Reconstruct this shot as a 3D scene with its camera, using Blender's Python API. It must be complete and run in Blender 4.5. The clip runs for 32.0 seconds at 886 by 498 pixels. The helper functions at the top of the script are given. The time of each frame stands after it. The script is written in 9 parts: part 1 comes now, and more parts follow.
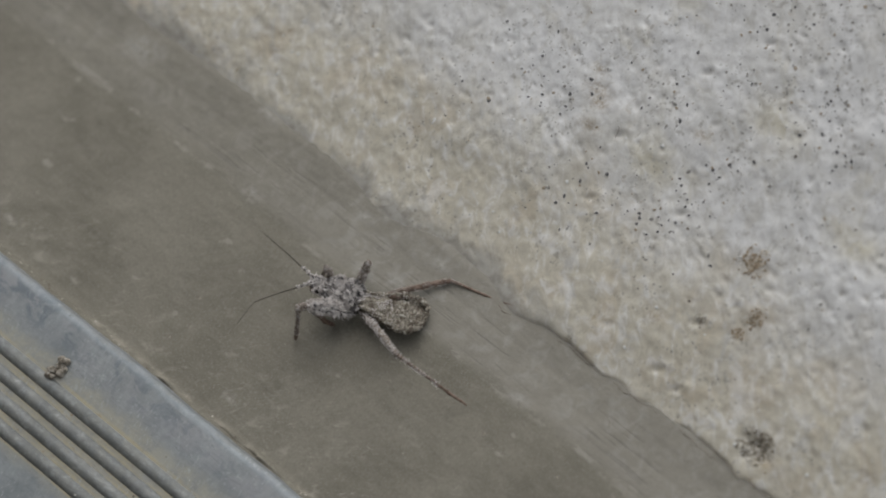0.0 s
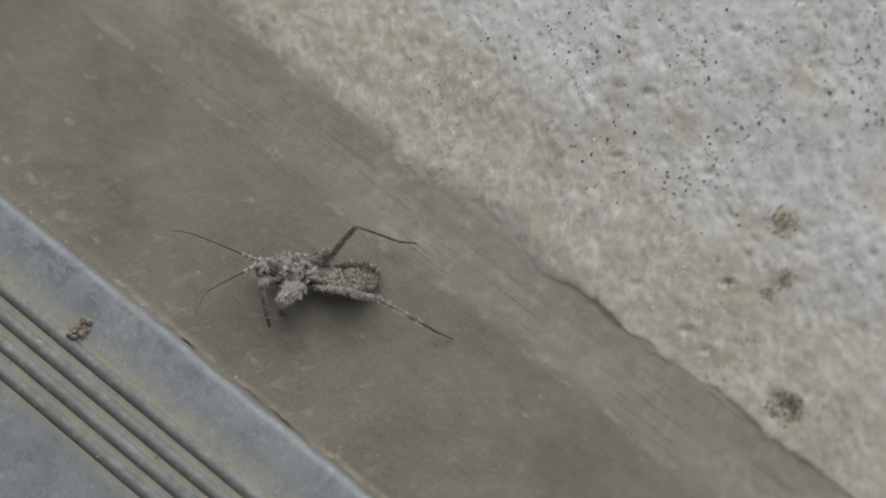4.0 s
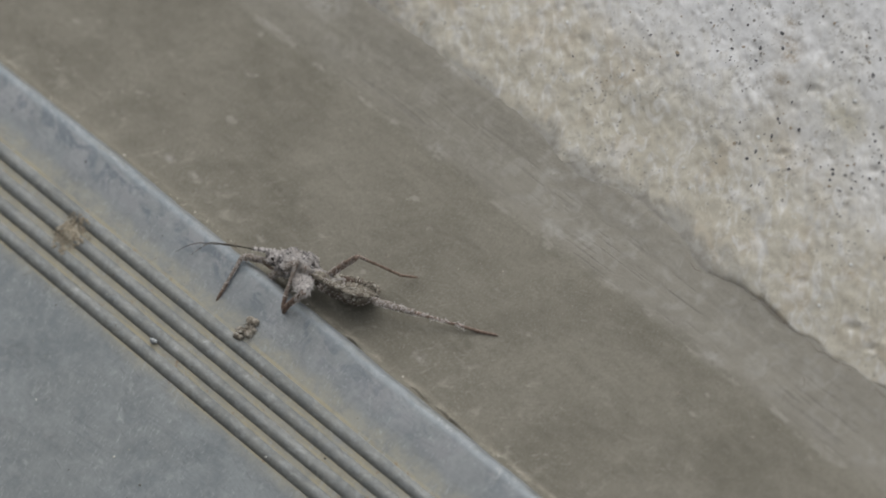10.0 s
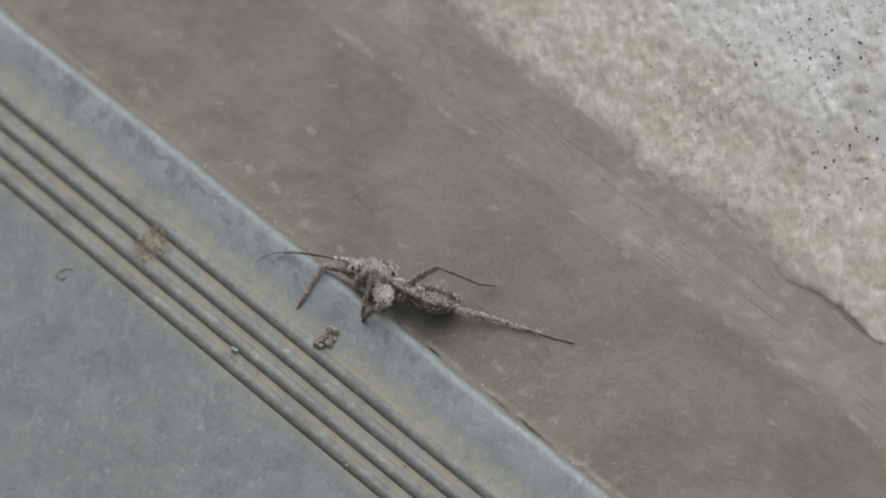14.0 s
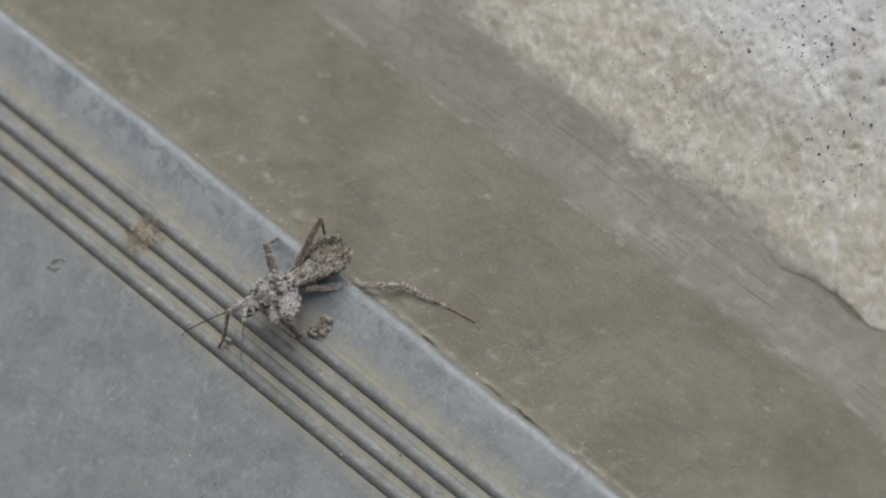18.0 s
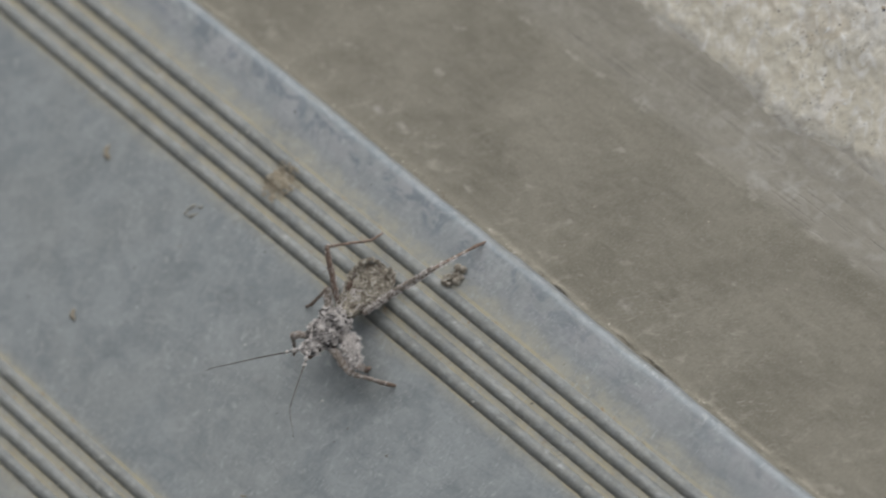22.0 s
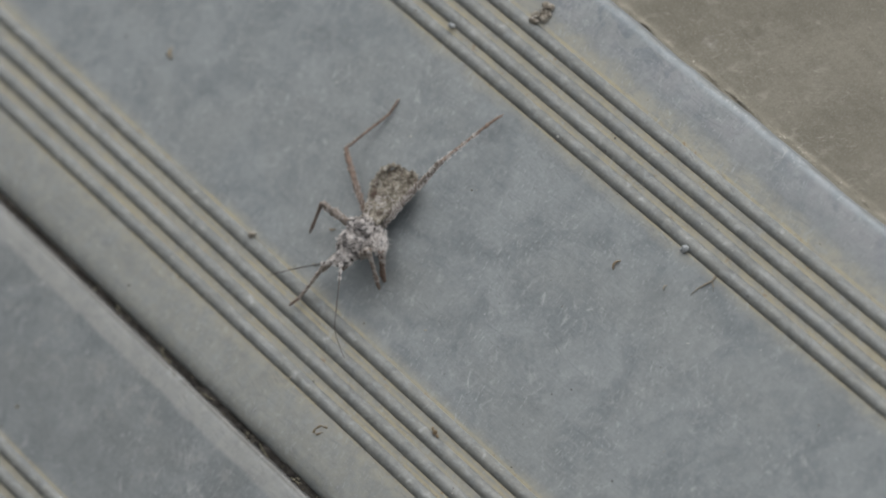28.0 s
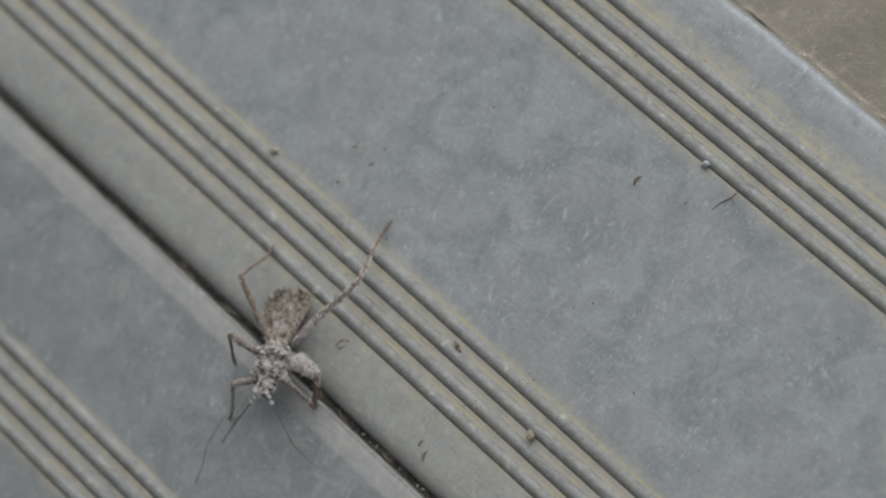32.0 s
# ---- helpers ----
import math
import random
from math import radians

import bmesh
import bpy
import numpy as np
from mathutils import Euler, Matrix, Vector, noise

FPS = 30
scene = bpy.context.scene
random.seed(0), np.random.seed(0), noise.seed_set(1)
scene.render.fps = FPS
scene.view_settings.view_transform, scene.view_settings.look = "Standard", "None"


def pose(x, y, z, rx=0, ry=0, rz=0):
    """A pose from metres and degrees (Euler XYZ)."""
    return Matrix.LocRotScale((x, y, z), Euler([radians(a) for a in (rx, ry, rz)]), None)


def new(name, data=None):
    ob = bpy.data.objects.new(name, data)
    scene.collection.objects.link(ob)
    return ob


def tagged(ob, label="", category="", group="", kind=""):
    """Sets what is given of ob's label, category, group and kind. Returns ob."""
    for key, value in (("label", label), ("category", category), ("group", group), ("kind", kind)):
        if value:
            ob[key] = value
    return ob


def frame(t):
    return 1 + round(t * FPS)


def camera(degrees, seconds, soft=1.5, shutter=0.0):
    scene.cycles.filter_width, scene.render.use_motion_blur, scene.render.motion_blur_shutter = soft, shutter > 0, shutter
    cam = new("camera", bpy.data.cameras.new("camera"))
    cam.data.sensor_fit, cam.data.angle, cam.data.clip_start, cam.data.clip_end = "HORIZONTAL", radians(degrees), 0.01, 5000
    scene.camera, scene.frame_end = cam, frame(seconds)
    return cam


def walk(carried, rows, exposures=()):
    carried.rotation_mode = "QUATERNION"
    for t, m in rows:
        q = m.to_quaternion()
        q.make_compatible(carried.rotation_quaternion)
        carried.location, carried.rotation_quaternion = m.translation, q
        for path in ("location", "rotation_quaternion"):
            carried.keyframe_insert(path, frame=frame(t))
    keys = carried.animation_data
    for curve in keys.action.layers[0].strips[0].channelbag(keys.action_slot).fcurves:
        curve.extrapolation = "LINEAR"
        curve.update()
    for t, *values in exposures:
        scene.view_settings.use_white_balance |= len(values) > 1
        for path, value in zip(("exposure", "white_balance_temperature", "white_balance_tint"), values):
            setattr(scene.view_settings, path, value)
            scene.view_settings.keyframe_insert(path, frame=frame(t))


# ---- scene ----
# The camera looks down, in a slow hand-held glide, on a metal threshold. Sizes are in millimetres unless said otherwise.
cam = camera(12.0, 32.0, soft=1.9, shutter=0.5)
cam.data.dof.use_dof = True
cam.data.dof.focus_distance = 0.443
cam.data.dof.aperture_fstop = 20.0
ROWS = [
    (0.0, 9.00, -232.40, 383.76, 20.958, 19.518, -48.232),
    (0.5, 7.10, -232.75, 382.90, 21.246, 19.492, -48.208),
    (1.0, 7.87, -233.34, 382.36, 21.190, 19.607, -48.161),
    (1.5, 9.25, -232.23, 382.14, 20.983, 19.612, -48.012),
    (2.0, 9.44, -231.28, 382.50, 20.803, 19.574, -48.001),
    (2.5, 8.28, -230.53, 382.13, 20.831, 19.484, -48.014),
    (3.0, 7.83, -230.60, 381.33, 20.753, 19.518, -48.009),
    (3.5, 8.36, -229.99, 380.78, 20.532, 19.627, -48.091),
    (5.5, 10.35, -226.95, 380.39, 19.901, 20.135, -48.305),
    (6.0, 14.34, -228.41, 377.15, 19.773, 20.864, -48.067),
    (6.5, 10.12, -226.07, 379.34, 19.873, 20.409, -48.176),
    (7.0, 8.58, -223.79, 381.74, 19.699, 20.252, -48.315),
    (7.5, 7.66, -223.11, 382.26, 19.690, 20.300, -48.304),
    (8.0, 8.06, -224.56, 381.74, 19.824, 20.596, -48.115),
    (8.5, 9.89, -223.54, 382.29, 19.515, 20.782, -48.149),
    (9.0, 11.55, -222.03, 383.77, 19.299, 20.974, -48.192),
    (9.5, 11.62, -221.01, 386.18, 19.319, 21.090, -48.169),
    (10.0, 11.21, -220.90, 386.15, 19.287, 21.207, -48.165),
    (10.5, 12.93, -220.64, 387.10, 19.068, 21.450, -48.194),
    (11.0, 14.27, -219.28, 389.58, 18.954, 21.602, -48.232),
    (11.5, 13.28, -221.38, 388.55, 19.292, 21.805, -48.039),
    (12.0, 12.69, -219.66, 390.07, 19.113, 21.688, -48.094),
    (12.5, 11.67, -220.26, 389.51, 19.311, 21.745, -48.000),
    (13.0, 11.64, -219.67, 390.20, 19.216, 21.814, -48.023),
    (13.5, 10.82, -221.64, 388.15, 19.569, 22.097, -47.888),
    (14.0, 9.58, -221.38, 388.23, 19.625, 22.066, -47.900),
    (14.5, 9.19, -221.99, 387.54, 19.714, 22.169, -47.859),
    (15.0, 9.76, -220.79, 387.76, 19.594, 22.178, -47.866),
    (15.5, 9.52, -221.61, 385.93, 19.741, 22.268, -47.778),
    (17.5, 8.43, -219.62, 387.72, 19.278, 21.996, -48.329),
    (18.0, 7.24, -219.70, 388.40, 19.423, 21.755, -48.333),
    (18.5, 7.65, -220.65, 388.55, 19.459, 21.688, -48.422),
    (19.0, 9.13, -218.46, 391.14, 19.161, 21.436, -48.386),
    (19.5, 8.04, -216.91, 393.34, 19.097, 21.190, -48.411),
    (20.0, 8.84, -218.54, 391.99, 19.266, 21.517, -48.017),
    (20.5, 1.72, -218.92, 392.38, 19.880, 20.837, -47.693),
    (21.0, 1.98, -217.30, 393.69, 19.543, 21.147, -47.696),
    (21.5, 2.32, -218.67, 393.97, 19.578, 21.845, -47.323),
    (22.0, 0.45, -222.19, 391.98, 20.004, 22.678, -46.880),
    (22.5, -1.22, -225.48, 393.17, 20.346, 23.469, -46.499),
    (23.0, -1.08, -226.74, 394.01, 20.359, 24.074, -46.288),
    (23.5, -1.97, -230.87, 390.21, 20.819, 25.014, -45.832),
    (24.0, -3.65, -234.61, 388.14, 21.230, 25.267, -45.223),
    (24.5, -7.22, -239.73, 384.22, 21.455, 25.187, -44.974),
    (25.0, -8.71, -238.58, 385.35, 20.709, 24.832, -45.093),
    (25.5, -7.43, -238.82, 384.95, 20.152, 24.898, -45.111),
    (26.0, -8.81, -238.80, 385.46, 19.868, 24.740, -45.339),
    (26.5, -5.93, -239.90, 385.85, 19.519, 25.002, -45.238),
    (28.5, -3.05, -241.98, 386.00, 19.076, 25.138, -45.141),
    (29.0, -5.00, -241.72, 387.48, 19.135, 24.992, -45.199),
    (29.5, -6.27, -242.13, 387.18, 19.083, 24.906, -45.153),
    (30.0, -6.75, -242.21, 387.14, 18.989, 24.879, -45.072),
    (30.5, -7.37, -242.31, 388.41, 18.917, 24.805, -45.020),
    (31.0, -7.06, -241.90, 389.04, 18.483, 24.798, -45.222),
    (31.5, -7.44, -241.36, 390.32, 18.300, 24.699, -45.187),
    (32.0, -11.02, -242.09, 392.08, 18.463, 24.474, -45.230),
]
walk(cam, [(t, pose(x / 1000, y / 1000, z / 1000, rx, ry, rz)) for t, x, y, z, rx, ry, rz in ROWS],
     exposures=[(0.0, -0.27), (3.0, -0.25), (7.0, -0.13), (13.0, 0.02), (19.0, 0.06), (32.0, 0.13)])

# ---- light: an overcast sky, a little brighter from the slab's side ----
world = bpy.data.worlds.new("overcast_sky")
scene.world = world
world.use_nodes = True
wn = world.node_tree.nodes
sky = wn.new("ShaderNodeTexSky")
sky.sky_type = "NISHITA"
sky.sun_disc = False
SUN_ELEV, SUN_ROT = radians(42), radians(68)
sky.sun_elevation, sky.sun_rotation = SUN_ELEV, SUN_ROT
calm = wn.new("ShaderNodeHueSaturation")
calm.inputs["Saturation"].default_value = 0.25
world.node_tree.links.new(sky.outputs[0], calm.inputs["Color"])
world.node_tree.links.new(calm.outputs[0], wn["Background"].inputs[0])
wn["Background"].inputs[1].default_value = 0.167
sun = new("sun", bpy.data.lights.new("sun", "SUN"))
sun.data.energy, sun.data.angle, sun.data.color = 1.2, radians(70), (1.0, 0.96, 0.9)
toward = Vector((math.sin(SUN_ROT) * math.cos(SUN_ELEV), math.cos(SUN_ROT) * math.cos(SUN_ELEV), math.sin(SUN_ELEV)))
sun.rotation_mode = "QUATERNION"
sun.rotation_quaternion = toward.to_track_quat("Z", "Y")


# ---- materials ----
class Nodes:
    """A small writer of node materials; lengths in millimetres."""

    def __init__(self, name, space="Object"):
        self.mat = bpy.data.materials.new(name)
        self.mat.use_nodes = True
        self.tree = self.mat.node_tree
        self.bsdf = self.tree.nodes["Principled BSDF"]
        co = self.tree.nodes.new("ShaderNodeTexCoord")
        scale = self.tree.nodes.new("ShaderNodeVectorMath")
        scale.operation = "SCALE"
        scale.inputs["Scale"].default_value = 1000.0
        self.tree.links.new(co.outputs[space], scale.inputs[0])
        self.co = scale.outputs[0]

    def put(self, a, b):
        self.tree.links.new(a, b)

    def value(self, x, socket):
        if isinstance(x, (int, float, tuple)):
            socket.default_value = x if not isinstance(x, tuple) or len(x) != 3 or socket.type != "RGBA" else (*x, 1)
        else:
            self.put(x, socket)

    def stretch(self, x, y, z):
        n = self.tree.nodes.new("ShaderNodeVectorMath")
        n.operation = "MULTIPLY"
        n.inputs[1].default_value = (x, y, z)
        self.put(self.co, n.inputs[0])
        return n.outputs[0]

    def along(self, degrees, far, wide):
        """The place, drawn out by far in the plan's direction and by wide across it."""
        n = self.tree.nodes.new("ShaderNodeMapping")
        n.vector_type = "TEXTURE"
        n.inputs["Rotation"].default_value = (0, 0, radians(degrees))
        n.inputs["Scale"].default_value = (far, wide, 1.0)
        self.put(self.co, n.inputs[0])
        return n.outputs[0]

    def noise(self, size, detail=4, rough=0.6, at=None, warp=0.0):
        n = self.tree.nodes.new("ShaderNodeTexNoise")
        n.inputs["Scale"].default_value = 1 / size
        n.inputs["Detail"].default_value = detail
        n.inputs["Roughness"].default_value = rough
        n.inputs["Distortion"].default_value = warp
        self.put(at or self.co, n.inputs["Vector"])
        return n.outputs["Fac"]

    def cells(self, size, feature="F1", at=None, rand=1.0):
        n = self.tree.nodes.new("ShaderNodeTexVoronoi")
        n.feature = feature
        n.inputs["Scale"].default_value = 1 / size
        n.inputs["Randomness"].default_value = rand
        self.put(at or self.co, n.inputs["Vector"])
        return n.outputs["Distance"]

    def ramp(self, x, a, b, lo=0.0, hi=1.0):
        n = self.tree.nodes.new("ShaderNodeMapRange")
        n.interpolation_type = "SMOOTHSTEP"
        self.value(x, n.inputs["Value"])
        for key, v in (("From Min", a), ("From Max", b), ("To Min", lo), ("To Max", hi)):
            n.inputs[key].default_value = v
        return n.outputs["Result"]

    def sums(self, op, a, b):
        n = self.tree.nodes.new("ShaderNodeMath")
        n.operation = op
        self.value(a, n.inputs[0])
        self.value(b, n.inputs[1])
        return n.outputs[0]

    def mix(self, fac, a, b):
        n = self.tree.nodes.new("ShaderNodeMix")
        n.data_type = "RGBA"
        self.value(fac, n.inputs[0])
        self.value(a, n.inputs[6])
        self.value(b, n.inputs[7])
        return n.outputs[2]

    def axis(self, k):
        n = self.tree.nodes.new("ShaderNodeSeparateXYZ")
        self.put(self.co, n.inputs[0])
        return n.outputs[k]

    def band(self, x, a, b, soft):
        return self.sums("MULTIPLY", self.ramp(x, a - soft, a + soft), self.ramp(x, b - soft, b + soft, 1.0, 0.0))

    def spot(self, x, y, r):
        """1 at the middle of a round spot on the ground, 0 past its radius."""
        n = self.tree.nodes.new("ShaderNodeVectorMath")
        n.operation = "DISTANCE"
        flat = self.stretch(1.0, 0.55, 0.0)
        self.put(flat, n.inputs[0])
        n.inputs[1].default_value = (x, 0.55 * y, 0.0)
        return self.ramp(n.outputs["Value"], -0.4 * r, r, 1.0, 0.0)

    def finish(self, colour, rough=0.8, metal=0.0, bump=None, depth=0.1, spec=0.4):
        self.value(colour, self.bsdf.inputs["Base Color"])
        self.value(rough, self.bsdf.inputs["Roughness"])
        self.value(metal, self.bsdf.inputs["Metallic"])
        self.bsdf.inputs["Specular IOR Level"].default_value = spec
        if bump is not None:
            n = self.tree.nodes.new("ShaderNodeBump")
            n.inputs["Distance"].default_value = depth / 1000
            n.inputs["Strength"].default_value = 1.0
            self.put(bump, n.inputs["Height"])
            self.put(n.outputs[0], self.bsdf.inputs["Normal"])
        return self.mat


RIBS = (-9.58, -7.34, -5.08, -2.82, -47.79, -45.42, -43.04, -40.62, -82.8, -80.5, -78.22, -75.95)


def metal_material(name, dirty, tone=1.0, speckle=0.0):
    m = Nodes(name)
    x = m.axis(0)
    cloud = m.noise(5.0, 6, 0.62, warp=0.5)
    haze = m.noise(14.0, 4, 0.55, warp=0.5)
    fine = m.noise(0.9, 5, 0.7)
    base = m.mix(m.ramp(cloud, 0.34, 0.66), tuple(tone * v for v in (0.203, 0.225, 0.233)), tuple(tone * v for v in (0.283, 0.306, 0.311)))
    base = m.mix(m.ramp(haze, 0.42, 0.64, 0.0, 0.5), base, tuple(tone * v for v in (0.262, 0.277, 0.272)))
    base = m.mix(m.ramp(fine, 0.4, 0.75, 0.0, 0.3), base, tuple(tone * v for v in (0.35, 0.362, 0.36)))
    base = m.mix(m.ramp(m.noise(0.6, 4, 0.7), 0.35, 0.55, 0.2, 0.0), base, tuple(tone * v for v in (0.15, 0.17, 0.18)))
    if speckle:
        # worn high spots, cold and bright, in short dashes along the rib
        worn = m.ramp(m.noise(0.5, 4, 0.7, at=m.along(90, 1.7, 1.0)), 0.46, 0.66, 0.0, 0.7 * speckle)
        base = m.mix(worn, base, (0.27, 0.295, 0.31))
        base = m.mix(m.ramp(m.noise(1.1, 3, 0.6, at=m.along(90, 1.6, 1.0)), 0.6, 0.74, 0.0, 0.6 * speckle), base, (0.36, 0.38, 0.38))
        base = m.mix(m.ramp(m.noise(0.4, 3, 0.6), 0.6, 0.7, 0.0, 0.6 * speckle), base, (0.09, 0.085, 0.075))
    # dried dirt settles in the valleys between the ribs and along the rolled lip
    wob = m.sums("MULTIPLY", m.sums("SUBTRACT", m.noise(4.5, 5, 0.65), 0.5), 3.0)
    xw = m.sums("ADD", x, wob)
    silt = m.sums("ADD", m.sums("ADD", m.band(xw, -10.3, 0.6, 1.0), m.band(xw, -48.6, -38.3, 1.0)), m.sums("ADD", m.sums("MULTIPLY", m.band(xw, -54.6, -47.5, 0.8), 0.55), m.band(xw, -83.2, -74.2, 0.9)))
    silt = m.sums("MULTIPLY", m.sums("MINIMUM", silt, 1.0), m.ramp(m.noise(1.5, 5, 0.65), 0.3, 0.65, 0.35 * dirty, 0.9 * dirty))
    base = m.mix(silt, base, (0.375, 0.36, 0.30))
    if not speckle:
        # tan lines of silt at the foot of each rib
        foot = 0.0
        for rib in RIBS:
            foot = m.sums("ADD", m.band(x, rib + 1.5, rib + 1.92, 0.16), foot)
            foot = m.sums("ADD", m.band(x, rib - 0.22, rib + 0.05, 0.1), foot)
        foot = m.sums("MULTIPLY", m.sums("MINIMUM", foot, 1.0), m.ramp(m.noise(2.6, 5, 0.65, at=m.along(90, 2.5, 1.0)), 0.36, 0.62, 0.1, 0.85 * dirty))
        base = m.mix(foot, base, (0.44, 0.39, 0.265))
        tan = m.sums("MULTIPLY", m.sums("MINIMUM", m.sums("MULTIPLY", foot, 2.0), 1.0), m.ramp(m.noise(0.9, 3, 0.6), 0.62, 0.7, 0.0, 0.7))
        base = m.mix(tan, base, (0.27, 0.17, 0.09))
    lip = m.band(m.sums("ADD", x, m.sums("MULTIPLY", wob, 0.3)), -58.5, -55.4, 0.35)
    base = m.mix(m.sums("MULTIPLY", lip, m.ramp(m.noise(1.6, 4, 0.6), 0.35, 0.65, 0.5, 0.85)), base, (0.345, 0.345, 0.325))
    # dark strip painted along the slit edge to damp the corner's highlight
    base = m.mix(m.sums("MULTIPLY", m.band(x, -56.2, -55.0, 0.16), 0.65), base, (0.10, 0.095, 0.085))
    stain = m.sums("MULTIPLY", m.band(xw, -67.0, -57.2, 2.5), m.ramp(m.noise(2.4, 5, 0.65, warp=0.8), 0.52, 0.68, 0.0, 0.35))
    base = m.mix(stain, base, (0.36, 0.357, 0.335))
    # the worn edge: pale lilac bloom, cold oxide patches and dark damp
    edge = m.ramp(xw, 0.2, 2.6)
    bloom = m.noise(3.6, 4, 0.55, warp=0.8)
    base = m.mix(m.sums("MULTIPLY", edge, m.ramp(bloom, 0.4, 0.6, 0.1, 0.6)), base, (0.335, 0.335, 0.345))
    blotch = m.noise(2.4, 5, 0.62, at=m.along(70, 1.6, 1.0), warp=1.4)
    shade = m.sums("MULTIPLY", m.ramp(x, 0.8, 3.4), m.ramp(blotch, 0.5, 0.6, 0.0, 0.75))
    base = m.mix(m.sums("MULTIPLY", shade, m.ramp(m.axis(1), -30.0, 8.0, 0.45, 1.0)), base, (0.155, 0.18, 0.205))
    base = m.mix(m.sums("MULTIPLY", m.ramp(xw, 2.6, 5.4), m.ramp(blotch, 0.36, 0.5, 0.5, 0.0)), base, (0.345, 0.37, 0.385))
    # brown line at the joint: dirt and shadow painted as one colour
    joint_grime_shade = m.sums("MULTIPLY", m.ramp(m.sums("ADD", x, m.sums("MULTIPLY", m.noise(2.0, 4), 0.9)), 5.35, 5.75), m.ramp(m.noise(5.0, 4, 0.6), 0.4, 0.6, 0.1, 0.8))
    base = m.mix(joint_grime_shade, base, (0.17, 0.15, 0.12))
    mottle = m.noise(2.2, 5, 0.65, at=m.along(-48, 1.4, 1.0), warp=0.7)
    base = m.mix(m.ramp(mottle, 0.54, 0.7, 0.0, 0.4), base, tuple(tone * v for v in (0.36, 0.375, 0.375)))
    base = m.mix(m.ramp(mottle, 0.32, 0.46, 0.22, 0.0), base, tuple(tone * v for v in (0.175, 0.188, 0.192)))
    # rim colour lowered to offset the highlight on the rounded corner
    base = m.mix(m.ramp(x, 4.1, 4.8, 0.0, 0.5), base, (0.255, 0.29, 0.31))
    pale = m.ramp(m.noise(1.5, 3, 0.5), 0.64, 0.74, 0.0, 0.4)
    base = m.mix(pale, base, (0.43, 0.445, 0.44))
    scratch = m.noise(0.35, 3, 0.6, at=m.stretch(1.0, 0.06, 1.0))
    base = m.mix(m.ramp(scratch, 0.62, 0.7, 0.0, 0.25), base, (0.13, 0.15, 0.17))
    # short dark nicks and pale scuffs
    nick = m.sums("MULTIPLY", m.ramp(m.noise(0.5, 3, 0.6, at=m.along(-62, 3.2, 0.7)), 0.64, 0.72), m.ramp(m.noise(7.0, 4, 0.6), 0.48, 0.62))
    base = m.mix(m.sums("MULTIPLY", nick, 0.55), base, tuple(tone * v for v in (0.13, 0.135, 0.135)))
    scuff = m.sums("MULTIPLY", m.ramp(m.noise(1.2, 5, 0.7, at=m.along(30, 1.6, 0.8), warp=0.6), 0.54, 0.7), m.ramp(m.noise(9.0, 4, 0.6), 0.42, 0.62))
    base = m.mix(m.sums("MULTIPLY", scuff, 0.7), base, tuple(tone * v for v in (0.42, 0.435, 0.435)))
    crisp = m.sums("MULTIPLY", m.ramp(m.noise(0.33, 3, 0.65, at=m.along(8, 2.2, 0.8), warp=0.4), 0.56, 0.68), m.ramp(m.noise(6.0, 4, 0.6, warp=0.5), 0.4, 0.62, 0.15, 0.6))
    base = m.mix(crisp, base, tuple(tone * v for v in (0.44, 0.46, 0.46)))
    line = m.sums("MULTIPLY", m.ramp(m.noise(0.24, 2, 0.5, at=m.along(75, 9.0, 0.8)), 0.6, 0.7), m.ramp(m.noise(4.5, 3, 0.5), 0.48, 0.62, 0.05, 0.45))
    base = m.mix(line, base, tuple(tone * v for v in (0.14, 0.15, 0.155)))
    if not speckle:
        smudge = 0.0
        for sx, sy, r in ((-30.6, -18.4, 1.0), (-35.4, -20.3, 1.1), (-35.7, -11.3, 1.4), (-35.6, 2.2, 1.5), (-33.0, 3.8, 1.3), (-61.2, -1.5, 2.4), (-64.0, -4.6, 1.6), (-29.9, -27.7, 1.6), (-23.4, -39.0, 1.2), (-20.8, -45.0, 1.4), (-26.0, -33.0, 1.8), (-31.0, -23.0, 1.5)):
            smudge = m.sums("ADD", m.spot(sx, sy, r), smudge)
        smudge = m.sums("MULTIPLY", smudge, m.ramp(m.noise(0.9, 5, 0.7, at=m.along(40, 1.6, 0.8), warp=0.5), 0.42, 0.66, 0.0, 0.7))
        base = m.mix(m.sums("MINIMUM", smudge, 0.7), base, (0.46, 0.465, 0.46))
        dim = 0.0
        for sx, sy, r in ((-22.2, 9.6, 2.2), (-24.5, 16.0, 3.0), (-17.5, 20.0, 2.5), (-30.0, 8.0, 2.4)):
            dim = m.sums("ADD", m.spot(sx, sy, r), dim)
        dim = m.sums("MULTIPLY", m.sums("MINIMUM", dim, 1.0), m.ramp(m.noise(1.0, 5, 0.7), 0.4, 0.62, 0.0, 0.35))
        base = m.mix(dim, base, (0.15, 0.15, 0.145))
    hatch = m.sums("MULTIPLY", m.ramp(m.noise(0.3, 2, 0.5, at=m.along(98, 20.0, 1.0)), 0.6, 0.68), m.ramp(m.noise(6.0, 3), 0.45, 0.6))
    base = m.mix(m.sums("MULTIPLY", hatch, 0.3), base, tuple(tone * v for v in (0.15, 0.17, 0.185)))
    speck = m.ramp(m.cells(2.6), 0.03, 0.06, 1.0, 0.0)
    base = m.mix(m.sums("MULTIPLY", speck, m.ramp(m.noise(5.0), 0.5, 0.56)), base, (0.05, 0.045, 0.04))
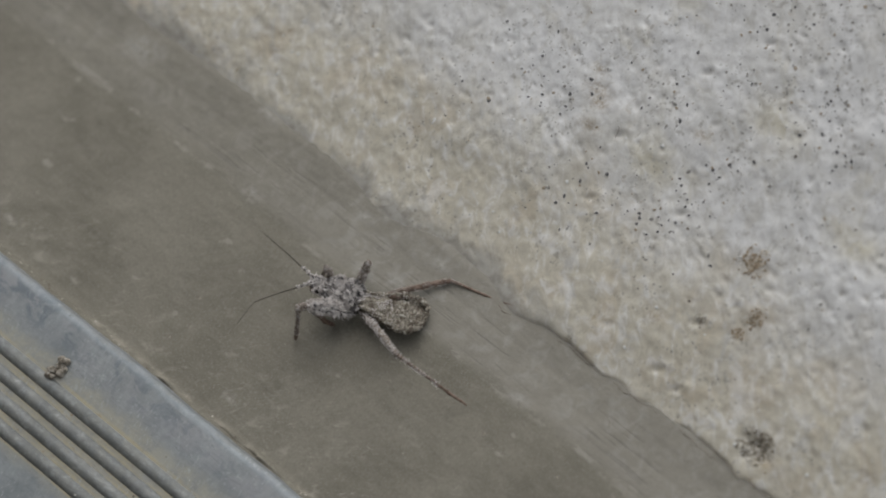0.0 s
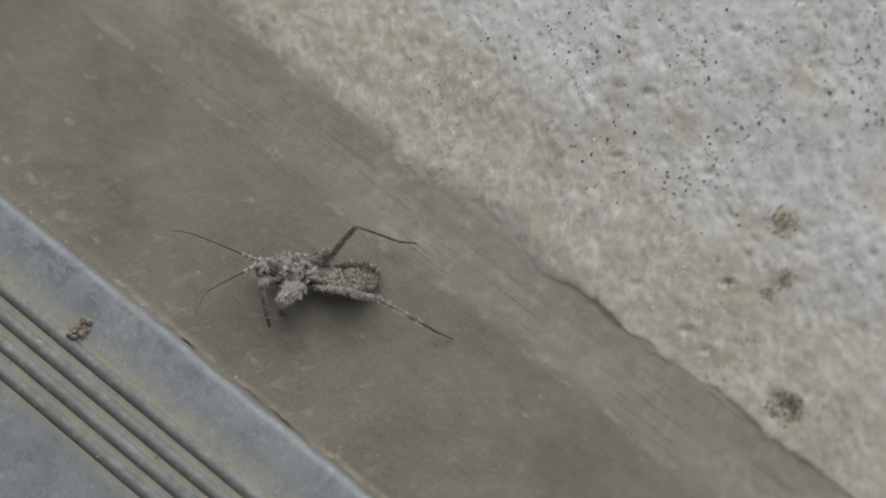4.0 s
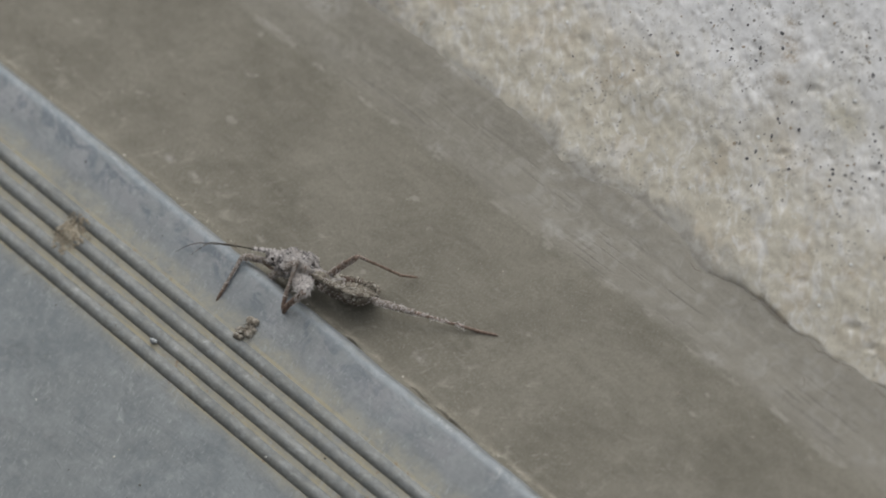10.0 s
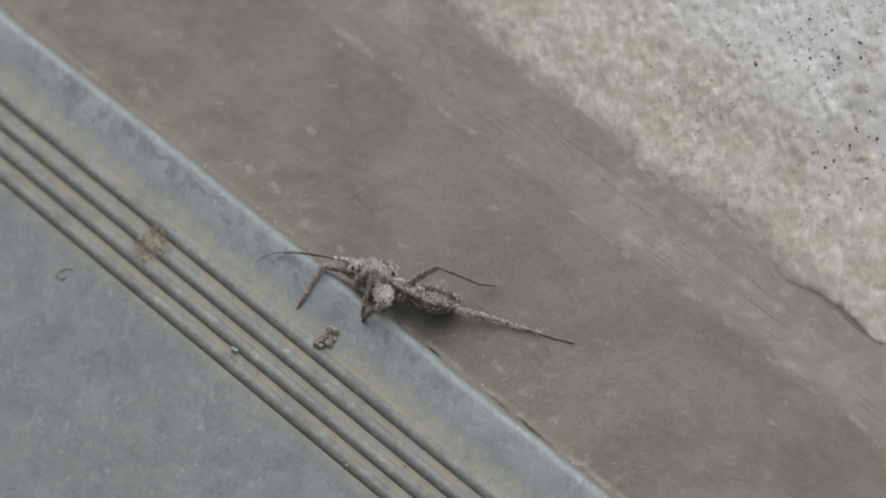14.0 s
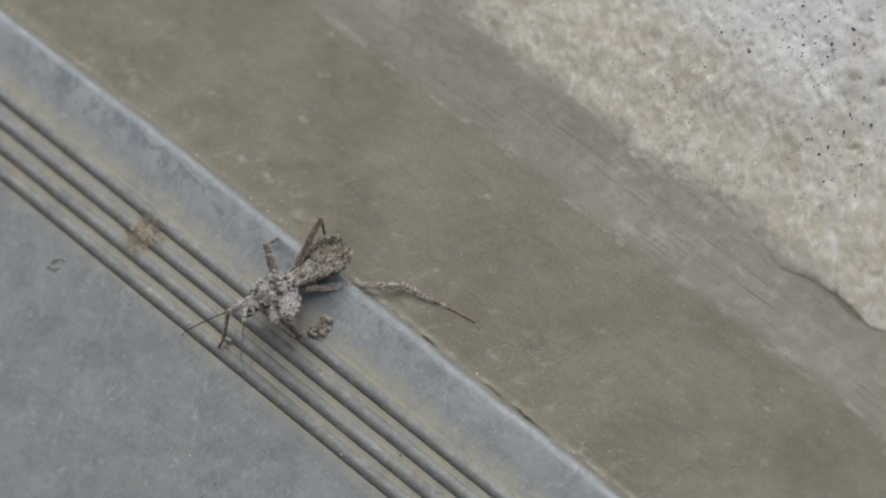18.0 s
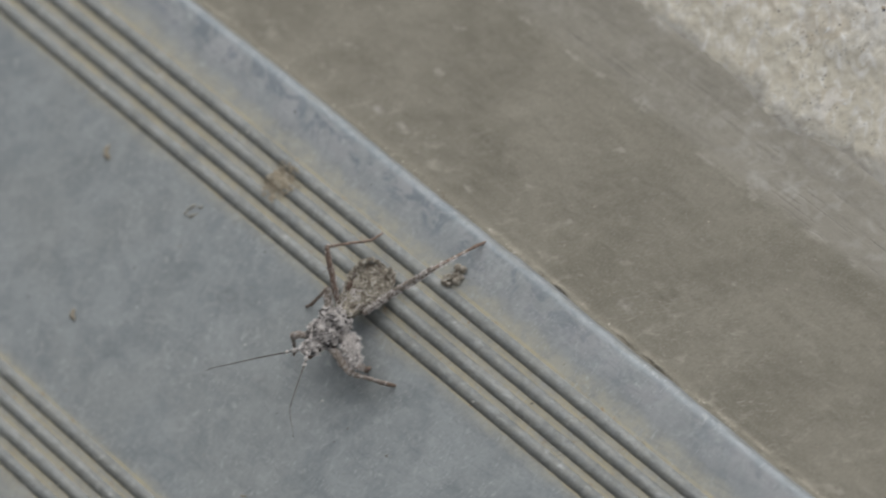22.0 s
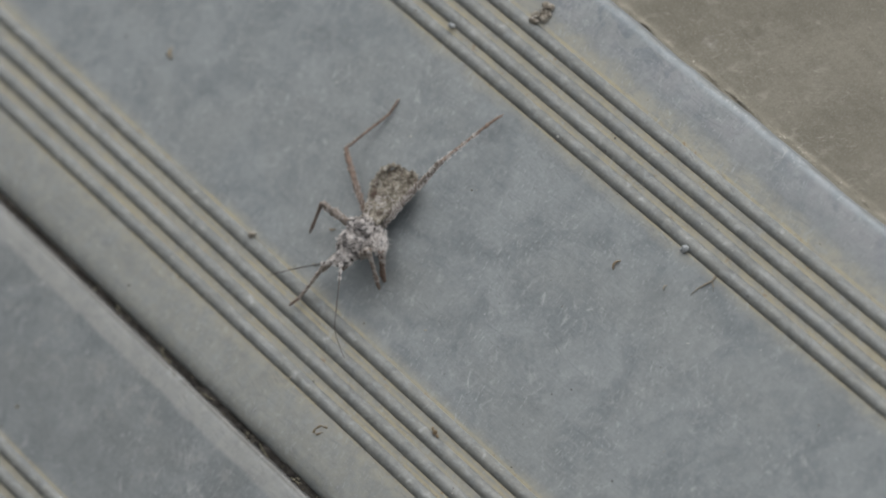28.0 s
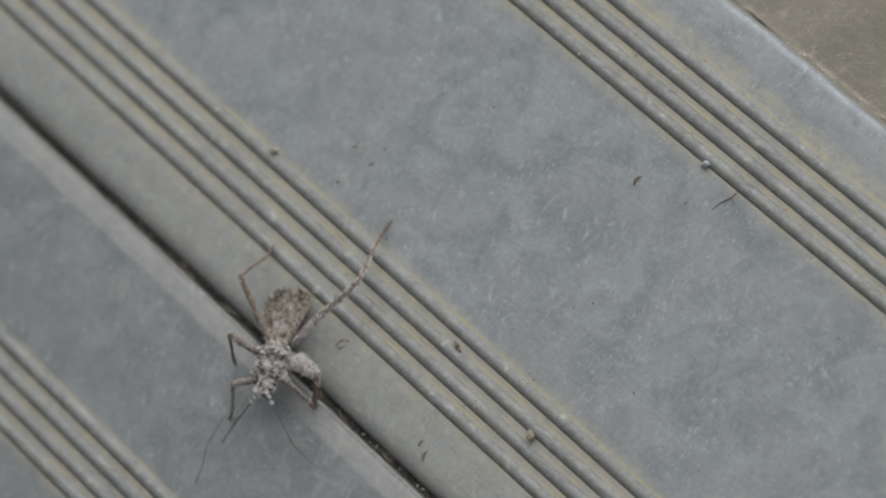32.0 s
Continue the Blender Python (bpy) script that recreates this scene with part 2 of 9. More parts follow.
    bump = m.sums("ADD", m.sums("MULTIPLY", fine, 0.5), m.sums("ADD", m.sums("MULTIPLY", scratch, 0.25), m.sums("MULTIPLY", cloud, 0.8)))
    return m.finish(base, m.ramp(cloud, 0.3, 0.7, 0.62, 0.46), 0.25, bump, 0.06 if not speckle else 0.1, 0.4)


def mortar_material():
    m = Nodes("trowelled_mortar")
    x = m.axis(0)
    big = m.noise(11.0, 5, 0.55, warp=0.6)
    drag = m.noise(1.3, 5, 0.65, at=m.along(90, 3.0, 1.0), warp=0.5)
    fine = m.noise(0.45, 5, 0.75)
    grain = m.noise(0.22, 3, 0.7)
    base = m.mix(m.ramp(big, 0.32, 0.68), (0.166, 0.154, 0.122), (0.222, 0.206, 0.167))
    base = m.mix(m.ramp(drag, 0.5, 0.78, 0.0, 0.4), base, (0.28, 0.264, 0.222))
    base = m.mix(m.ramp(fine, 0.42, 0.7, 0.0, 0.4), base, (0.125, 0.115, 0.092))
    base = m.mix(m.ramp(grain, 0.48, 0.72, 0.0, 0.5), base, (0.29, 0.275, 0.235))
    # soft pale flecks wiped across the strip, thicker near the metal
    side = m.ramp(m.sums("ADD", x, m.sums("MULTIPLY", m.noise(9.0, 4), 16.0)), 15.0, 28.0, 1.0, 0.25)
    wipe = m.sums("MULTIPLY", m.ramp(m.noise(1.9, 5, 0.7, at=m.along(-38, 1.5, 0.9), warp=0.5), 0.53, 0.72), side)
    base = m.mix(m.sums("MULTIPLY", wipe, 0.6), base, (0.33, 0.312, 0.262))
    scrape = m.sums("MULTIPLY", m.ramp(m.noise(0.45, 3, 0.6, at=m.along(-44, 2.6, 0.8)), 0.58, 0.72), m.ramp(m.noise(8.0, 4, 0.6), 0.45, 0.62))
    base = m.mix(m.sums("MULTIPLY", scrape, m.sums("MULTIPLY", side, 0.6)), base, (0.38, 0.36, 0.31))
    # the feathered coat by the slab: greyer, with a broken pale rim and trowel lines
    xf = m.sums("ADD", x, m.sums("MULTIPLY", m.sums("SUBTRACT", m.noise(6.0, 5, 0.65), 0.5), 2.2))
    fade = m.ramp(m.axis(1), -25.0, 12.0, 1.0, 0.55)
    feather = m.sums("MULTIPLY", m.ramp(xf, 26.3, 28.4), fade)
    base = m.mix(m.sums("MULTIPLY", feather, 0.6), base, (0.292, 0.275, 0.238))
    coat = m.sums("MULTIPLY", m.sums("MULTIPLY", m.ramp(xf, 27.0, 29.5), fade), m.ramp(m.noise(2.2, 5, 0.65, warp=0.8), 0.45, 0.68, 0.0, 0.5))
    base = m.mix(coat, base, (0.355, 0.34, 0.305))
    chalk = m.ramp(m.noise(1.9, 3, 0.5, at=m.stretch(1.0, 0.6, 1.0)), 0.68, 0.75, 0.0, 0.45)
    base = m.mix(chalk, base, (0.36, 0.345, 0.30))
    base = m.mix(m.sums("MULTIPLY", m.band(x, 5.95, 6.4, 0.2), m.sums("MULTIPLY", m.ramp(m.noise(2.2, 4), 0.4, 0.62, 0.0, 0.5), m.ramp(m.axis(1), -4.0, 6.0, 1.0, 0.25))), base, (0.36, 0.33, 0.27))
    lime = 0.0
    for sx, sy, r in ((27.6, -40.6, 1.4), (28.2, -16.8, 1.6), (27.6, 0.1, 1.4), (8.95, -16.5, 0.9), (8.9, 18.9, 0.8), (8.8, 22.9, 0.7), (29.6, -20.0, 1.3), (33.0, 23.4, 2.6), (35.6, 5.6, 1.6), (33.8, -23.0, 1.3), (33.0, -12.0, 1.2)):
        lime = m.sums("ADD", m.spot(sx, sy, r), lime)
    lime = m.sums("MULTIPLY", lime, m.ramp(m.noise(0.8, 4, 0.65), 0.36, 0.6, 0.1, 1.0))
    base = m.mix(m.sums("MINIMUM", m.sums("MULTIPLY", lime, 0.65), 0.65), base, (0.47, 0.455, 0.42))
    xl = m.sums("ADD", x, m.sums("MULTIPLY", m.noise(16.0, 2, 0.4), 6.0))
    hair = m.noise(0.42, 2, 0.5, at=m.along(90, 26.0, 1.0), warp=0.2)
    trowel = m.sums("MULTIPLY", m.band(xl, 30.6, 36.2, 0.8), m.sums("MULTIPLY", m.ramp(hair, 0.56, 0.64), m.ramp(m.noise(8.0, 3), 0.4, 0.58)))
    base = m.mix(m.sums("MULTIPLY", trowel, 0.3), base, (0.15, 0.14, 0.125))
    rim = m.sums("MULTIPLY", m.band(xf, 26.6, 27.7, 0.3), m.ramp(m.noise(1.6, 4, 0.65, at=m.along(90, 2.2, 1.0)), 0.5, 0.64, 0.0, 0.5))
    base = m.mix(rim, base, (0.37, 0.352, 0.31))
    bump = m.sums("ADD", m.sums("ADD", m.sums("MULTIPLY", fine, 0.4), m.sums("MULTIPLY", grain, 0.2)), m.sums("SUBTRACT", m.sums("MULTIPLY", drag, 0.6), m.sums("MULTIPLY", trowel, 0.25)))
    return m.finish(base, 0.85, 0.0, bump, 0.12, 0.3)


def slab_material():
    m = Nodes("limewashed_concrete")
    x, y = m.axis(0), m.axis(1)
    big = m.noise(13.0, 5, 0.6, warp=0.5)
    mid = m.noise(1.25, 5, 0.62, at=m.along(42, 1.55, 0.95), warp=0.9)
    fine = m.noise(0.4, 4, 0.7)
    base = m.mix(m.ramp(big, 0.35, 0.65), (0.61, 0.60, 0.575), (0.70, 0.697, 0.69))
    # a beige wash lies nearer the mortar, in patches further out
    near = m.ramp(m.sums("ADD", x, m.sums("MULTIPLY", m.noise(6.0, 5, 0.62, at=m.along(42, 1.5, 1.0), warp=0.5), 18.0)), 51.0, 66.0, 1.0, 0.0)
    base = m.mix(m.sums("MULTIPLY", near, m.ramp(mid, 0.3, 0.68, 0.95, 0.62)), base, (0.545, 0.50, 0.395))
    warm = m.sums("MULTIPLY", near, m.ramp(m.noise(5.0, 3, 0.5), 0.5, 0.66, 0.0, 0.5))
    base = m.mix(warm, base, (0.50, 0.43, 0.325))
    patch = m.sums("ADD", m.spot(55.3, -36.2, 4.2), m.sums("ADD", m.spot(66.0, -46.0, 3.4), m.spot(60.5, -61.0, 3.4)))
    patch = m.sums("MULTIPLY", m.sums("MINIMUM", m.sums("MULTIPLY", patch, 1.6), 1.0), m.ramp(m.noise(2.0, 4, 0.6), 0.3, 0.55, 0.35, 0.9))
    base = m.mix(patch, base, (0.56, 0.525, 0.425))
    base = m.mix(m.ramp(m.noise(6.0, 4, 0.6, at=m.along(42, 1.5, 1.0), warp=0.7), 0.56, 0.7, 0.0, 0.5), base, (0.56, 0.53, 0.445))
    # drips: lighter and darker streaks down the wash
    base = m.mix(m.ramp(mid, 0.5, 0.68, 0.0, 0.4), base, (0.80, 0.80, 0.80))
    base = m.mix(m.ramp(mid, 0.34, 0.46, 0.4, 0.0), base, (0.44, 0.42, 0.375))
    pat = m.noise(3.4, 4, 0.6, at=m.along(42, 1.3, 1.0), warp=0.8)
    base = m.mix(m.ramp(pat, 0.54, 0.68, 0.0, 0.4), base, (0.76, 0.755, 0.745))
    base = m.mix(m.ramp(pat, 0.32, 0.44, 0.35, 0.0), base, (0.47, 0.44, 0.375))
    grey = m.noise(2.8, 5, 0.65, at=m.along(42, 1.5, 1.0), warp=0.6)
    base = m.mix(m.ramp(grey, 0.55, 0.7, 0.0, 0.5), base, (0.47, 0.465, 0.45))
    # cement smeared over the first millimetres, in a ragged front
    xs = m.sums("ADD", x, m.sums("MULTIPLY", m.sums("SUBTRACT", m.noise(5.0, 5, 0.62, at=m.along(60, 1.4, 1.0), warp=0.8), 0.5), 11.0))
    smear = m.ramp(xs, 35.4, 38.4, 0.95, 0.0)
    smear = m.sums("MULTIPLY", smear, m.ramp(m.sums("ADD", y, m.sums("MULTIPLY", m.noise(6.0, 3), 8.0)), -39.0, -28.0, 0.1, 1.0))
    base = m.mix(smear, base, m.mix(m.ramp(m.noise(1.8, 4, 0.6), 0.4, 0.6), (0.30, 0.284, 0.25), (0.385, 0.37, 0.335)))
    base = m.mix(m.ramp(fine, 0.54, 0.72, 0.0, 0.2), base, (0.42, 0.395, 0.35))
    # small brown and grey freckles, thicker in places
    crowd = m.ramp(m.noise(6.5, 4, 0.65), 0.42, 0.6)
    base = m.mix(m.sums("MULTIPLY", crowd, m.ramp(m.noise(0.75, 3, 0.6), 0.57, 0.66, 0.0, 0.5)), base, (0.28, 0.26, 0.225))
    fleck = m.sums("MULTIPLY", m.ramp(m.cells(0.9), 0.09, 0.2, 0.6, 0.0), crowd)
    base = m.mix(fleck, base, (0.13, 0.125, 0.12))
    rust = m.sums("MULTIPLY", m.ramp(m.noise(2.6, 5, 0.65, warp=0.8), 0.66, 0.74), 0.45)
    for sx, sy, r in ((53.1, -52.6, 1.9), (48.9, -56.5, 1.3), (46.6, -55.7, 1.2), (37.8, -66.0, 1.4), (58.4, -26.5, 1.7), (57.2, -27.4, 1.2), (54.8, -28.0, 1.3), (60.2, -25.2, 1.0), (43.0, -47.0, 1.5), (60.6, -39.6, 1.2)):
        rust = m.sums("ADD", rust, m.sums("MULTIPLY", m.spot(sx, sy, r), m.ramp(fine, 0.38, 0.58, 0.2, 0.85)))
    base = m.mix(m.sums("MINIMUM", rust, 0.7), base, (0.34, 0.265, 0.17))
    return m.finish(base, 0.9, 0.0, m.sums("ADD", m.sums("MULTIPLY", mid, 0.6), m.sums("MULTIPLY", fine, 0.4)), 0.085, 0.25)


def plain(name, a, b, size, rough=0.85, depth=0.05, fine=0.25):
    m = Nodes(name)
    n = m.noise(size, 5, 0.65)
    g = m.noise(fine, 4, 0.7)
    base = m.mix(m.ramp(n, 0.35, 0.65), a, b)
    base = m.mix(m.ramp(g, 0.45, 0.75, 0.0, 0.4), base, tuple(v * 0.5 for v in a))
    return m.finish(base, rough, 0.0, g, depth, 0.3)


def grain_material(name, colours):
    """Grains: each island takes one of three tints."""
    m = Nodes(name)
    g = m.tree.nodes.new("ShaderNodeNewGeometry").outputs["Random Per Island"]
    base = m.mix(m.ramp(g, 0.3, 0.42), colours[0], colours[1])
    base = m.mix(m.ramp(g, 0.72, 0.8), base, colours[2])
    return m.finish(base, 0.9, 0.0, m.noise(0.08, 3), 0.03, 0.25)


# ribs: plate metal at a lower tone that paints in flank shade, plus worn specks
METAL, RIB = metal_material("weathered_metal", 1.02), metal_material("worn_shaded_rib_metal", 0.3, 0.54, 0.6)
INNER = metal_material("dull_inner_metal", 0.8, 0.82)
MORTAR, SLAB = mortar_material(), slab_material()
GRIT = grain_material("dark_grit", ((0.28, 0.27, 0.25), (0.115, 0.113, 0.117), (0.34, 0.285, 0.215)))
MUCK = grain_material("dark_brown_grit", ((0.32, 0.28, 0.22), (0.15, 0.13, 0.105), (0.50, 0.47, 0.415)))
STAIN = grain_material("brown_stain_grit", ((0.38, 0.305, 0.22), (0.23, 0.18, 0.125), (0.54, 0.49, 0.41)))
CRUMB = plain("dried_mud", (0.20, 0.172, 0.135), (0.41, 0.38, 0.325), 0.4, 0.9, 0.08, 0.16)
CHALK = plain("chalky_lime", (0.5, 0.5, 0.48), (0.68, 0.68, 0.66), 0.4)
CHIP = plain("dull_lime", (0.26, 0.275, 0.28), (0.42, 0.435, 0.435), 0.35)
SILT = grain_material("caked_silt", ((0.33, 0.285, 0.215), (0.22, 0.185, 0.135), (0.41, 0.375, 0.30)))
FLAKE = plain("papery_flake", (0.27, 0.255, 0.21), (0.37, 0.36, 0.32), 0.3)
HUSK = plain("dry_husk", (0.20, 0.14, 0.08), (0.30, 0.24, 0.16), 0.3)
TAN = plain("pale_tan_husk", (0.26, 0.22, 0.16), (0.36, 0.315, 0.245), 0.3)
FISSURE = plain("shaded_crack", (0.13, 0.10, 0.075), (0.22, 0.19, 0.15), 0.4)
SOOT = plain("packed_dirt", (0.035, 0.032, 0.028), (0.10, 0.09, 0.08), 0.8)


def hide_material(name, dust, bare, size, floor_z=None):
    """Chitin under dust that lies in ragged patches; the underside stays bare."""
    m = Nodes(name)
    patch = m.ramp(m.noise(size, 5, 0.7, warp=0.6), 0.46, 0.56)
    if floor_z is not None:
        patch = m.sums("MULTIPLY", patch, m.ramp(m.axis(2), floor_z - 0.3, floor_z + 0.1, 0.25, 1.0))
    g = m.noise(0.11, 4, 0.75)
    base = m.mix(patch, bare, dust)
    base = m.mix(m.ramp(g, 0.42, 0.72, 0.0, 0.5), base, tuple(v * 0.55 for v in dust))
    return m.finish(base, 0.9, 0.0, g, 0.12, 0.25)


SKIN = hide_material("dusty_chitin", (0.58, 0.545, 0.52), (0.125, 0.115, 0.115), 0.8)
BELLY = hide_material("dusty_abdomen", (0.37, 0.338, 0.28), (0.11, 0.088, 0.068), 0.8, 3.02)
SHANK = hide_material("dusty_leg", (0.45, 0.415, 0.38), (0.19, 0.148, 0.12), 0.3)
RUSTY = plain("rust_brown_chitin", (0.13, 0.088, 0.066), (0.26, 0.19, 0.15), 0.4, 0.55, 0.03, 0.12)
LOBE = plain("dark_red_brown_chitin", (0.075, 0.05, 0.038), (0.14, 0.095, 0.07), 0.3, 0.55, 0.04, 0.12)
HAIR = plain("dark_thread", (0.04, 0.035, 0.03), (0.10, 0.085, 0.07), 0.5, 0.6)
EYE = plain("dull_dark_eye", (0.02, 0.016, 0.014), (0.04, 0.03, 0.025), 0.2, 0.4)
FLUFF = grain_material("pale_dust_grains", ((0.68, 0.64, 0.61), (0.57, 0.535, 0.51), (0.76, 0.72, 0.695)))
POWDER = grain_material("dull_dust_grains", ((0.47, 0.43, 0.395), (0.36, 0.322, 0.29), (0.56, 0.52, 0.49)))
SAND = grain_material("sandy_grains", ((0.39, 0.358, 0.30), (0.21, 0.183, 0.145), (0.53, 0.50, 0.44)))


# ---- shapes ----
def lattice(x, y, seed=0):
    """Smooth random heights, -1 to 1, on arrays of places."""
    xi, yi = np.floor(x).astype(int), np.floor(y).astype(int)
    u, v = x - xi, y - yi
    u, v = u * u * (3 - 2 * u), v * v * (3 - 2 * v)

    def pick(i, j):
        h = (i * 374761393 + j * 668265263 + seed * 974634777) & 0x7FFFFFFF
        h = ((h ^ (h >> 13)) * 1274126177) & 0x7FFFFFFF
        return ((h ^ (h >> 16)) & 0xFFFF) / 32767.5 - 1

    return (pick(xi, yi) * (1 - u) + pick(xi + 1, yi) * u) * (1 - v) + (pick(xi, yi + 1) * (1 - u) + pick(xi + 1, yi + 1) * u) * v


def rough(x, y, size, octaves=3, seed=0):
    total, gain = 0, 1.0
    for k in range(octaves):
        c, s = math.cos(0.7 + 1.1 * k + seed), math.sin(0.7 + 1.1 * k + seed)
        total = total + gain * lattice((c * x - s * y) / size * 2.1 ** k, (s * x + c * y) / size * 2.1 ** k, seed + k)
        gain *= 0.5
    return total


def smooth(me):
    me.polygons.foreach_set("use_smooth", [True] * len(me.polygons))
    return me


def sheet(name, xs, ys, height):
    """A mesh over a grid of x and y; height takes arrays and gives (x, y, z)."""
    X, Y = np.meshgrid(np.array(xs, float), np.array(ys, float), indexing="ij")
    X, Y, Z = height(X, Y)
    n, k = X.shape
    co = np.stack([X, Y, Z], -1).reshape(-1, 3) / 1000
    i = (np.arange(n - 1)[:, None] * k + np.arange(k - 1)[None, :]).ravel()
    faces = np.stack([i, i + k, i + k + 1, i + 1], 1)
    me = bpy.data.meshes.new(name)
    me.from_pydata(co.tolist(), [], faces.tolist())
    return smooth(me)


def spread(lo, hi, step, far_lo, far_hi):
    """Even steps from lo to hi, then ever longer ones out to the far ends."""
    mid = list(np.arange(lo, hi + step / 2, step))
    out, s, p = [], step, hi
    while p < far_hi:
        s *= 1.6
        p = min(far_hi, p + s)
        out.append(p)
    back, s, p = [], step, lo
    while p > far_lo:
        s *= 1.6
        p = max(far_lo, p - s)
        back.append(p)
    return back[::-1] + mid + out


def add(name, me, material, parent=None, label="", kind=""):
    me.materials.append(material)
    ob = new(name, me)
    ob.parent = parent
    if label:
        ob["label"] = label
    if kind:
        ob["kind"] = kind
    return ob


def part(name, bm, material, parent, label="", kind="", flat=False):
    """Links a bmesh, in millimetres, as one mesh object."""
    me = bpy.data.meshes.new(name)
    bmesh.ops.scale(bm, vec=(0.001, 0.001, 0.001), verts=bm.verts)
    bm.to_mesh(me)
    bm.free()
    if not flat:
        smooth(me)
    return add(name, me, material, parent, label, kind)


def lumps(places, rng, squash=1.0):
    """Irregular grains, one at each (place, size); returns a mesh in millimetres / 1000."""
    t = (1 + 5 ** 0.5) / 2
    ico = np.array([(-1, t, 0), (1, t, 0), (-1, -t, 0), (1, -t, 0), (0, -1, t), (0, 1, t), (0, -1, -t), (0, 1, -t), (t, 0, -1), (t, 0, 1), (-t, 0, -1), (-t, 0, 1)]) / 1.9
    tri = ((0, 11, 5), (0, 5, 1), (0, 1, 7), (0, 7, 10), (0, 10, 11), (1, 5, 9), (5, 11, 4), (11, 10, 2), (10, 7, 6), (7, 1, 8), (3, 9, 4), (3, 4, 2), (3, 2, 6), (3, 6, 8), (3, 8, 9), (4, 9, 5), (2, 4, 11), (6, 2, 10), (8, 6, 7), (9, 8, 1))
    verts, faces = [], []
    for p, size in places:
        spin = np.array(Euler([rng.uniform(0, 6.28) for _ in range(3)]).to_matrix())
        stretch = np.array([rng.uniform(0.6, 1.35) for _ in range(3)])
        k = len(verts)
        body = (ico * stretch * (1 + 0.35 * np.array([[rng.uniform(-1, 1)] for _ in range(12)]))) @ spin.T * size
        body[:, 2] *= squash
        verts.extend((body + np.array(p)).tolist())
        faces.extend([(a + k, b + k, c + k) for a, b, c in tri])
    me = bpy.data.meshes.new("grains")
    me.from_pydata([(x / 1000, y / 1000, z / 1000) for x, y, z in verts], [], faces)
    return me


def loft(rings, sides=32, jag=0.0, seed=3):
    """A closed body along y. rings: y, half width, rise, drop, middle height."""
    bm = bmesh.new()
    rows = []
    table = np.array(rings, float)
    along = np.linspace(table[0, 0], table[-1, 0], 3 * len(rings) * 2)
    fit = [np.interp(-along if table[0, 0] > table[-1, 0] else along, -table[:, 0] if table[0, 0] > table[-1, 0] else table[:, 0], table[:, k]) for k in range(1, 5)]
    for y, w, up, down, z in zip(along.tolist(), *[c.tolist() for c in fit]):
        row = []
        for k in range(sides):
            a = 2 * math.pi * k / sides
            c, s = math.cos(a), math.sin(a)
            v = Vector((w * c, y, z + (up if s > 0 else down) * s))
            if jag:
                v += jag * noise.noise_vector(Vector((v.x * 1.6 + seed, v.y * 1.6, v.z * 1.6)))
                v += 0.55 * jag * noise.noise_vector(Vector((v.x * 4.1, v.y * 4.1 + seed, v.z * 4.1)))
            row.append(bm.verts.new(v))
        rows.append(row)
    for a, b in zip(rows, rows[1:]):
        for k in range(sides):
            bm.faces.new((a[k], a[(k + 1) % sides], b[(k + 1) % sides], b[k]))
    bm.faces.new(rows[0])
    bm.faces.new(rows[-1][::-1])
    bmesh.ops.recalc_face_normals(bm, faces=bm.faces)
    return bm


def tube(points, radii, sides=8, jag=0.0):
    """A tapering tube through the points."""
    bm = bmesh.new()
    rows = []
    for i, p in enumerate(points):
        p = Vector(p)
        a, b = Vector(points[max(0, i - 1)]), Vector(points[min(len(points) - 1, i + 1)])
        d = (b - a).normalized()
        side = d.cross(Vector((0, 0, 1)) if abs(d.z) < 0.9 else Vector((1, 0, 0))).normalized()
        top = side.cross(d)
        row = []
        for k in range(sides):
            an = 2 * math.pi * k / sides
            out = math.cos(an) * side + math.sin(an) * top
            q = p + radii[i] * out
            r = radii[i] * (1 + jag * (noise.noise(q * 2.3) + 0.5 * noise.noise(q * 6.1)))
            row.append(bm.verts.new(p + r * out))
        rows.append(row)
    for a, b in zip(rows, rows[1:]):
        for k in range(sides):
            bm.faces.new((a[k], a[(k + 1) % sides], b[(k + 1) % sides], b[k]))
    bm.faces.new(rows[0][::-1])
    bm.faces.new(rows[-1])
    bmesh.ops.recalc_face_normals(bm, faces=bm.faces)
    return bm


# ---- the setting ----
NEAR_Y = (-95.0, 85.0)
ALONG = spread(NEAR_Y[0], NEAR_Y[1], 0.7, -2500.0, 2500.0)


def profile_sheet(name, profile, wear=0.0):
    """An extrusion along y of a list of (x, z)."""
    px, pz = np.array([p[0] for p in profile], float), np.array([p[1] for p in profile], float)

    def height(X, Y):
        i = np.round(X).astype(int)
        x, z = px[i], pz[i]
        x = x + wear * (x > 4.2) * (rough(Y * 0 + 3.1, Y, 9.0, 4, 5))
        return x, Y, z

    return sheet(name, range(len(profile)), ALONG, height)


def rib_mesh(x, skew=1.0):
    """One rib: a steep face towards the room, a rounded crown, a longer fall towards the slab."""
    prof = [(-0.02, -0.3), (0.0, -0.02), (0.1, 0.12), (0.23, 0.24), (0.4, 0.33), (0.62, 0.375), (0.85, 0.36), (1.07, 0.29), (1.26, 0.18), (1.42, 0.07), (1.55, 0.005), (1.6, -0.3)]
    return profile_sheet("rib", [(x + a, b * skew) for a, b in prof])


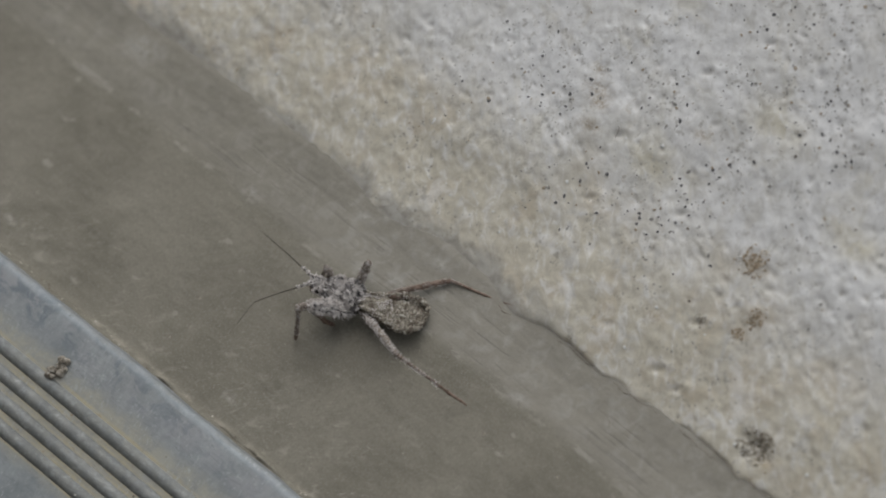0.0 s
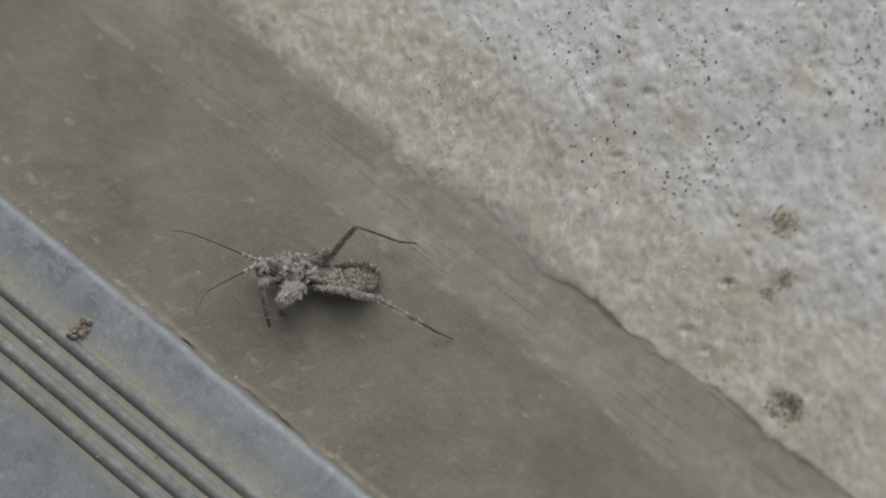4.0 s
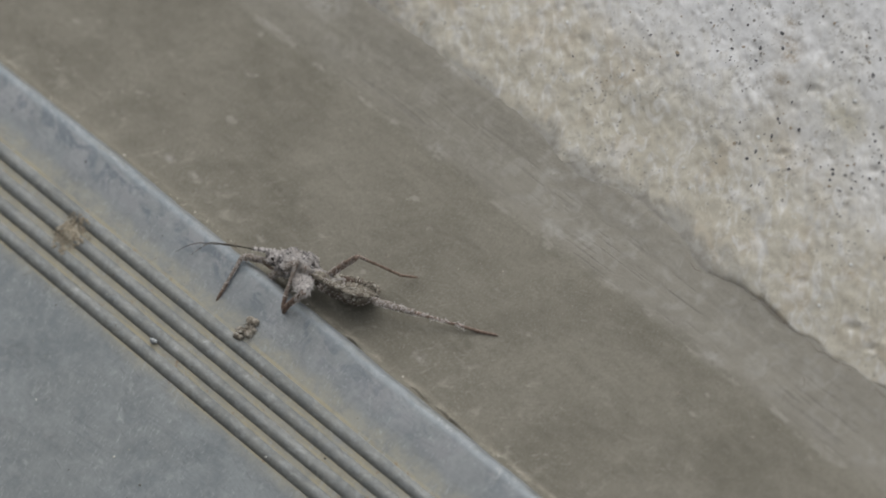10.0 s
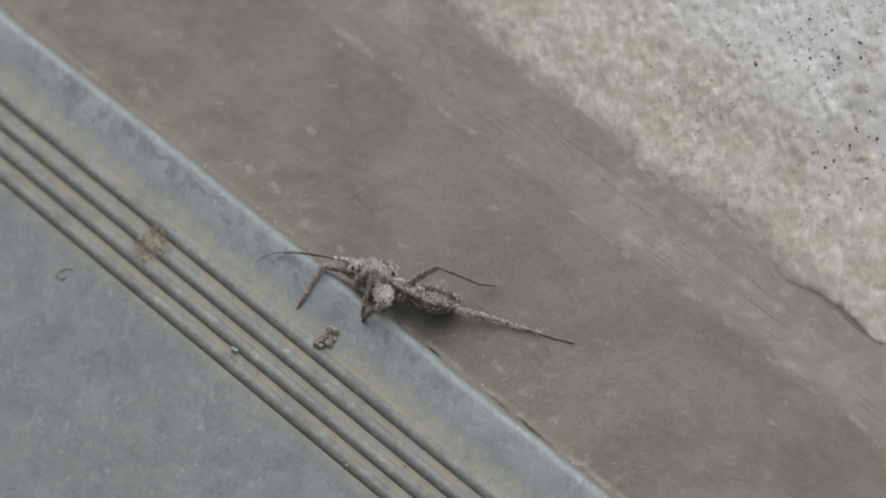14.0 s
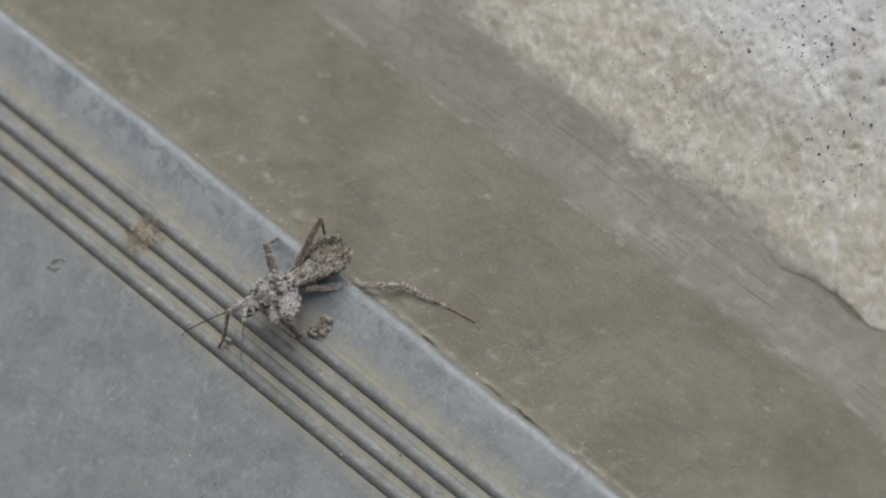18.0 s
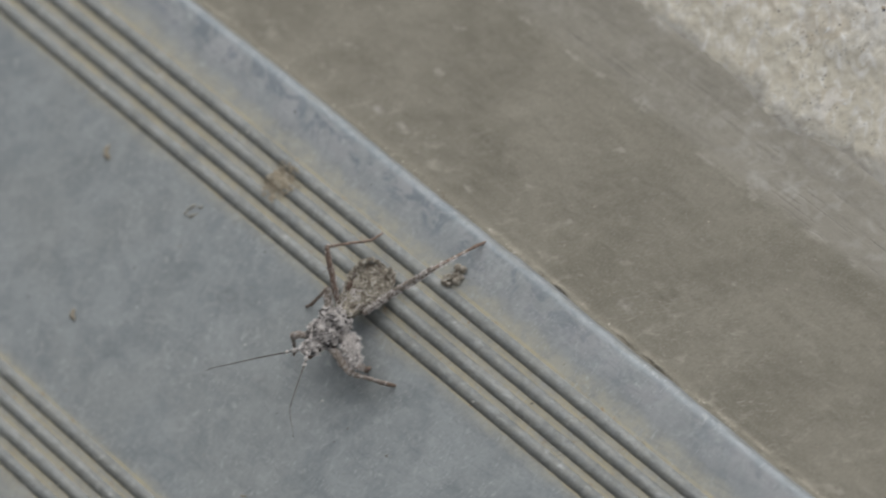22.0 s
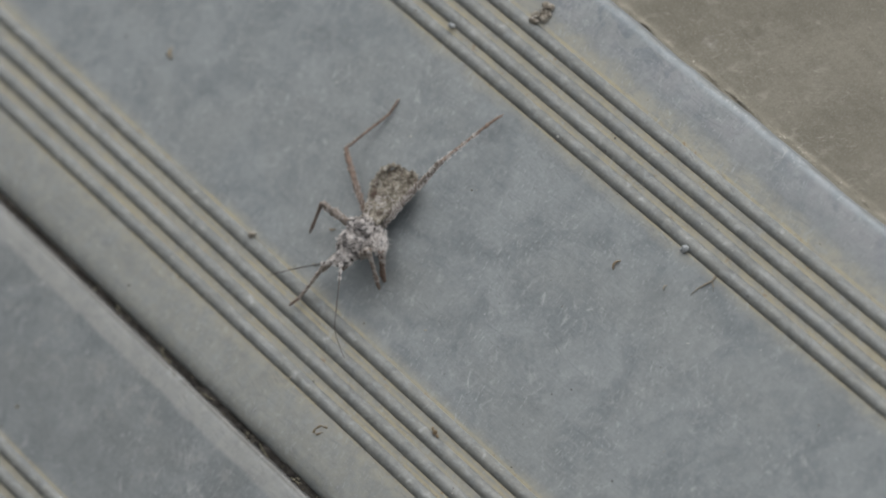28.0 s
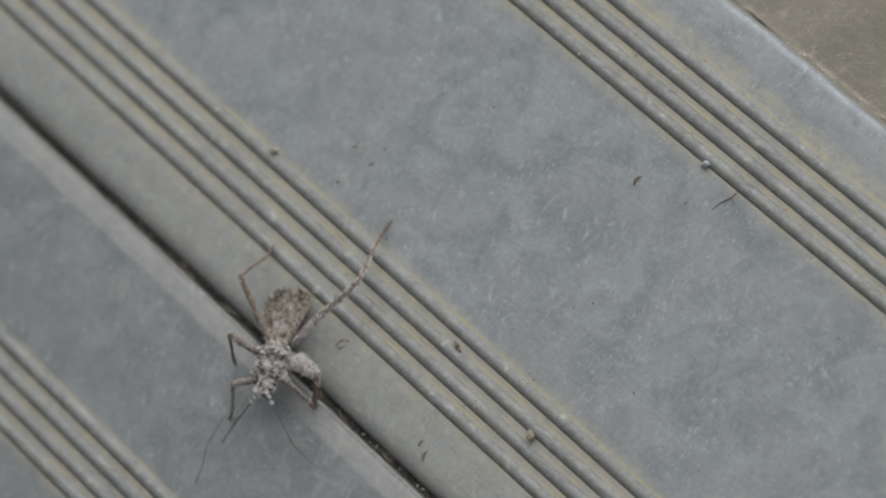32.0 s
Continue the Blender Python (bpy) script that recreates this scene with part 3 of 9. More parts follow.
threshold = tagged(new("threshold"), "weathered grey aluminium door threshold with two groups of ribs", "threshold", kind="structure")
add("plate", profile_sheet("plate", [(-55.0, -9), (-55.0, -2.6), (-54.95, -1.7), (-54.75, -0.95), (-54.3, -0.42), (-53.6, -0.12), (-52.6, 0), (-48.2, 0), (-44, 0), (-38, 0), (-30, 0), (-20, 0), (-10, 0), (-2, 0), (2, 0), (4.4, 0), (4.9, -0.06), (5.3, -0.28), (5.5, -0.7), (5.6, -1.4), (5.6, -9)], 0.22), METAL, threshold)
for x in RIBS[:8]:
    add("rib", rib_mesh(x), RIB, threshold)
inner = tagged(new("inner_threshold"), "grey aluminium inner sill with ribs, behind a dark slit", "threshold", kind="structure")
add("plate", profile_sheet("plate", [(-160, -9), (-160, 0), (-120, 0), (-84, 0), (-74, 0), (-62, 0), (-60.4, 0.0), (-59.4, 0.0), (-58.4, -0.01), (-57.4, -0.05), (-56.6, -0.1), (-56.0, -0.15), (-55.8, -0.24), (-55.7, -0.45), (-55.65, -9)]), INNER, inner)
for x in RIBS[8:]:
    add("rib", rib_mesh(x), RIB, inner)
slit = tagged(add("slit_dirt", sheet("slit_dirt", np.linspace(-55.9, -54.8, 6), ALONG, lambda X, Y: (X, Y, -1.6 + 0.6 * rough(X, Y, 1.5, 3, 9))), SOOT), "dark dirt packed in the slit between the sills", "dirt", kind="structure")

STRAW = plain("dry_straw", (0.15, 0.135, 0.09), (0.26, 0.24, 0.17), 0.4)
litter = random.Random(61)
bits = [((-55.33 + litter.gauss(0, 0.2), litter.uniform(-75, 60), -0.9 + 0.6 * litter.random()), 0.05 + 0.16 * litter.random() ** 2) for _ in range(520)]
add("slit_grit", lumps(bits, litter, 0.8), grain_material("slit_litter", ((0.10, 0.09, 0.07), (0.045, 0.042, 0.038), (0.2, 0.185, 0.135))), slit, "crumbs and grit caught in the slit", "stuff")
for fy, ft, fl in ((-8.0, 78, 2.4), (-13.5, 96, 1.7), (-17.5, 70, 2.0), (2.0, 100, 2.2), (-25.0, 84, 1.6), (9.5, 75, 2.6)):
    c, d = math.cos(radians(ft)), math.sin(radians(ft))
    part("straw", tube([(-55.35 + (k / 4 - 0.5) * fl * c, fy + (k / 4 - 0.5) * fl * d, -0.5 + 0.25 * math.sin(k)) for k in range(5)], [0.05, 0.06, 0.06, 0.05, 0.03], 5, 0.4), STRAW, slit, "dry bit of straw")


def mortar_height(X, Y):
    z = np.interp(X, [4.3, 5.4, 6.2, 28, 29.2, 32, 35.5, 38.0], [-1.2, -1.3, -3.1, -8.6, -8.85, -9.5, -9.95, -10.9])
    open_joint = 1 / (1 + np.exp((Y + 2.0) / 3.0))
    lip = np.exp(-((X - 6.0) / 0.55) ** 2) * (0.3 + 0.35 * rough(X * 0, Y, 3.0, 3, 21)) * (1 - open_joint)
    wander = 0.16 * rough(X * 0, Y, 3.0, 4, 43)
    seam = np.exp(-((X - 5.74 - wander) / 0.11) ** 2) * np.clip(0.7 + 0.6 * rough(X * 0, Y, 5.0, 3, 44), 0.15, 1.2)
    ledge = np.exp(-((X - 6.12 - wander) / 0.27) ** 2) * np.clip(0.35 + 0.75 * rough(X * 0, Y, 2.4, 4, 46), 0.05, 1.1)
    z = z + open_joint * (1.25 * ledge - 0.25 * seam)
    z = z + 0.22 * rough(X, Y, 9.0, 3, 2) + 0.05 * rough(X, Y, 1.1, 3, 4) + lip
    groove = np.exp(-((X - 30.5 - 1.2 * lattice(X * 0, Y / 25, 8)) / 0.3) ** 2) + np.exp(-((X - 32.0 - 1.0 * lattice(X * 0, Y / 19, 18)) / 0.25) ** 2)
    return X, Y, z - 0.04 * groove


mortar = tagged(add("mortar_strip", sheet("mortar_strip", np.concatenate([np.arange(4.3, 8.0, 0.1), np.arange(8.05, 38.2, 0.33)]), spread(NEAR_Y[0], NEAR_Y[1], 0.45, -2500, 2500), mortar_height), MORTAR), "smooth taupe cement strip trowelled against the threshold", "mortar", kind="structure")


# the slab's skin: knobs drawn out along the drips, pits and crevices, summed on a fine grid
SKIN_X, SKIN_Y, SKIN_STEP = 32.8, -95.0, 0.2
SKIN_GRID = np.zeros((310, 790))


def press(x, y, far, wide, rise, turn=0.733):
    """Adds one rounded knob (or pit, where rise is negative), long along the drips."""
    i, j, n = int((x - SKIN_X) / SKIN_STEP), int((y - SKIN_Y) / SKIN_STEP), int(2.4 * far / SKIN_STEP) + 1
    i0, i1, j0, j1 = max(0, i - n), min(SKIN_GRID.shape[0], i + n + 1), max(0, j - n), min(SKIN_GRID.shape[1], j + n + 1)
    if i0 >= i1 or j0 >= j1:
        return
    dx, dy = (SKIN_X + SKIN_STEP * np.arange(i0, i1) - x)[:, None], (SKIN_Y + SKIN_STEP * np.arange(j0, j1) - y)[None, :]
    u, v = math.cos(turn) * dx + math.sin(turn) * dy, math.cos(turn) * dy - math.sin(turn) * dx
    SKIN_GRID[i0:i1, j0:j1] += rise * np.exp(-((u / far) ** 2 + (v / wide) ** 2) ** 1.3)


knobs = random.Random(404)
for _ in range(6200):
    kx, ky = 34.5 + 58.0 * knobs.random(), knobs.uniform(-94, 60)
    wide = 0.3 + 0.6 * knobs.random() ** 1.6
    press(kx, ky, wide * knobs.uniform(1.0, 1.8), wide, knobs.uniform(0.02, 0.08) * (0.6 if kx < 42 else 1.0), 0.733 + knobs.gauss(0, 0.3))
for _ in range(2600):
    kx, ky = 35.5 + 57.0 * knobs.random(), knobs.uniform(-94, 60)
    if float(lattice(np.array(kx / 8.0), np.array(ky / 8.0), 91)) < knobs.uniform(-0.9, 0.5):
        continue
    wide = knobs.uniform(0.18, 0.34)
    press(kx, ky, wide * knobs.uniform(1.0, 2.4), wide, -knobs.uniform(0.06, 0.26) * (0.5 if kx < 46 else 1.0), knobs.uniform(0, 3.14))
for kx, ky in ((56.0, -31.7), (38.4, -53.5), (45.1, -51.4), (38.9, -50.6), (53.1, -42.7), (72.5, -40.2), (66.4, -36.0), (49.0, -33.0)):
    press(kx, ky, 0.9, 0.35, -0.5, 2.3)
    press(kx + 0.5, ky - 0.5, 0.8, 0.4, 0.3, 2.3)


def skin(X, Y):
    a, b = np.clip((X - SKIN_X) / SKIN_STEP, 0, SKIN_GRID.shape[0] - 1.001), np.clip((Y - SKIN_Y) / SKIN_STEP, 0, SKIN_GRID.shape[1] - 1.001)
    i, j = a.astype(int), b.astype(int)
    a, b = a - i, b - j
    return (SKIN_GRID[i, j] * (1 - a) + SKIN_GRID[i + 1, j] * a) * (1 - b) + (SKIN_GRID[i, j + 1] * (1 - a) + SKIN_GRID[i + 1, j + 1] * a) * b


def slab_height(X, Y):
    proud = 1 / (1 + np.exp((Y + 33.0) / 2.0))
    edge = 35.3 - 0.9 * np.exp(-((Y + 30) / 6) ** 2) + (1.1 - 0.75 * proud) * rough(X * 0, Y, 9.0, 4, 31) + 0.45 * rough(X * 0, Y, 2.4, 3, 32)
    z = np.interp(X, [30, 36, 140, 400], [-11.2, -10.15, 7.5, 9.0])
    z = z + np.where(X < 150, 0.05 * rough(X, Y, 0.9, 2, 11) + 0.24 * rough(X, Y, 7.0, 2, 15), 0) + skin(X, Y) * (1 / (1 + np.exp(-(X - edge - 0.6) * 2.5)))
    z = z + (0.08 + 0.42 * proud) * np.tanh((X - edge) / (1.1 - 0.9 * proud)) + 0.22 - 0.02 * proud
    pit = np.exp(-(((X - 38.2) / 1.5) ** 2 + ((Y + 64.8) / 2.3) ** 2) ** 2)
    return X, Y, z - pit * (0.42 + 0.4 * rough(X, Y, 0.9, 3, 51))


slab = tagged(add("concrete_slab", sheet("concrete_slab", [x for x in spread(33.0, 92.0, 0.22, 32.9, 2500) if x >= 33], spread(NEAR_Y[0], 60.0, 0.24, -2500, 2500), slab_height), SLAB), "rough whitish concrete slab with dark grit and stains", "concrete", kind="structure")
floor = tagged(add("floor", sheet("floor", [-2500, -1000, -400, -160.2], [-2500, -900, 0, 900, 2500], lambda X, Y: (X, Y, X * 0 - 2.0)), plain("grey_floor", (0.2, 0.2, 0.19), (0.3, 0.29, 0.28), 40)), "plain grey floor beyond the sill", "floor", kind="structure")

# an unseen panel, added to hold back the sky on the inner side
bm = bmesh.new()
bmesh.ops.create_cube(bm, size=1.0, matrix=Matrix.Translation((-300.0, 0, 1000.0)) @ Matrix.Diagonal((40.0, 5000.0, 2004.0, 1)))
bmesh.ops.bevel(bm, geom=bm.edges[:], offset=3.0, segments=2, affect="EDGES")
door = tagged(part("sky_blocker_1", bm, plain("grey_blocker_paint", (0.26, 0.26, 0.255), (0.31, 0.31, 0.30), 60.0, 0.5), None), "unseen plain grey panel added beyond the sill to block sky light", "door", kind="structure")


def slab_z(x, y):
    return float(slab_height(np.array([[x]]), np.array([[y]]))[2][0, 0])


def mortar_z(x, y):
    return float(mortar_height(np.array([[x]]), np.array([[y]]))[2][0, 0])


rng = random.Random(7)
NESTS = ((71.7, -47.5), (72.5, -40.2), (53.1, -42.7), (63.0, -34.0), (50.5, -40.0), (60.0, -44.0), (68.0, -52.0), (57.5, -24.0), (76.0, -55.0), (48.0, -30.0))
spots = []
while len(spots) < 2300:
    x, y = rng.uniform(36.5, 90), rng.uniform(-92, 45)
    if lattice(np.array(x / 9.0), np.array(y / 9.0), 77) + 0.03 * (x - 60) < rng.uniform(-0.3, 1.1):
        continue
    spots.append(((x, y, slab_z(x, y) + 0.01), 0.05 + 0.17 * rng.random() ** 4))
for nx, ny in NESTS:
    for _ in range(34):
        x, y = nx + rng.gauss(0, 2.2), ny + rng.gauss(0, 2.2)
        spots.append(((x, y, slab_z(x, y) + 0.01), 0.06 + 0.2 * rng.random() ** 2))
for _ in range(260):
    x, y = 46 + 46 * rng.random() ** 0.8, rng.uniform(-92, 45)
    spots.append(((x, y, slab_z(x, y) + 0.01), rng.uniform(0.1, 0.2)))
add("grit", lumps(spots, rng, 0.3), GRIT, slab, "dark grit set in the concrete", "stuff")
nubs = []
for _ in range(420):
    x, y = rng.uniform(36.5, 88), rng.uniform(-92, 45)
    nubs.append(((x, y, slab_z(x, y)), 0.08 + 0.16 * rng.random() ** 2))
add("lime_nubs", lumps(nubs, rng, 0.4), CHALK, slab, "small pale lime nubs", "stuff")


def cluster(name, label, category, x, y, z, size, count, material, seed, flat=0.6, group="", grain=(0.06, 0.2), ground=None):
    """A small heap of grains stuck together, as one thing."""
    r = random.Random(seed)
    places = []
    for _ in range(count):
        a, d = r.uniform(0, 6.28), size * min(1.0, 0.55 * abs(r.gauss(0, 1)))
        d *= 1 + 0.5 * noise.noise(Vector((1.5 * math.cos(a) + seed, 1.5 * math.sin(a), 0)))
        dx, dy = d * math.cos(a), d * math.sin(a)
        places.append(((dx, dy, 0.03 if ground is None else 0.03 + ground(x + dx, y + dy) - z), size * r.uniform(*grain)))
    ob = add(name, lumps(places, r, flat), material)
    ob.location = (x / 1000, y / 1000, z / 1000)
    return tagged(ob, label, category, group)


def rib_z(x, y):
    """Height of the metal under a place among the ribs."""
    step = min((x - rib for rib in RIBS if rib <= x), default=9.0)
    return 0.375 * math.sin(math.pi * step / 1.55) ** 0.7 if step < 1.55 else 0.0


PATCHES = "grit patches in the concrete"
cluster("stain_patch", "rough brown patch of grit on the concrete slab", "grit", 53.1, -52.6, slab_z(53.1, -52.6), 1.7, 300, STAIN, 1, 0.3, grain=(0.03, 0.1), ground=slab_z, group=PATCHES)
cluster("stain_patch", "small brown patch of grit on the concrete slab", "grit", 48.9, -56.5, slab_z(48.9, -56.5), 1.0, 150, STAIN, 2, 0.25, grain=(0.05, 0.14), ground=slab_z, group=PATCHES)
cluster("stain_patch", "small pale brown grit patch beside another patch", "grit", 46.6, -55.7, slab_z(46.6, -55.7), 0.9, 130, STAIN, 5, 0.25, grain=(0.05, 0.14), ground=slab_z, group=PATCHES)
cluster("stain_patch", "grey crumbly spot in the concrete slab", "grit", 45.2, -51.4, slab_z(45.2, -51.4), 0.8, 90, MUCK, 6, 0.25, grain=(0.05, 0.13), ground=slab_z, group=PATCHES)
cluster("stain_patch", "crumbly brown grit in a pit of the concrete", "grit", 38.5, -64.3, slab_z(38.5, -64.3), 2.1, 420, SAND, 3, 0.4, grain=(0.03, 0.12), ground=slab_z, group=PATCHES)


# ---- crumbs on the threshold ----
def rock(name, label, category, x, y, z, blobs, material, seed):
    """A crumb of a few fused lumps with a worn, grainy skin."""
    bm = bmesh.new()
    for bx, by, bz, r in blobs:
        bmesh.ops.create_icosphere(bm, subdivisions=3, radius=r, matrix=Matrix.Translation((bx, by, bz)))
    for v in bm.verts:
        v.co += 0.16 * noise.noise_vector(v.co * 2.1 + Vector((seed, 0, 0))) + 0.07 * noise.noise_vector(v.co * 6.0)
        v.co.z = max(v.co.z, -0.08)
    ob = part(name, bm, material, None)
    ob.location = (x / 1000, y / 1000, z / 1000)
    return tagged(ob, label, category, {"chip": "chips on the threshold", "crumb": "crumbs on the threshold"}[category])


crumb = rock("mud_crumb", "three-lobed tan crumb of dried mud on the threshold", "crumb", 0.0, 0.0, 0.0, [(0.95, 0.45, 0.22, 0.48), (0.55, -0.1, 0.2, 0.42), (1.3, 0.0, 0.18, 0.4), (-0.6, 0.25, 0.18, 0.44), (-1.15, 0.0, 0.18, 0.42), (-0.85, -0.45, 0.16, 0.38), (0.1, -0.75, 0.2, 0.48), (-0.1, -0.1, 0.14, 0.36), (0.7, -0.65, 0.14, 0.34)], CRUMB, 4)
crumb.matrix_basis = pose(-0.0002, -0.0001, 0, 0, 0, -22)
# dark grains stand in for shade in the hollows between the lobes
hollow = random.Random(2)
add("hollow_shade_grains", lumps([((1.15 * hx + hollow.gauss(0, 0.13), hy + hollow.gauss(0, 0.1), hz), 0.1 + 0.1 * hollow.random()) for hx, hy, hz in ((-0.75, -0.1, 0.5), (-0.95, -0.25, 0.42), (0.75, 0.08, 0.55), (0.15, -0.25, 0.45)) for _ in range(7)], hollow), MUCK, crumb, "dark grains put in for the shade in the hollows", "stuff")
add("grains", lumps([((hollow.uniform(-1.1, 1.2), hollow.uniform(-0.6, 0.5), hollow.uniform(0.3, 0.6)), 0.08) for k in range(30)], hollow), SAND, crumb, "", "stuff")
cluster("mud_patch", "flat patch of dried mud caught in the ribs", "dirt", -3.9, 24.3, 0.0, 2.0, 800, SILT, 11, 0.5, "mud caught in the ribs", grain=(0.025, 0.1), ground=rib_z)
cluster("mud_patch", "dark crumbs stuck on the dried mud", "dirt", -3.2, 24.0, 0.0, 0.9, 16, MUCK, 14, 0.6, "mud caught in the ribs", grain=(0.1, 0.2), ground=rib_z)
cluster("mud_patch", "pale grit scattered beside the dried mud", "dirt", -5.4, 25.2, 0.0, 1.3, 90, SILT, 12, 0.5, "mud caught in the ribs", grain=(0.04, 0.12), ground=rib_z)
rock("lime_chip", "small white chip of lime between the ribs", "chip", -7.4, 7.8, 0.2, [(0, 0, 0.15, 0.3), (0.2, -0.3, 0.1, 0.2)], CHIP, 8)
rock("lime_chip", "white chip of lime at the foot of a rib", "chip", -9.5, -32.2, 0.15, [(0, 0, 0.16, 0.36), (-0.3, 0.25, 0.12, 0.22)], CHIP, 9)
rock("lime_chip", "pale beige lump stuck on a rib", "chip", -43.2, -37.2, 0.35, [(0, 0, 0.12, 0.42), (0.3, 0.45, 0.1, 0.28)], TAN, 10)
rock("mud_crumb", "tiny dark crumb beside the ribs", "crumb", -39.0, 10.45, 0.15, [(0, 0, 0.15, 0.33), (0.3, -0.2, 0.1, 0.2)], CRUMB, 15)
rock("mud_crumb", "flat rust-brown crumb between the ribs", "crumb", -41.3, -23.2, 0.22, [(0, 0, 0.02, 0.26), (0.15, 0.45, 0.02, 0.2), (-0.1, -0.5, 0.02, 0.18)], HUSK, 16)


def husk(x, y, turn, length, width, label, material=HUSK):
    """A dry, curled flake."""
    pts = [(length * (k / 6 - 0.5), 0.25 * length * math.sin(k / 6 * math.pi) - 0.1 * length, 0.12 + 0.1 * math.sin(k / 6 * math.pi)) for k in range(7)]
    ob = part("husk", tube(pts, [width * v for v in (0.3, 0.8, 1, 0.9, 1, 0.7, 0.3)], 6, 0.5), material, None)
    ob.matrix_basis = pose(x / 1000, y / 1000, 0, 0, 0, turn)
    return tagged(ob, label, "husk", "husks on the threshold")


def ring_flake(x, y, size, label, material=HUSK):
    """A torn, curled rim of a flake, open on one side."""
    pts = [(size * math.cos(k / 14 * 5.2) * (1 + 0.22 * math.sin(2.3 * k)), 0.55 * size * math.sin(k / 14 * 5.2) * (1 + 0.2 * math.cos(1.7 * k)), 0.05) for k in range(15)]
    ob = part("husk", tube(pts, [size * (0.09 + 0.06 * math.sin(k * 1.7)) for k in range(15)], 6, 0.8), material, None)
    ob.matrix_basis = pose(x / 1000, y / 1000, 0, 0, 0, -40)
    return tagged(ob, label, "husk", "husks on the threshold")


ring_flake(-12.7, 30.8, 1.0, "pale ring-shaped flake on the metal", FLAKE)
ring_flake(-49.5, -12.1, 0.75, "brown curled husk on the smooth metal band")
husk(-30.0, 34.4, 45, 1.4, 0.25, "small pale tan husk on the metal plate", TAN)
husk(-13.8, 44.5, 45, 1.8, 0.28, "tan curled husk on the metal plate", TAN)
husk(-15.4, -27.0, 0, 1.3, 0.13, "brown sliver of husk on the metal plate")
husk(-51.6, -27.4, 10, 0.8, 0.12, "dark sliver on the smooth metal band")
husk(-52.3, -28.7, 20, 1.2, 0.13, "tan sliver on the smooth metal band")
husk(-32.6, 2.9, 120, 0.8, 0.08, "tan sliver on the metal plate")
husk(-32.8, -0.25, 150, 0.6, 0.07, "dark sliver on the metal plate", HAIR)
husk(-36.7, 1.7, 110, 0.7, 0.08, "tan sliver near the ribs")
root = part("root", tube([(-9.6, -36.9, 0.1), (-10.3, -36.95, 0.12), (-11.0, -36.6, 0.14), (-11.9, -36.2, 0.1), (-12.8, -36.1, 0.06)], [0.11, 0.1, 0.085, 0.06, 0.03], 6, 0.6), TAN, None)
part("side_root", tube([(-10.2, -36.9, 0.12), (-10.6, -37.5, 0.1), (-11.0, -37.8, 0.06)], [0.05, 0.04, 0.02], 5, 0.5), TAN, root)
tagged(root, "thin brown forked root lying against a rib", "root")
husk(-13.9, -33.2, 5, 0.7, 0.08, "dull tan sliver beside a rib", TAN)
thread = tagged(part("thread", tube([(-64.3, -6.5, 0.1), (-66, -6.9, 0.12), (-67.8, -7.2, 0.1), (-69.6, -8.4, 0.1), (-71.6, -9.1, 0.08)], [0.03] * 5, 5), HAIR, None), "fine dark thread lying on the inner sill", "thread")


def crack(points, label):
    ob = part("crack", tube([(x, y, max(mortar_z(x, y), slab_z(x, y)) + 0.0) for x, y in points], [0.01] + [0.034] * (len(points) - 2) + [0.01], 5, 0.4), FISSURE, mortar if points[0][0] < 36 else slab, label)
    return ob


crack([(34.9, -30.4), (34.2, -31.2), (33.9, -32.0), (34.2, -33.0)], "fine curved crack in the cement")
crack([(31.9, -48.9), (31.5, -49.9), (30.7, -50.4)], "short hair crack in the cement")
crack([(57.0, -30.4), (56.2, -31.2), (55.2, -31.3)], "small crack in the concrete")
rim = random.Random(33)
for top in (-39.0, -47.0, -55.5, -66.0):
    crack([(35.15 + rim.gauss(0, 0.16), top - 0.9 * k) for k in range(8)], "dark broken joint between cement and concrete")
rng = random.Random(21)
dust = []
for _ in range(420):
    x = rng.choice((rng.uniform(-9.8, 0), rng.uniform(-50, -38), rng.uniform(-38, -10), rng.uniform(-84, -57)))
    y = rng.uniform(-75, 70)
    dust.append(((x, y, 0.05 + (0.3 if (-9.8 < x < 0 or -48 < x < -38 or x < -75) else 0.0)), 0.03 + 0.11 * rng.random() ** 3))
tagged(add("dust", lumps(dust, rng, 0.6), grain_material("sill_dust", ((0.10, 0.085, 0.06), (0.32, 0.29, 0.22), (0.5, 0.49, 0.45)))), "fine dust and grit on the threshold", "dust", kind="stuff")
joint = []
for k in range(240):
    y = -80 + 150 * rng.random()
    x = 6.0 + rng.gauss(0, 0.14)
    joint.append(((x, y, mortar_z(x, y) + 0.02), 0.04 + 0.11 * rng.random() ** 2))
add("joint_crumbs", lumps(joint, rng, 0.6), SAND, mortar, "crumbly pale bead of mortar along the metal edge", "stuff")
spots = []
for k in range(300):
    x, y = rng.uniform(7, 35), rng.uniform(-85, 65)
    spots.append(((x, y, mortar_z(x, y)), 0.04 + 0.13 * rng.random() ** 4))
add("mortar_grit", lumps(spots, rng, 0.5), CRUMB, mortar, "specks of grit on the cement", "stuff")

# ---- the bug ----
bug = tagged(new("assassin_bug"), "assassin bug nymph coated in pale dust and sand grains", "insect")
rng = random.Random(3)


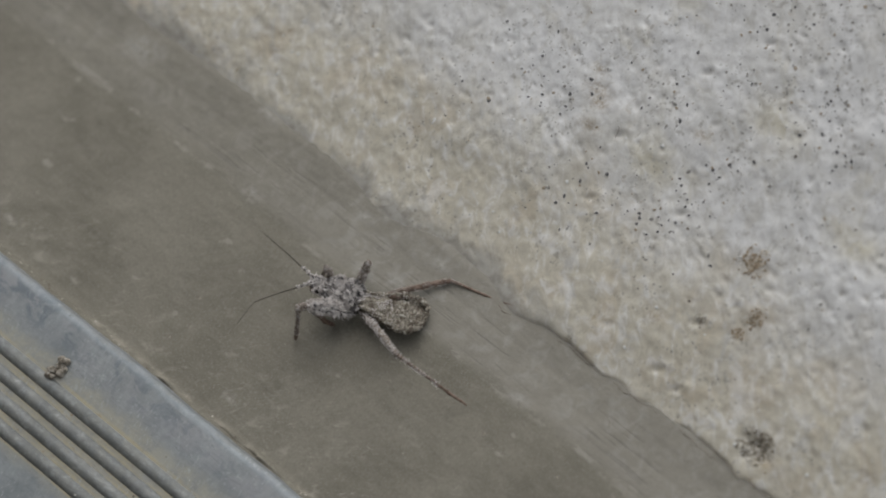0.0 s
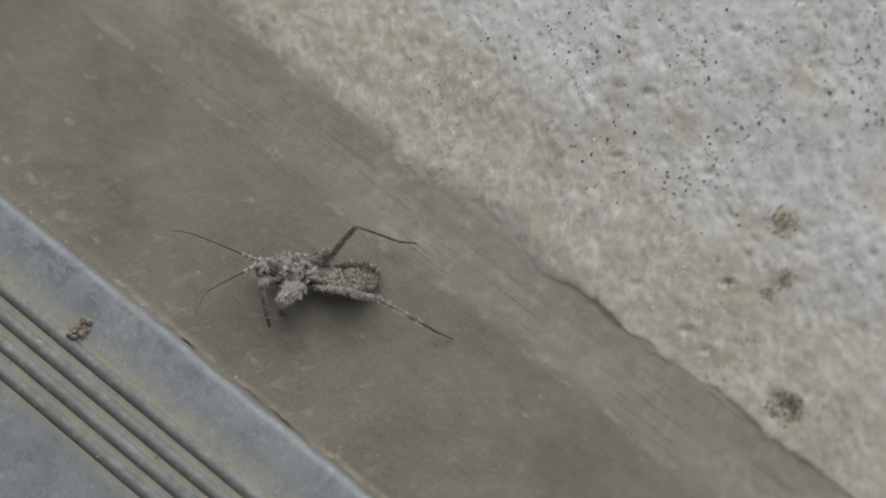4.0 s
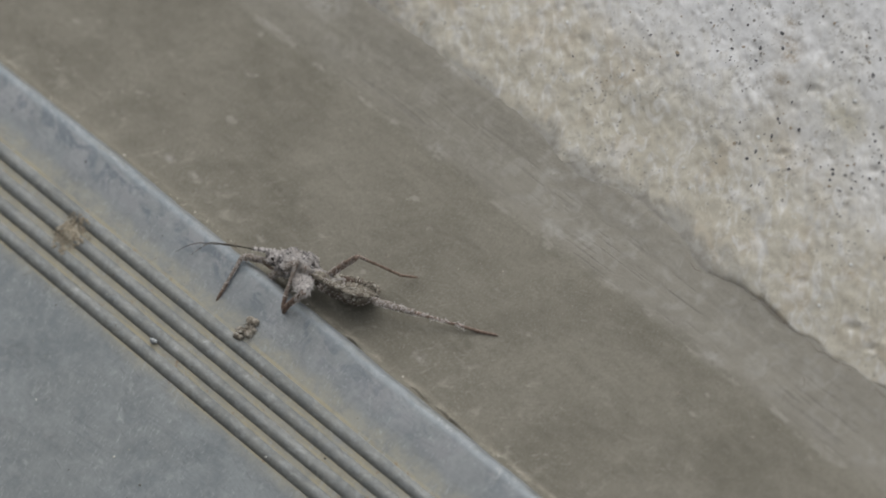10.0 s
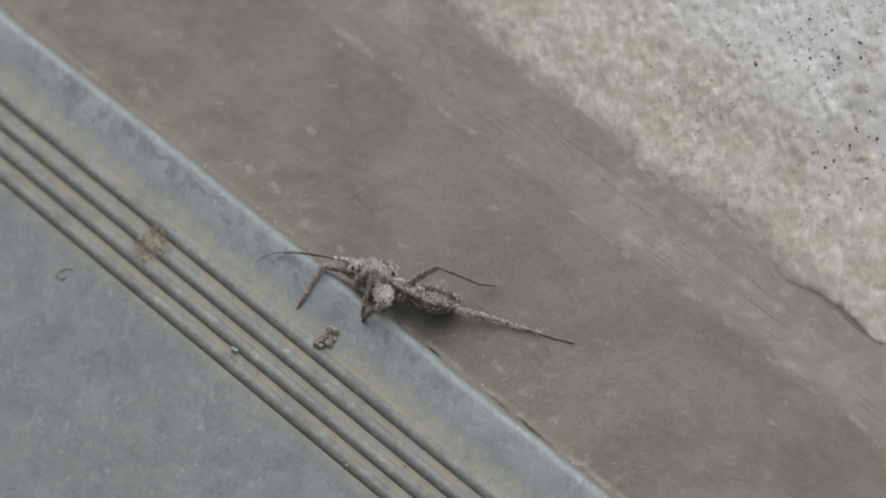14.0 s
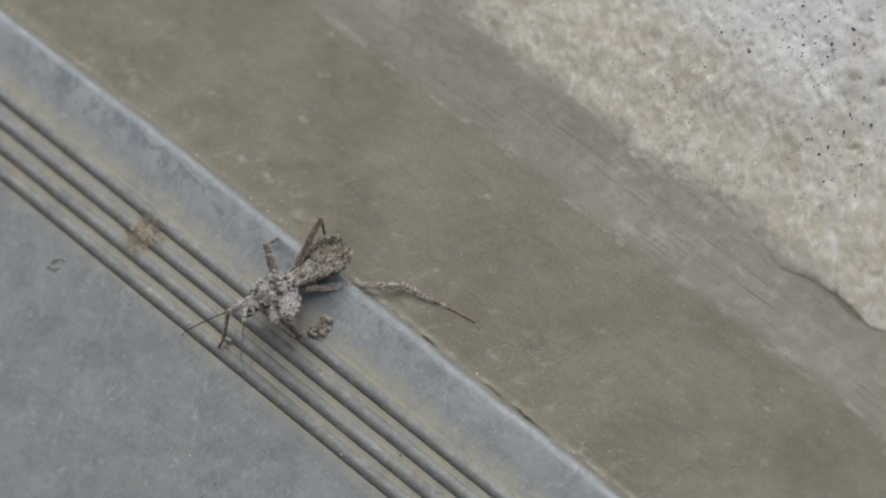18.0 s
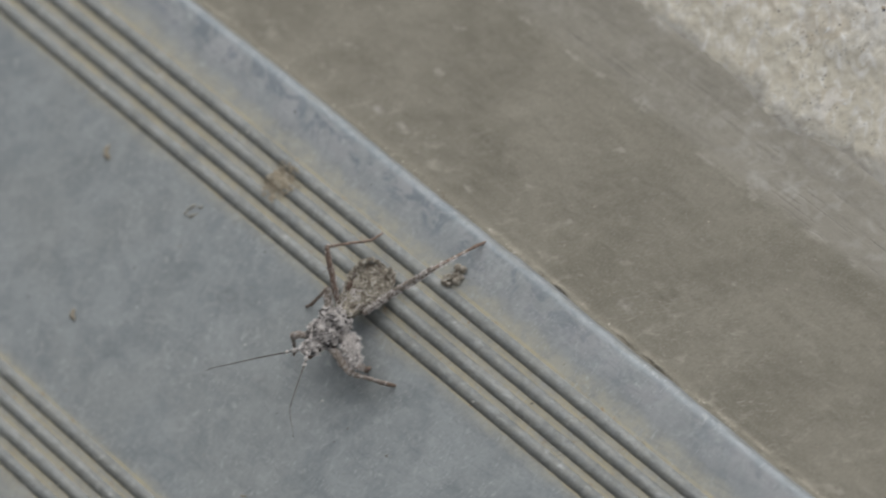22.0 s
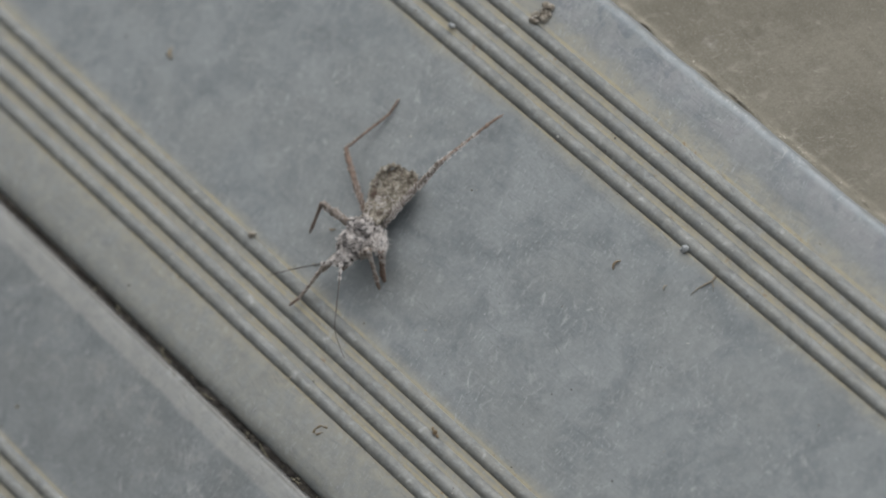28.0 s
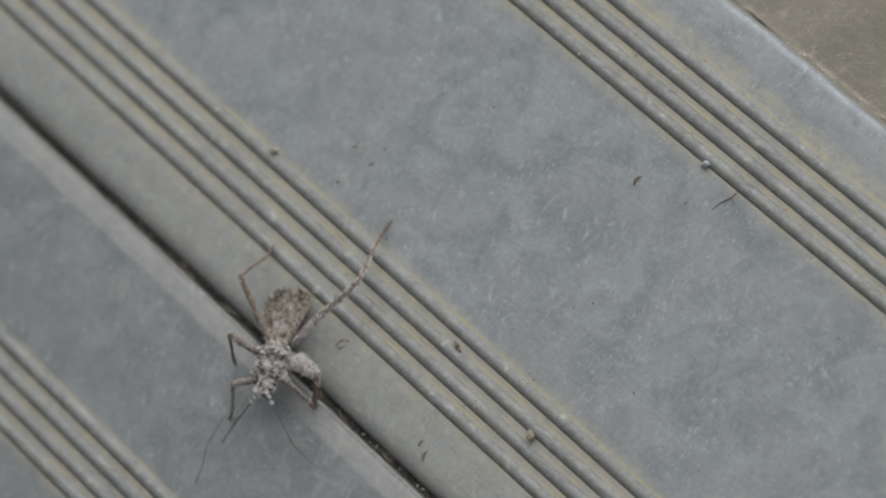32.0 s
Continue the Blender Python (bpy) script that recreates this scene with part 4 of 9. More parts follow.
def crust(me_owner, material, count, lo, hi, rng, keep=None, out=0.05):
    """Grains stuck on a part's skin, as one child of it."""
    me = me_owner.data
    polys = [p for p in me.polygons if keep is None or keep(p.center * 1000, p.normal)]
    weights = [p.area for p in polys]
    places = []
    for p in rng.choices(polys, weights, k=count):
        vs = [me.vertices[i].co for i in p.vertices]
        w = [rng.random() + 0.05 for _ in vs]
        c = sum((v * k for v, k in zip(vs, w)), Vector()) / sum(w) * 1000 + p.normal * out
        places.append((tuple(c), lo + (hi - lo) * rng.random() ** 2.2))
    return add("dust_crust", lumps(places, rng), material, me_owner, "", "stuff")


def shag(owner, material, count, lo, hi, rng, keep=None):
    """Short dusty bristles that stand off a part's skin, as one child of it."""
    me = owner.data
    polys = [p for p in me.polygons if keep is None or keep(p.center * 1000, p.normal)]
    verts, faces = [], []
    for p in rng.choices(polys, [q.area for q in polys], k=count):
        c = p.center * 1000 + Vector([rng.gauss(0, 0.08) for _ in range(3)])
        d = (p.normal + Vector([rng.gauss(0, 0.55) for _ in range(3)])).normalized()
        side = d.orthogonal().normalized() * (0.014 + 0.024 * rng.random())
        length = lo + (hi - lo) * rng.random() ** 1.8
        bend = Vector([rng.gauss(0, 0.2) for _ in range(3)]) * length
        k = len(verts)
        for along, wide in ((0.0, 1.0), (0.6, 1.1)):
            for turn in range(3):
                verts.append(c + d * (length * along) + bend * along ** 2 + wide * (Matrix.Rotation(turn * 2.094, 3, d) @ side))
        verts.append(c + d * length + bend)
        for j in range(3):
            faces += [(k + j, k + (j + 1) % 3, k + 3 + (j + 1) % 3, k + 3 + j), (k + 3 + j, k + 3 + (j + 1) % 3, k + 6)]
    out = bpy.data.meshes.new("bristles")
    out.from_pydata([tuple(v / 1000) for v in verts], [], faces)
    return add("bristles", out, material, owner, "", "stuff")


RINGS = [(0.7, 0.9, 0.55, 0.8, 3.0), (0.0, 1.02, 0.6, 0.95, 2.95), (-1.2, 1.25, 0.52, 1.25, 2.9), (-2.6, 1.72, 0.36, 1.42, 2.88), (-4.0, 2.15, 0.26, 1.4, 2.85), (-5.1, 2.3, 0.26, 1.25, 2.83), (-5.9, 2.1, 0.28, 1.0, 2.82), (-6.5, 1.65, 0.26, 0.6, 2.84), (-6.9, 1.0, 0.2, 0.2, 2.82)]
abdomen = part("abdomen", loft(RINGS, 48, 0.26), BELLY, bug, "sand-coated wedge-shaped abdomen with dark brown flanks")
crust(abdomen, SAND, 2100, 0.02, 0.09, rng, lambda c, n: n.z > 0.2 and c.y < -1.8 and noise.noise(c * 1.2) > 0.02)
crust(abdomen, FLUFF, 1100, 0.02, 0.08, rng, lambda c, n: n.z > 0.1 and c.y > -3.4 and noise.noise(c * 1.3) > 0.04)
crust(abdomen, SAND, 120, 0.09, 0.2, rng, lambda c, n: n.z > 0.1 and c.y < -3.6 and noise.noise(c * 1.3) > 0.05, 0.08)
crust(abdomen, FLUFF, 420, 0.02, 0.06, rng, lambda c, n: n.z < 0.2 and noise.noise(c * 1.6) > 0.12)
for side in (-1, 1):
    pts = [(side * w, y, z) for w, y, z in ((1.0, 0.2, 3.3), (1.28, -1.2, 3.18), (1.72, -2.5, 3.2), (2.18, -3.9, 3.22), (2.36, -5.0, 3.25), (2.18, -5.9, 3.28), (1.7, -6.55, 3.3), (0.85, -6.92, 3.28))]
    pts = [tuple(np.array(a) * (1 - k / 4) + np.array(b) * k / 4) for a, b in zip(pts, pts[1:]) for k in range(4)] + [pts[-1]]
    edging = part("abdomen_rim", tube(pts, [0.12 + 0.16 * math.sin(math.pi * k / (len(pts) - 1)) ** 0.6 for k in range(len(pts))], 10, 1.1), BELLY, bug, "notched dusty rim of the abdomen")
    crust(edging, SAND, 620, 0.02, 0.08, rng, lambda c, n: n.z > -0.25 and noise.noise(c * 1.4) > -0.15)
    crust(edging, FLUFF, 240, 0.015, 0.05, rng, lambda c, n: n.z > 0.2 and c.y > -4.5 and noise.noise(c * 1.1) > -0.1)
    crust(edging, SAND, 34, 0.1, 0.19, rng, lambda c, n: n.z > -0.2 and c.y < -2.5, 0.08)
crust(abdomen, MUCK, 110, 0.06, 0.15, rng, lambda c, n: n.z > 0.2 and c.y < -2.6 and noise.noise(c * 1.7) > 0.1, 0.03)
shag(abdomen, SAND, 520, 0.08, 0.3, rng, lambda c, n: n.z > 0.15 and noise.noise(c * 0.9) > 0.05)
bm = bmesh.new()
bmesh.ops.create_icosphere(bm, subdivisions=3, radius=1.0, matrix=Matrix.Translation((1.66, -2.9, 3.15)) @ Matrix.Rotation(radians(14), 4, "Z") @ Matrix.Diagonal((0.36, 0.66, 0.34, 1)))
for v in bm.verts:
    v.co += 0.07 * noise.noise_vector(v.co * 2.0)
lobe = part("bare_lobe", bm, LOBE, bug, "dark rust-brown lobe, almost bare of dust")
crust(lobe, SAND, 90, 0.02, 0.06, rng, lambda c, n: noise.noise(c * 2.4) > 0.0, 0.01)
BODY = (("thorax", [(0.2, 1.0, 0.7, 0.8, 3.05), (0.8, 1.65, 1.3, 1.35, 3.1), (1.5, 1.95, 1.8, 1.55, 3.15), (2.1, 1.75, 1.4, 1.4, 3.1), (2.6, 1.35, 1.0, 0.8, 3.0)], 0.58, 3, "dust-caked thorax", 0.0),
        ("pronotum", [(2.1, 1.25, 0.8, 0.7, 3.0), (2.7, 1.7, 1.4, 1.25, 3.1), (3.3, 1.8, 1.5, 1.3, 3.15), (4.0, 1.5, 1.2, 1.0, 3.1), (4.5, 1.1, 0.75, 0.6, 3.0)], 0.6, 9, "lumpy pronotum under pale dust", 4.0),
        ("head", [(4.1, 0.95, 0.65, 0.5, 3.05), (4.7, 1.12, 0.85, 0.6, 3.1), (5.2, 1.05, 0.8, 0.6, 3.15), (5.65, 0.82, 0.6, 0.5, 3.2), (5.95, 0.5, 0.4, 0.38, 3.25), (6.12, 0.28, 0.24, 0.2, 3.25)], 0.34, 5, "narrow dusty head", 8.0))
for name, rings, jag, seed, label, shift in BODY:
    lump = part(name, loft(rings, 52, jag, seed), SKIN, bug, label)
    off = Vector((shift, 0, 0))
    crust(lump, FLUFF, 2600 if name != "head" else 1300, 0.015, 0.06, rng, lambda c, n: n.z > -0.6 and noise.noise(c * 1.15 + off) > 0.02)
    crust(lump, FLUFF, 90 if name != "head" else 40, 0.06, 0.14, rng, lambda c, n: n.z > -0.3 and noise.noise(c * 1.15 + off) > 0.1, 0.08)
    shag(lump, FLUFF, 1500 if name != "head" else 800, 0.1, 0.42, rng, lambda c, n: n.z > -0.7 and noise.noise(c * 1.15 + off) > 0.06)
feelers = {}
for side, key in ((-1, "left"), (1, "right")):
    bm = bmesh.new()
    bmesh.ops.create_icosphere(bm, subdivisions=2, radius=0.27, matrix=Matrix.Translation((side * 0.92, 4.9, 3.3)))
    part("eye", bm, EYE, bug, "dull dark eye")
    feeler = part("antenna", tube([(0, 0, 0), (0, 0.7, 0.06), (0, 1.5, 0.05), (0, 2.2, 0)], [0.15, 0.14, 0.12, 0.1], 8, 0.7), SKIN, bug, "thin antenna, dusty at the root")
    crust(feeler, FLUFF, 130, 0.02, 0.08, rng)
    shag(feeler, FLUFF, 40, 0.05, 0.2, rng)
    part("pedicel", tube([(0, 2.1, 0), (0, 3.6, 0.06), (0, 5.2, 0.08), (0, 6.8, 0.05), (0, 8.0, 0)], [0.085, 0.07, 0.065, 0.06, 0.055], 6, 0.3), HAIR, feeler, "slender dark middle of the antenna")
    part("flagellum", tube([(0, 8.0, 0), (0.2 * side, 8.9, -0.3), (0.55 * side, 9.9, -0.85), (0.8 * side, 10.8, -1.5)], [0.05, 0.042, 0.034, 0.02], 6), HAIR, feeler, "hair-thin antenna tip, bent down")
    feelers[key] = feeler
part("rostrum", tube([(0, 6.0, 2.7), (0, 5.95, 2.2), (0, 5.3, 1.95), (0, 4.5, 2.05)], [0.2, 0.19, 0.16, 0.1], 8, 0.2), RUSTY, bug, "curved brown beak under the head")

femurs, tibias = {}, {}
LEGS = (("left_front", 5.0, 5.6, 0.5, 340), ("right_front", 3.9, 5.5, 0.4, 220), ("left_middle", 5.0, 5.6, 0.78, 800), ("right_middle", 5.0, 5.6, 0.46, 380), ("left_hind", 10.6, 9.2, 0.38, 460), ("right_hind", 8.2, 8.1, 0.35, 300))
for key, a, b, fat, grains in LEGS:
    n = 44
    swell = [fat * (0.5 + 0.4 * math.sin(math.pi * (0.1 + 0.75 * k / n)) ** 0.8) for k in range(n + 1)]
    fluffy = key == "left_middle"
    if fluffy:
        swell = [v * (1.0 - 0.45 * (k / n) ** 3) for k, v in enumerate(swell)]
    femur = part("femur", tube([(0, a * k / n, 0.12 * math.sin(k / n * 3.1)) for k in range(n + 1)], swell, 16, 1.0 if fluffy else 0.5), SKIN if fluffy else RUSTY if key == "right_hind" else SHANK, bug, "dust-caked thigh of a leg")
    shift = Vector((0, len(key), 0))
    coat = FLUFF if fluffy or key == "left_hind" else POWDER
    bald = a * (0.95 if key == "right_hind" else 1.2)
    patchy = lambda c: noise.noise(c * 1.3 + shift) + 0.7 * noise.noise(c * 3.4 + shift)
    crust(femur, coat, grains * 3, 0.015, 0.06, rng, lambda c, nn: c.y < bald and patchy(c) > -0.05, 0.03)
    crust(femur, coat, grains // 6, 0.05, 0.14 if "middle" in key else 0.08, rng, lambda c, nn: c.y < bald and patchy(c) > 0.05, 0.05)
    shag(femur, coat, grains * (3 if fluffy else 1), 0.06, 0.6 if fluffy else 0.2, rng, lambda c, nn: c.y < bald and patchy(c) > -0.1)
    # the shin runs down to an ankle just over the ground, and the foot lies flat beyond it
    toe, sag = {"left_hind": (2.0, 0.22), "right_hind": (2.0, 0.5)}.get(key, (1.5, 0.3))
    shin = b - toe
    slim = fat * (1.15 if "hind" in key else 1.3 if "front" in key else 1.0)
    m = 36
    girth = [slim * (0.34 + 0.1 * (1 - k / m) ** 3 + 0.08 * (k / m) ** 6) for k in range(m + 1)]
    tibia = part("tibia", tube([(0, shin * k / m, -sag * k / m) for k in range(m + 1)], girth, 10, 0.4), SHANK if "front" in key else RUSTY, bug, "slender rust-brown shin of a leg")
    half = shin * {"left_hind": 0.78, "left_middle": 0.72, "right_middle": 0.6, "right_hind": 0.25}.get(key, 0.75)
    tuft = FLUFF if key == "left_hind" else POWDER
    crust(tibia, tuft, int(grains * 1.2), 0.012, 0.05, rng, lambda c, nn: c.y < half * (0.5 + 0.6 * rng.random()) and patchy(c) + 0.25 * rng.random() > 0.08, 0.02)
    if fluffy or key == "left_hind":
        shag(tibia, tuft, grains // 2, 0.08, 0.26, rng, lambda c, nn: c.y < half and patchy(c) > 0.12)
    part("tarsus", tube([(0, shin - 0.08, -sag), (0.03, shin + 0.3 * toe, -0.74 * sag), (0.08, shin + 0.6 * toe, -0.44 * sag), (0.15, shin + 0.88 * toe, -0.13 * sag), (0.17, b, -0.08)], [slim * 0.4, slim * 0.32, slim * 0.33, slim * 0.24, slim * 0.1], 8, 0.3), RUSTY, tibia, "thin rust-brown foot, bent flat")
    femurs[key], tibias[key] = femur, tibia


# ---- what moves ----
def go(thing, rows):
    """Rows of seconds, millimetres and degrees."""
    walk(thing, [(t, pose(x / 1000, y / 1000, z / 1000, rx, ry, rz)) for t, x, y, z, rx, ry, rz in rows])


def motions():
    go(bug, [
        (0, 24.06, -20.55, -8.24, 14.6, 28.7, 27.8),
        (0.25, 23.91, -20.39, -8.14, 14.8, 31.2, 28.9),
        (0.5, 23.76, -20.22, -8.04, 15.0, 33.9, 29.9),
        (0.75, 23.01, -19.48, -7.74, 15.4, 38.6, 31.5),
        (1, 22.27, -18.74, -7.43, 16.0, 43.1, 33.3),
        (1.25, 21.84, -18.28, -7.47, 15.0, 42.7, 38.4),
        (1.5, 21.42, -17.83, -7.50, 14.1, 42.3, 43.5),
        (1.75, 20.12, -17.21, -7.15, 14.0, 41.8, 40.0),
        (2, 18.82, -16.59, -6.78, 14.1, 41.3, 36.4),
        (2.25, 18.73, -16.44, -6.82, 14.0, 39.0, 36.6),
        (2.5, 18.64, -16.31, -6.85, 13.9, 36.6, 36.8),
        (2.75, 18.54, -16.24, -6.87, 14.0, 34.2, 37.0),
        (3, 18.44, -16.16, -6.90, 13.9, 31.9, 37.3),
        (3.25, 18.35, -16.28, -6.84, 14.4, 32.8, 39.3),
        (3.5, 18.26, -16.39, -6.79, 14.9, 33.7, 41.2),
        (3.75, 18.12, -16.26, -6.74, 14.6, 34.9, 41.1),
        (4, 17.80, -15.85, -6.67, 14.2, 36.3, 40.8),
        (4.25, 17.36, -15.26, -6.58, 13.6, 38.0, 40.4),
        (4.5, 16.87, -14.56, -6.47, 12.8, 39.8, 39.9),
        (4.75, 16.37, -13.87, -6.34, 12.0, 41.6, 39.5),
        (5, 15.93, -13.27, -6.24, 11.3, 43.1, 39.0),
        (5.25, 15.61, -12.87, -6.14, 10.9, 44.6, 38.7),
        (5.5, 15.47, -12.74, -6.09, 10.7, 45.8, 38.5),
        (5.75, 14.85, -12.28, -5.89, 10.7, 47.4, 38.5),
        (6, 14.23, -11.82, -5.70, 10.5, 49.0, 38.5),
        (6.25, 13.67, -11.30, -5.54, 11.5, 47.8, 39.1),
        (6.5, 13.10, -10.79, -5.38, 12.3, 46.6, 39.9),
        (6.75, 12.26, -9.55, -5.11, 13.3, 45.5, 38.7),
        (7, 11.42, -8.31, -4.84, 14.3, 44.4, 37.4),
        (7.25, 10.52, -7.64, -4.66, 13.8, 44.5, 38.8),
        (7.5, 9.62, -6.97, -4.49, 13.3, 44.5, 40.3),
        (7.75, 8.77, -5.56, -3.95, 14.2, 50.9, 31.9),
        (8, 7.92, -4.15, -3.44, 14.3, 57.3, 22.8),
        (8.25, 7.12, -3.37, -3.07, 14.9, 59.5, 26.9),
        (8.5, 6.32, -2.60, -2.69, 16.3, 61.5, 31.4),
        (14.5, 6.32, -2.60, -2.69, 16.3, 61.5, 31.4),
        (14.75, 6.33, -1.96, -2.86, 15.9, 60.9, 33.0),
        (15, 6.35, -1.33, -3.04, 15.4, 60.3, 34.5),
        (15.25, 6.44, -0.43, -2.98, 14.2, 57.8, 33.5),
        (15.5, 6.53, 0.48, -2.93, 13.2, 55.3, 32.5),
        (15.75, 6.36, 0.56, -2.75, 13.8, 53.2, 35.0),
        (16, 5.85, 0.93, -2.53, 15.9, 48.8, 41.2),
        (16.25, 5.13, 1.50, -2.13, 18.2, 42.6, 49.1),
        (16.5, 4.29, 2.17, -1.72, 19.8, 35.2, 57.3),
        (16.75, 3.47, 2.83, -1.74, 20.0, 27.5, 64.9),
        (17, 2.74, 3.40, -1.49, 19.4, 20.8, 71.0),
        (17.25, 2.24, 3.77, -0.51, 18.3, 15.9, 75.1),
        (17.5, 2.06, 3.87, -0.56, 17.5, 13.5, 76.6),
        (17.75, 1.51, 4.12, -0.61, 16.4, 13.4, 78.4),
        (18, 0.96, 4.37, -0.64, 15.3, 13.4, 80.2),
        (18.25, -0.88, 4.26, -0.10, 11.4, 9.6, 78.8),
        (18.5, -2.71, 4.16, 0.45, 7.8, 5.5, 77.8),
        (18.75, -3.74, 5.08, 0.07, 10.4, 5.9, 77.4),
        (19, -4.77, 6.00, -0.32, 12.9, 6.1, 77.1),
        (19.25, -5.97, 6.08, -0.25, 11.1, 7.4, 79.0),
        (19.5, -7.17, 6.16, -0.39, 9.3, 8.8, 80.8),
        (19.75, -7.19, 5.95, -0.33, 9.4, 11.3, 80.3),
        (20, -7.22, 5.74, -0.27, 9.5, 13.9, 79.8),
        (20.25, -5.54, 4.50, -0.31, 10.6, 10.1, 81.9),
        (20.5, -3.84, 3.27, -0.31, 11.8, 6.3, 83.8),
        (20.75, -4.63, 3.48, -0.29, 13.4, 3.4, 91.4),
        (21, -5.42, 3.69, -0.18, 15.0, 0.5, 99.0),
        (21.25, -7.35, 4.10, 0.19, 16.5, 0.9, 103.7),
        (21.5, -9.29, 4.51, 0.32, 18.1, 1.2, 108.2),
        (21.75, -10.34, 5.19, 0.13, 15.7, 1.0, 101.9),
        (22, -11.38, 5.88, -0.07, 13.4, 0.7, 95.8),
        (22.25, -11.99, 5.47, 0.04, 14.7, -0.3, 100.7),
        (22.5, -12.61, 5.06, 0.13, 15.8, -1.1, 105.8),
        (22.75, -13.69, 2.61, -0.20, 13.2, -3.5, 121.1),
        (23, -14.77, 0.16, -0.52, 10.5, -6.3, 136.4),
        (23.25, -15.88, -0.41, -0.44, 10.9, -4.8, 124.9),
        (23.5, -17.00, -0.98, -0.38, 11.3, -3.0, 113.3),
        (23.75, -17.23, -1.64, -0.42, 11.1, -1.3, 120.2),
        (24, -17.46, -2.30, -0.46, 10.8, 0.4, 127.1),
        (24.25, -19.27, -2.47, -0.60, 9.9, 1.3, 117.4),
        (24.5, -21.09, -2.64, -0.68, 9.0, 1.8, 107.8),
        (24.75, -21.90, -2.70, -0.45, 11.8, 2.6, 114.7),
        (25, -22.73, -2.75, -0.21, 14.6, 3.2, 121.5),
        (25.5, -22.76, -2.98, -0.21, 14.4, 5.6, 124.8),
        (25.75, -22.55, -3.06, -0.21, 14.2, 6.8, 124.1),
        (26, -22.35, -3.13, -0.21, 14.2, 7.9, 123.4),
        (26.5, -22.36, -3.11, -0.21, 14.4, 6.1, 122.0),
        (26.75, -22.74, -3.04, -0.23, 14.2, 5.2, 120.5),
        (27, -23.72, -2.88, -0.27, 13.9, 4.4, 118.0),
        (27.25, -25.08, -2.66, -0.32, 13.4, 3.5, 114.6),
        (27.5, -26.66, -2.40, -0.37, 12.7, 2.6, 110.9),
        (27.75, -28.23, -2.15, -0.42, 12.1, 1.6, 107.1),
        (28, -29.60, -1.93, -0.46, 11.7, 0.7, 103.8),
        (28.25, -30.57, -1.77, -0.49, 11.2, -0.3, 101.2),
        (28.5, -30.95, -1.71, -0.50, 11.2, -1.2, 99.8),
        (28.75, -33.21, -1.33, -0.34, 13.1, -1.9, 108.9),
        (29, -35.47, -0.96, -0.19, 15.0, -3.0, 118.1),
        (29.25, -37.20, -1.10, -0.07, 15.8, -2.2, 124.5),
        (29.5, -38.94, -1.23, 0.07, 16.6, -1.4, 130.9),
        (29.75, -41.68, -2.43, 0.00, 15.6, -0.6, 125.3),
        (30, -44.42, -3.63, 0.04, 14.7, 0.1, 119.7),
        (30.25, -45.58, -3.25, -0.10, 13.0, -0.8, 119.6),
        (30.5, -46.73, -2.86, -0.23, 11.4, -1.8, 119.5),
        (30.75, -48.40, -3.60, -0.32, 10.3, -2.8, 121.6),
        (31, -50.08, -4.33, -0.41, 9.2, -3.7, 123.6),
        (31.25, -51.35, -5.34, -0.36, 9.8, -3.6, 123.3),
        (31.5, -52.64, -6.34, -0.42, 10.5, -3.5, 123.0),
        (31.75, -53.76, -7.07, -0.41, 11.7, -3.4, 124.6),
        (32, -54.88, -7.79, -0.35, 13.0, -3.2, 126.3),
    ])
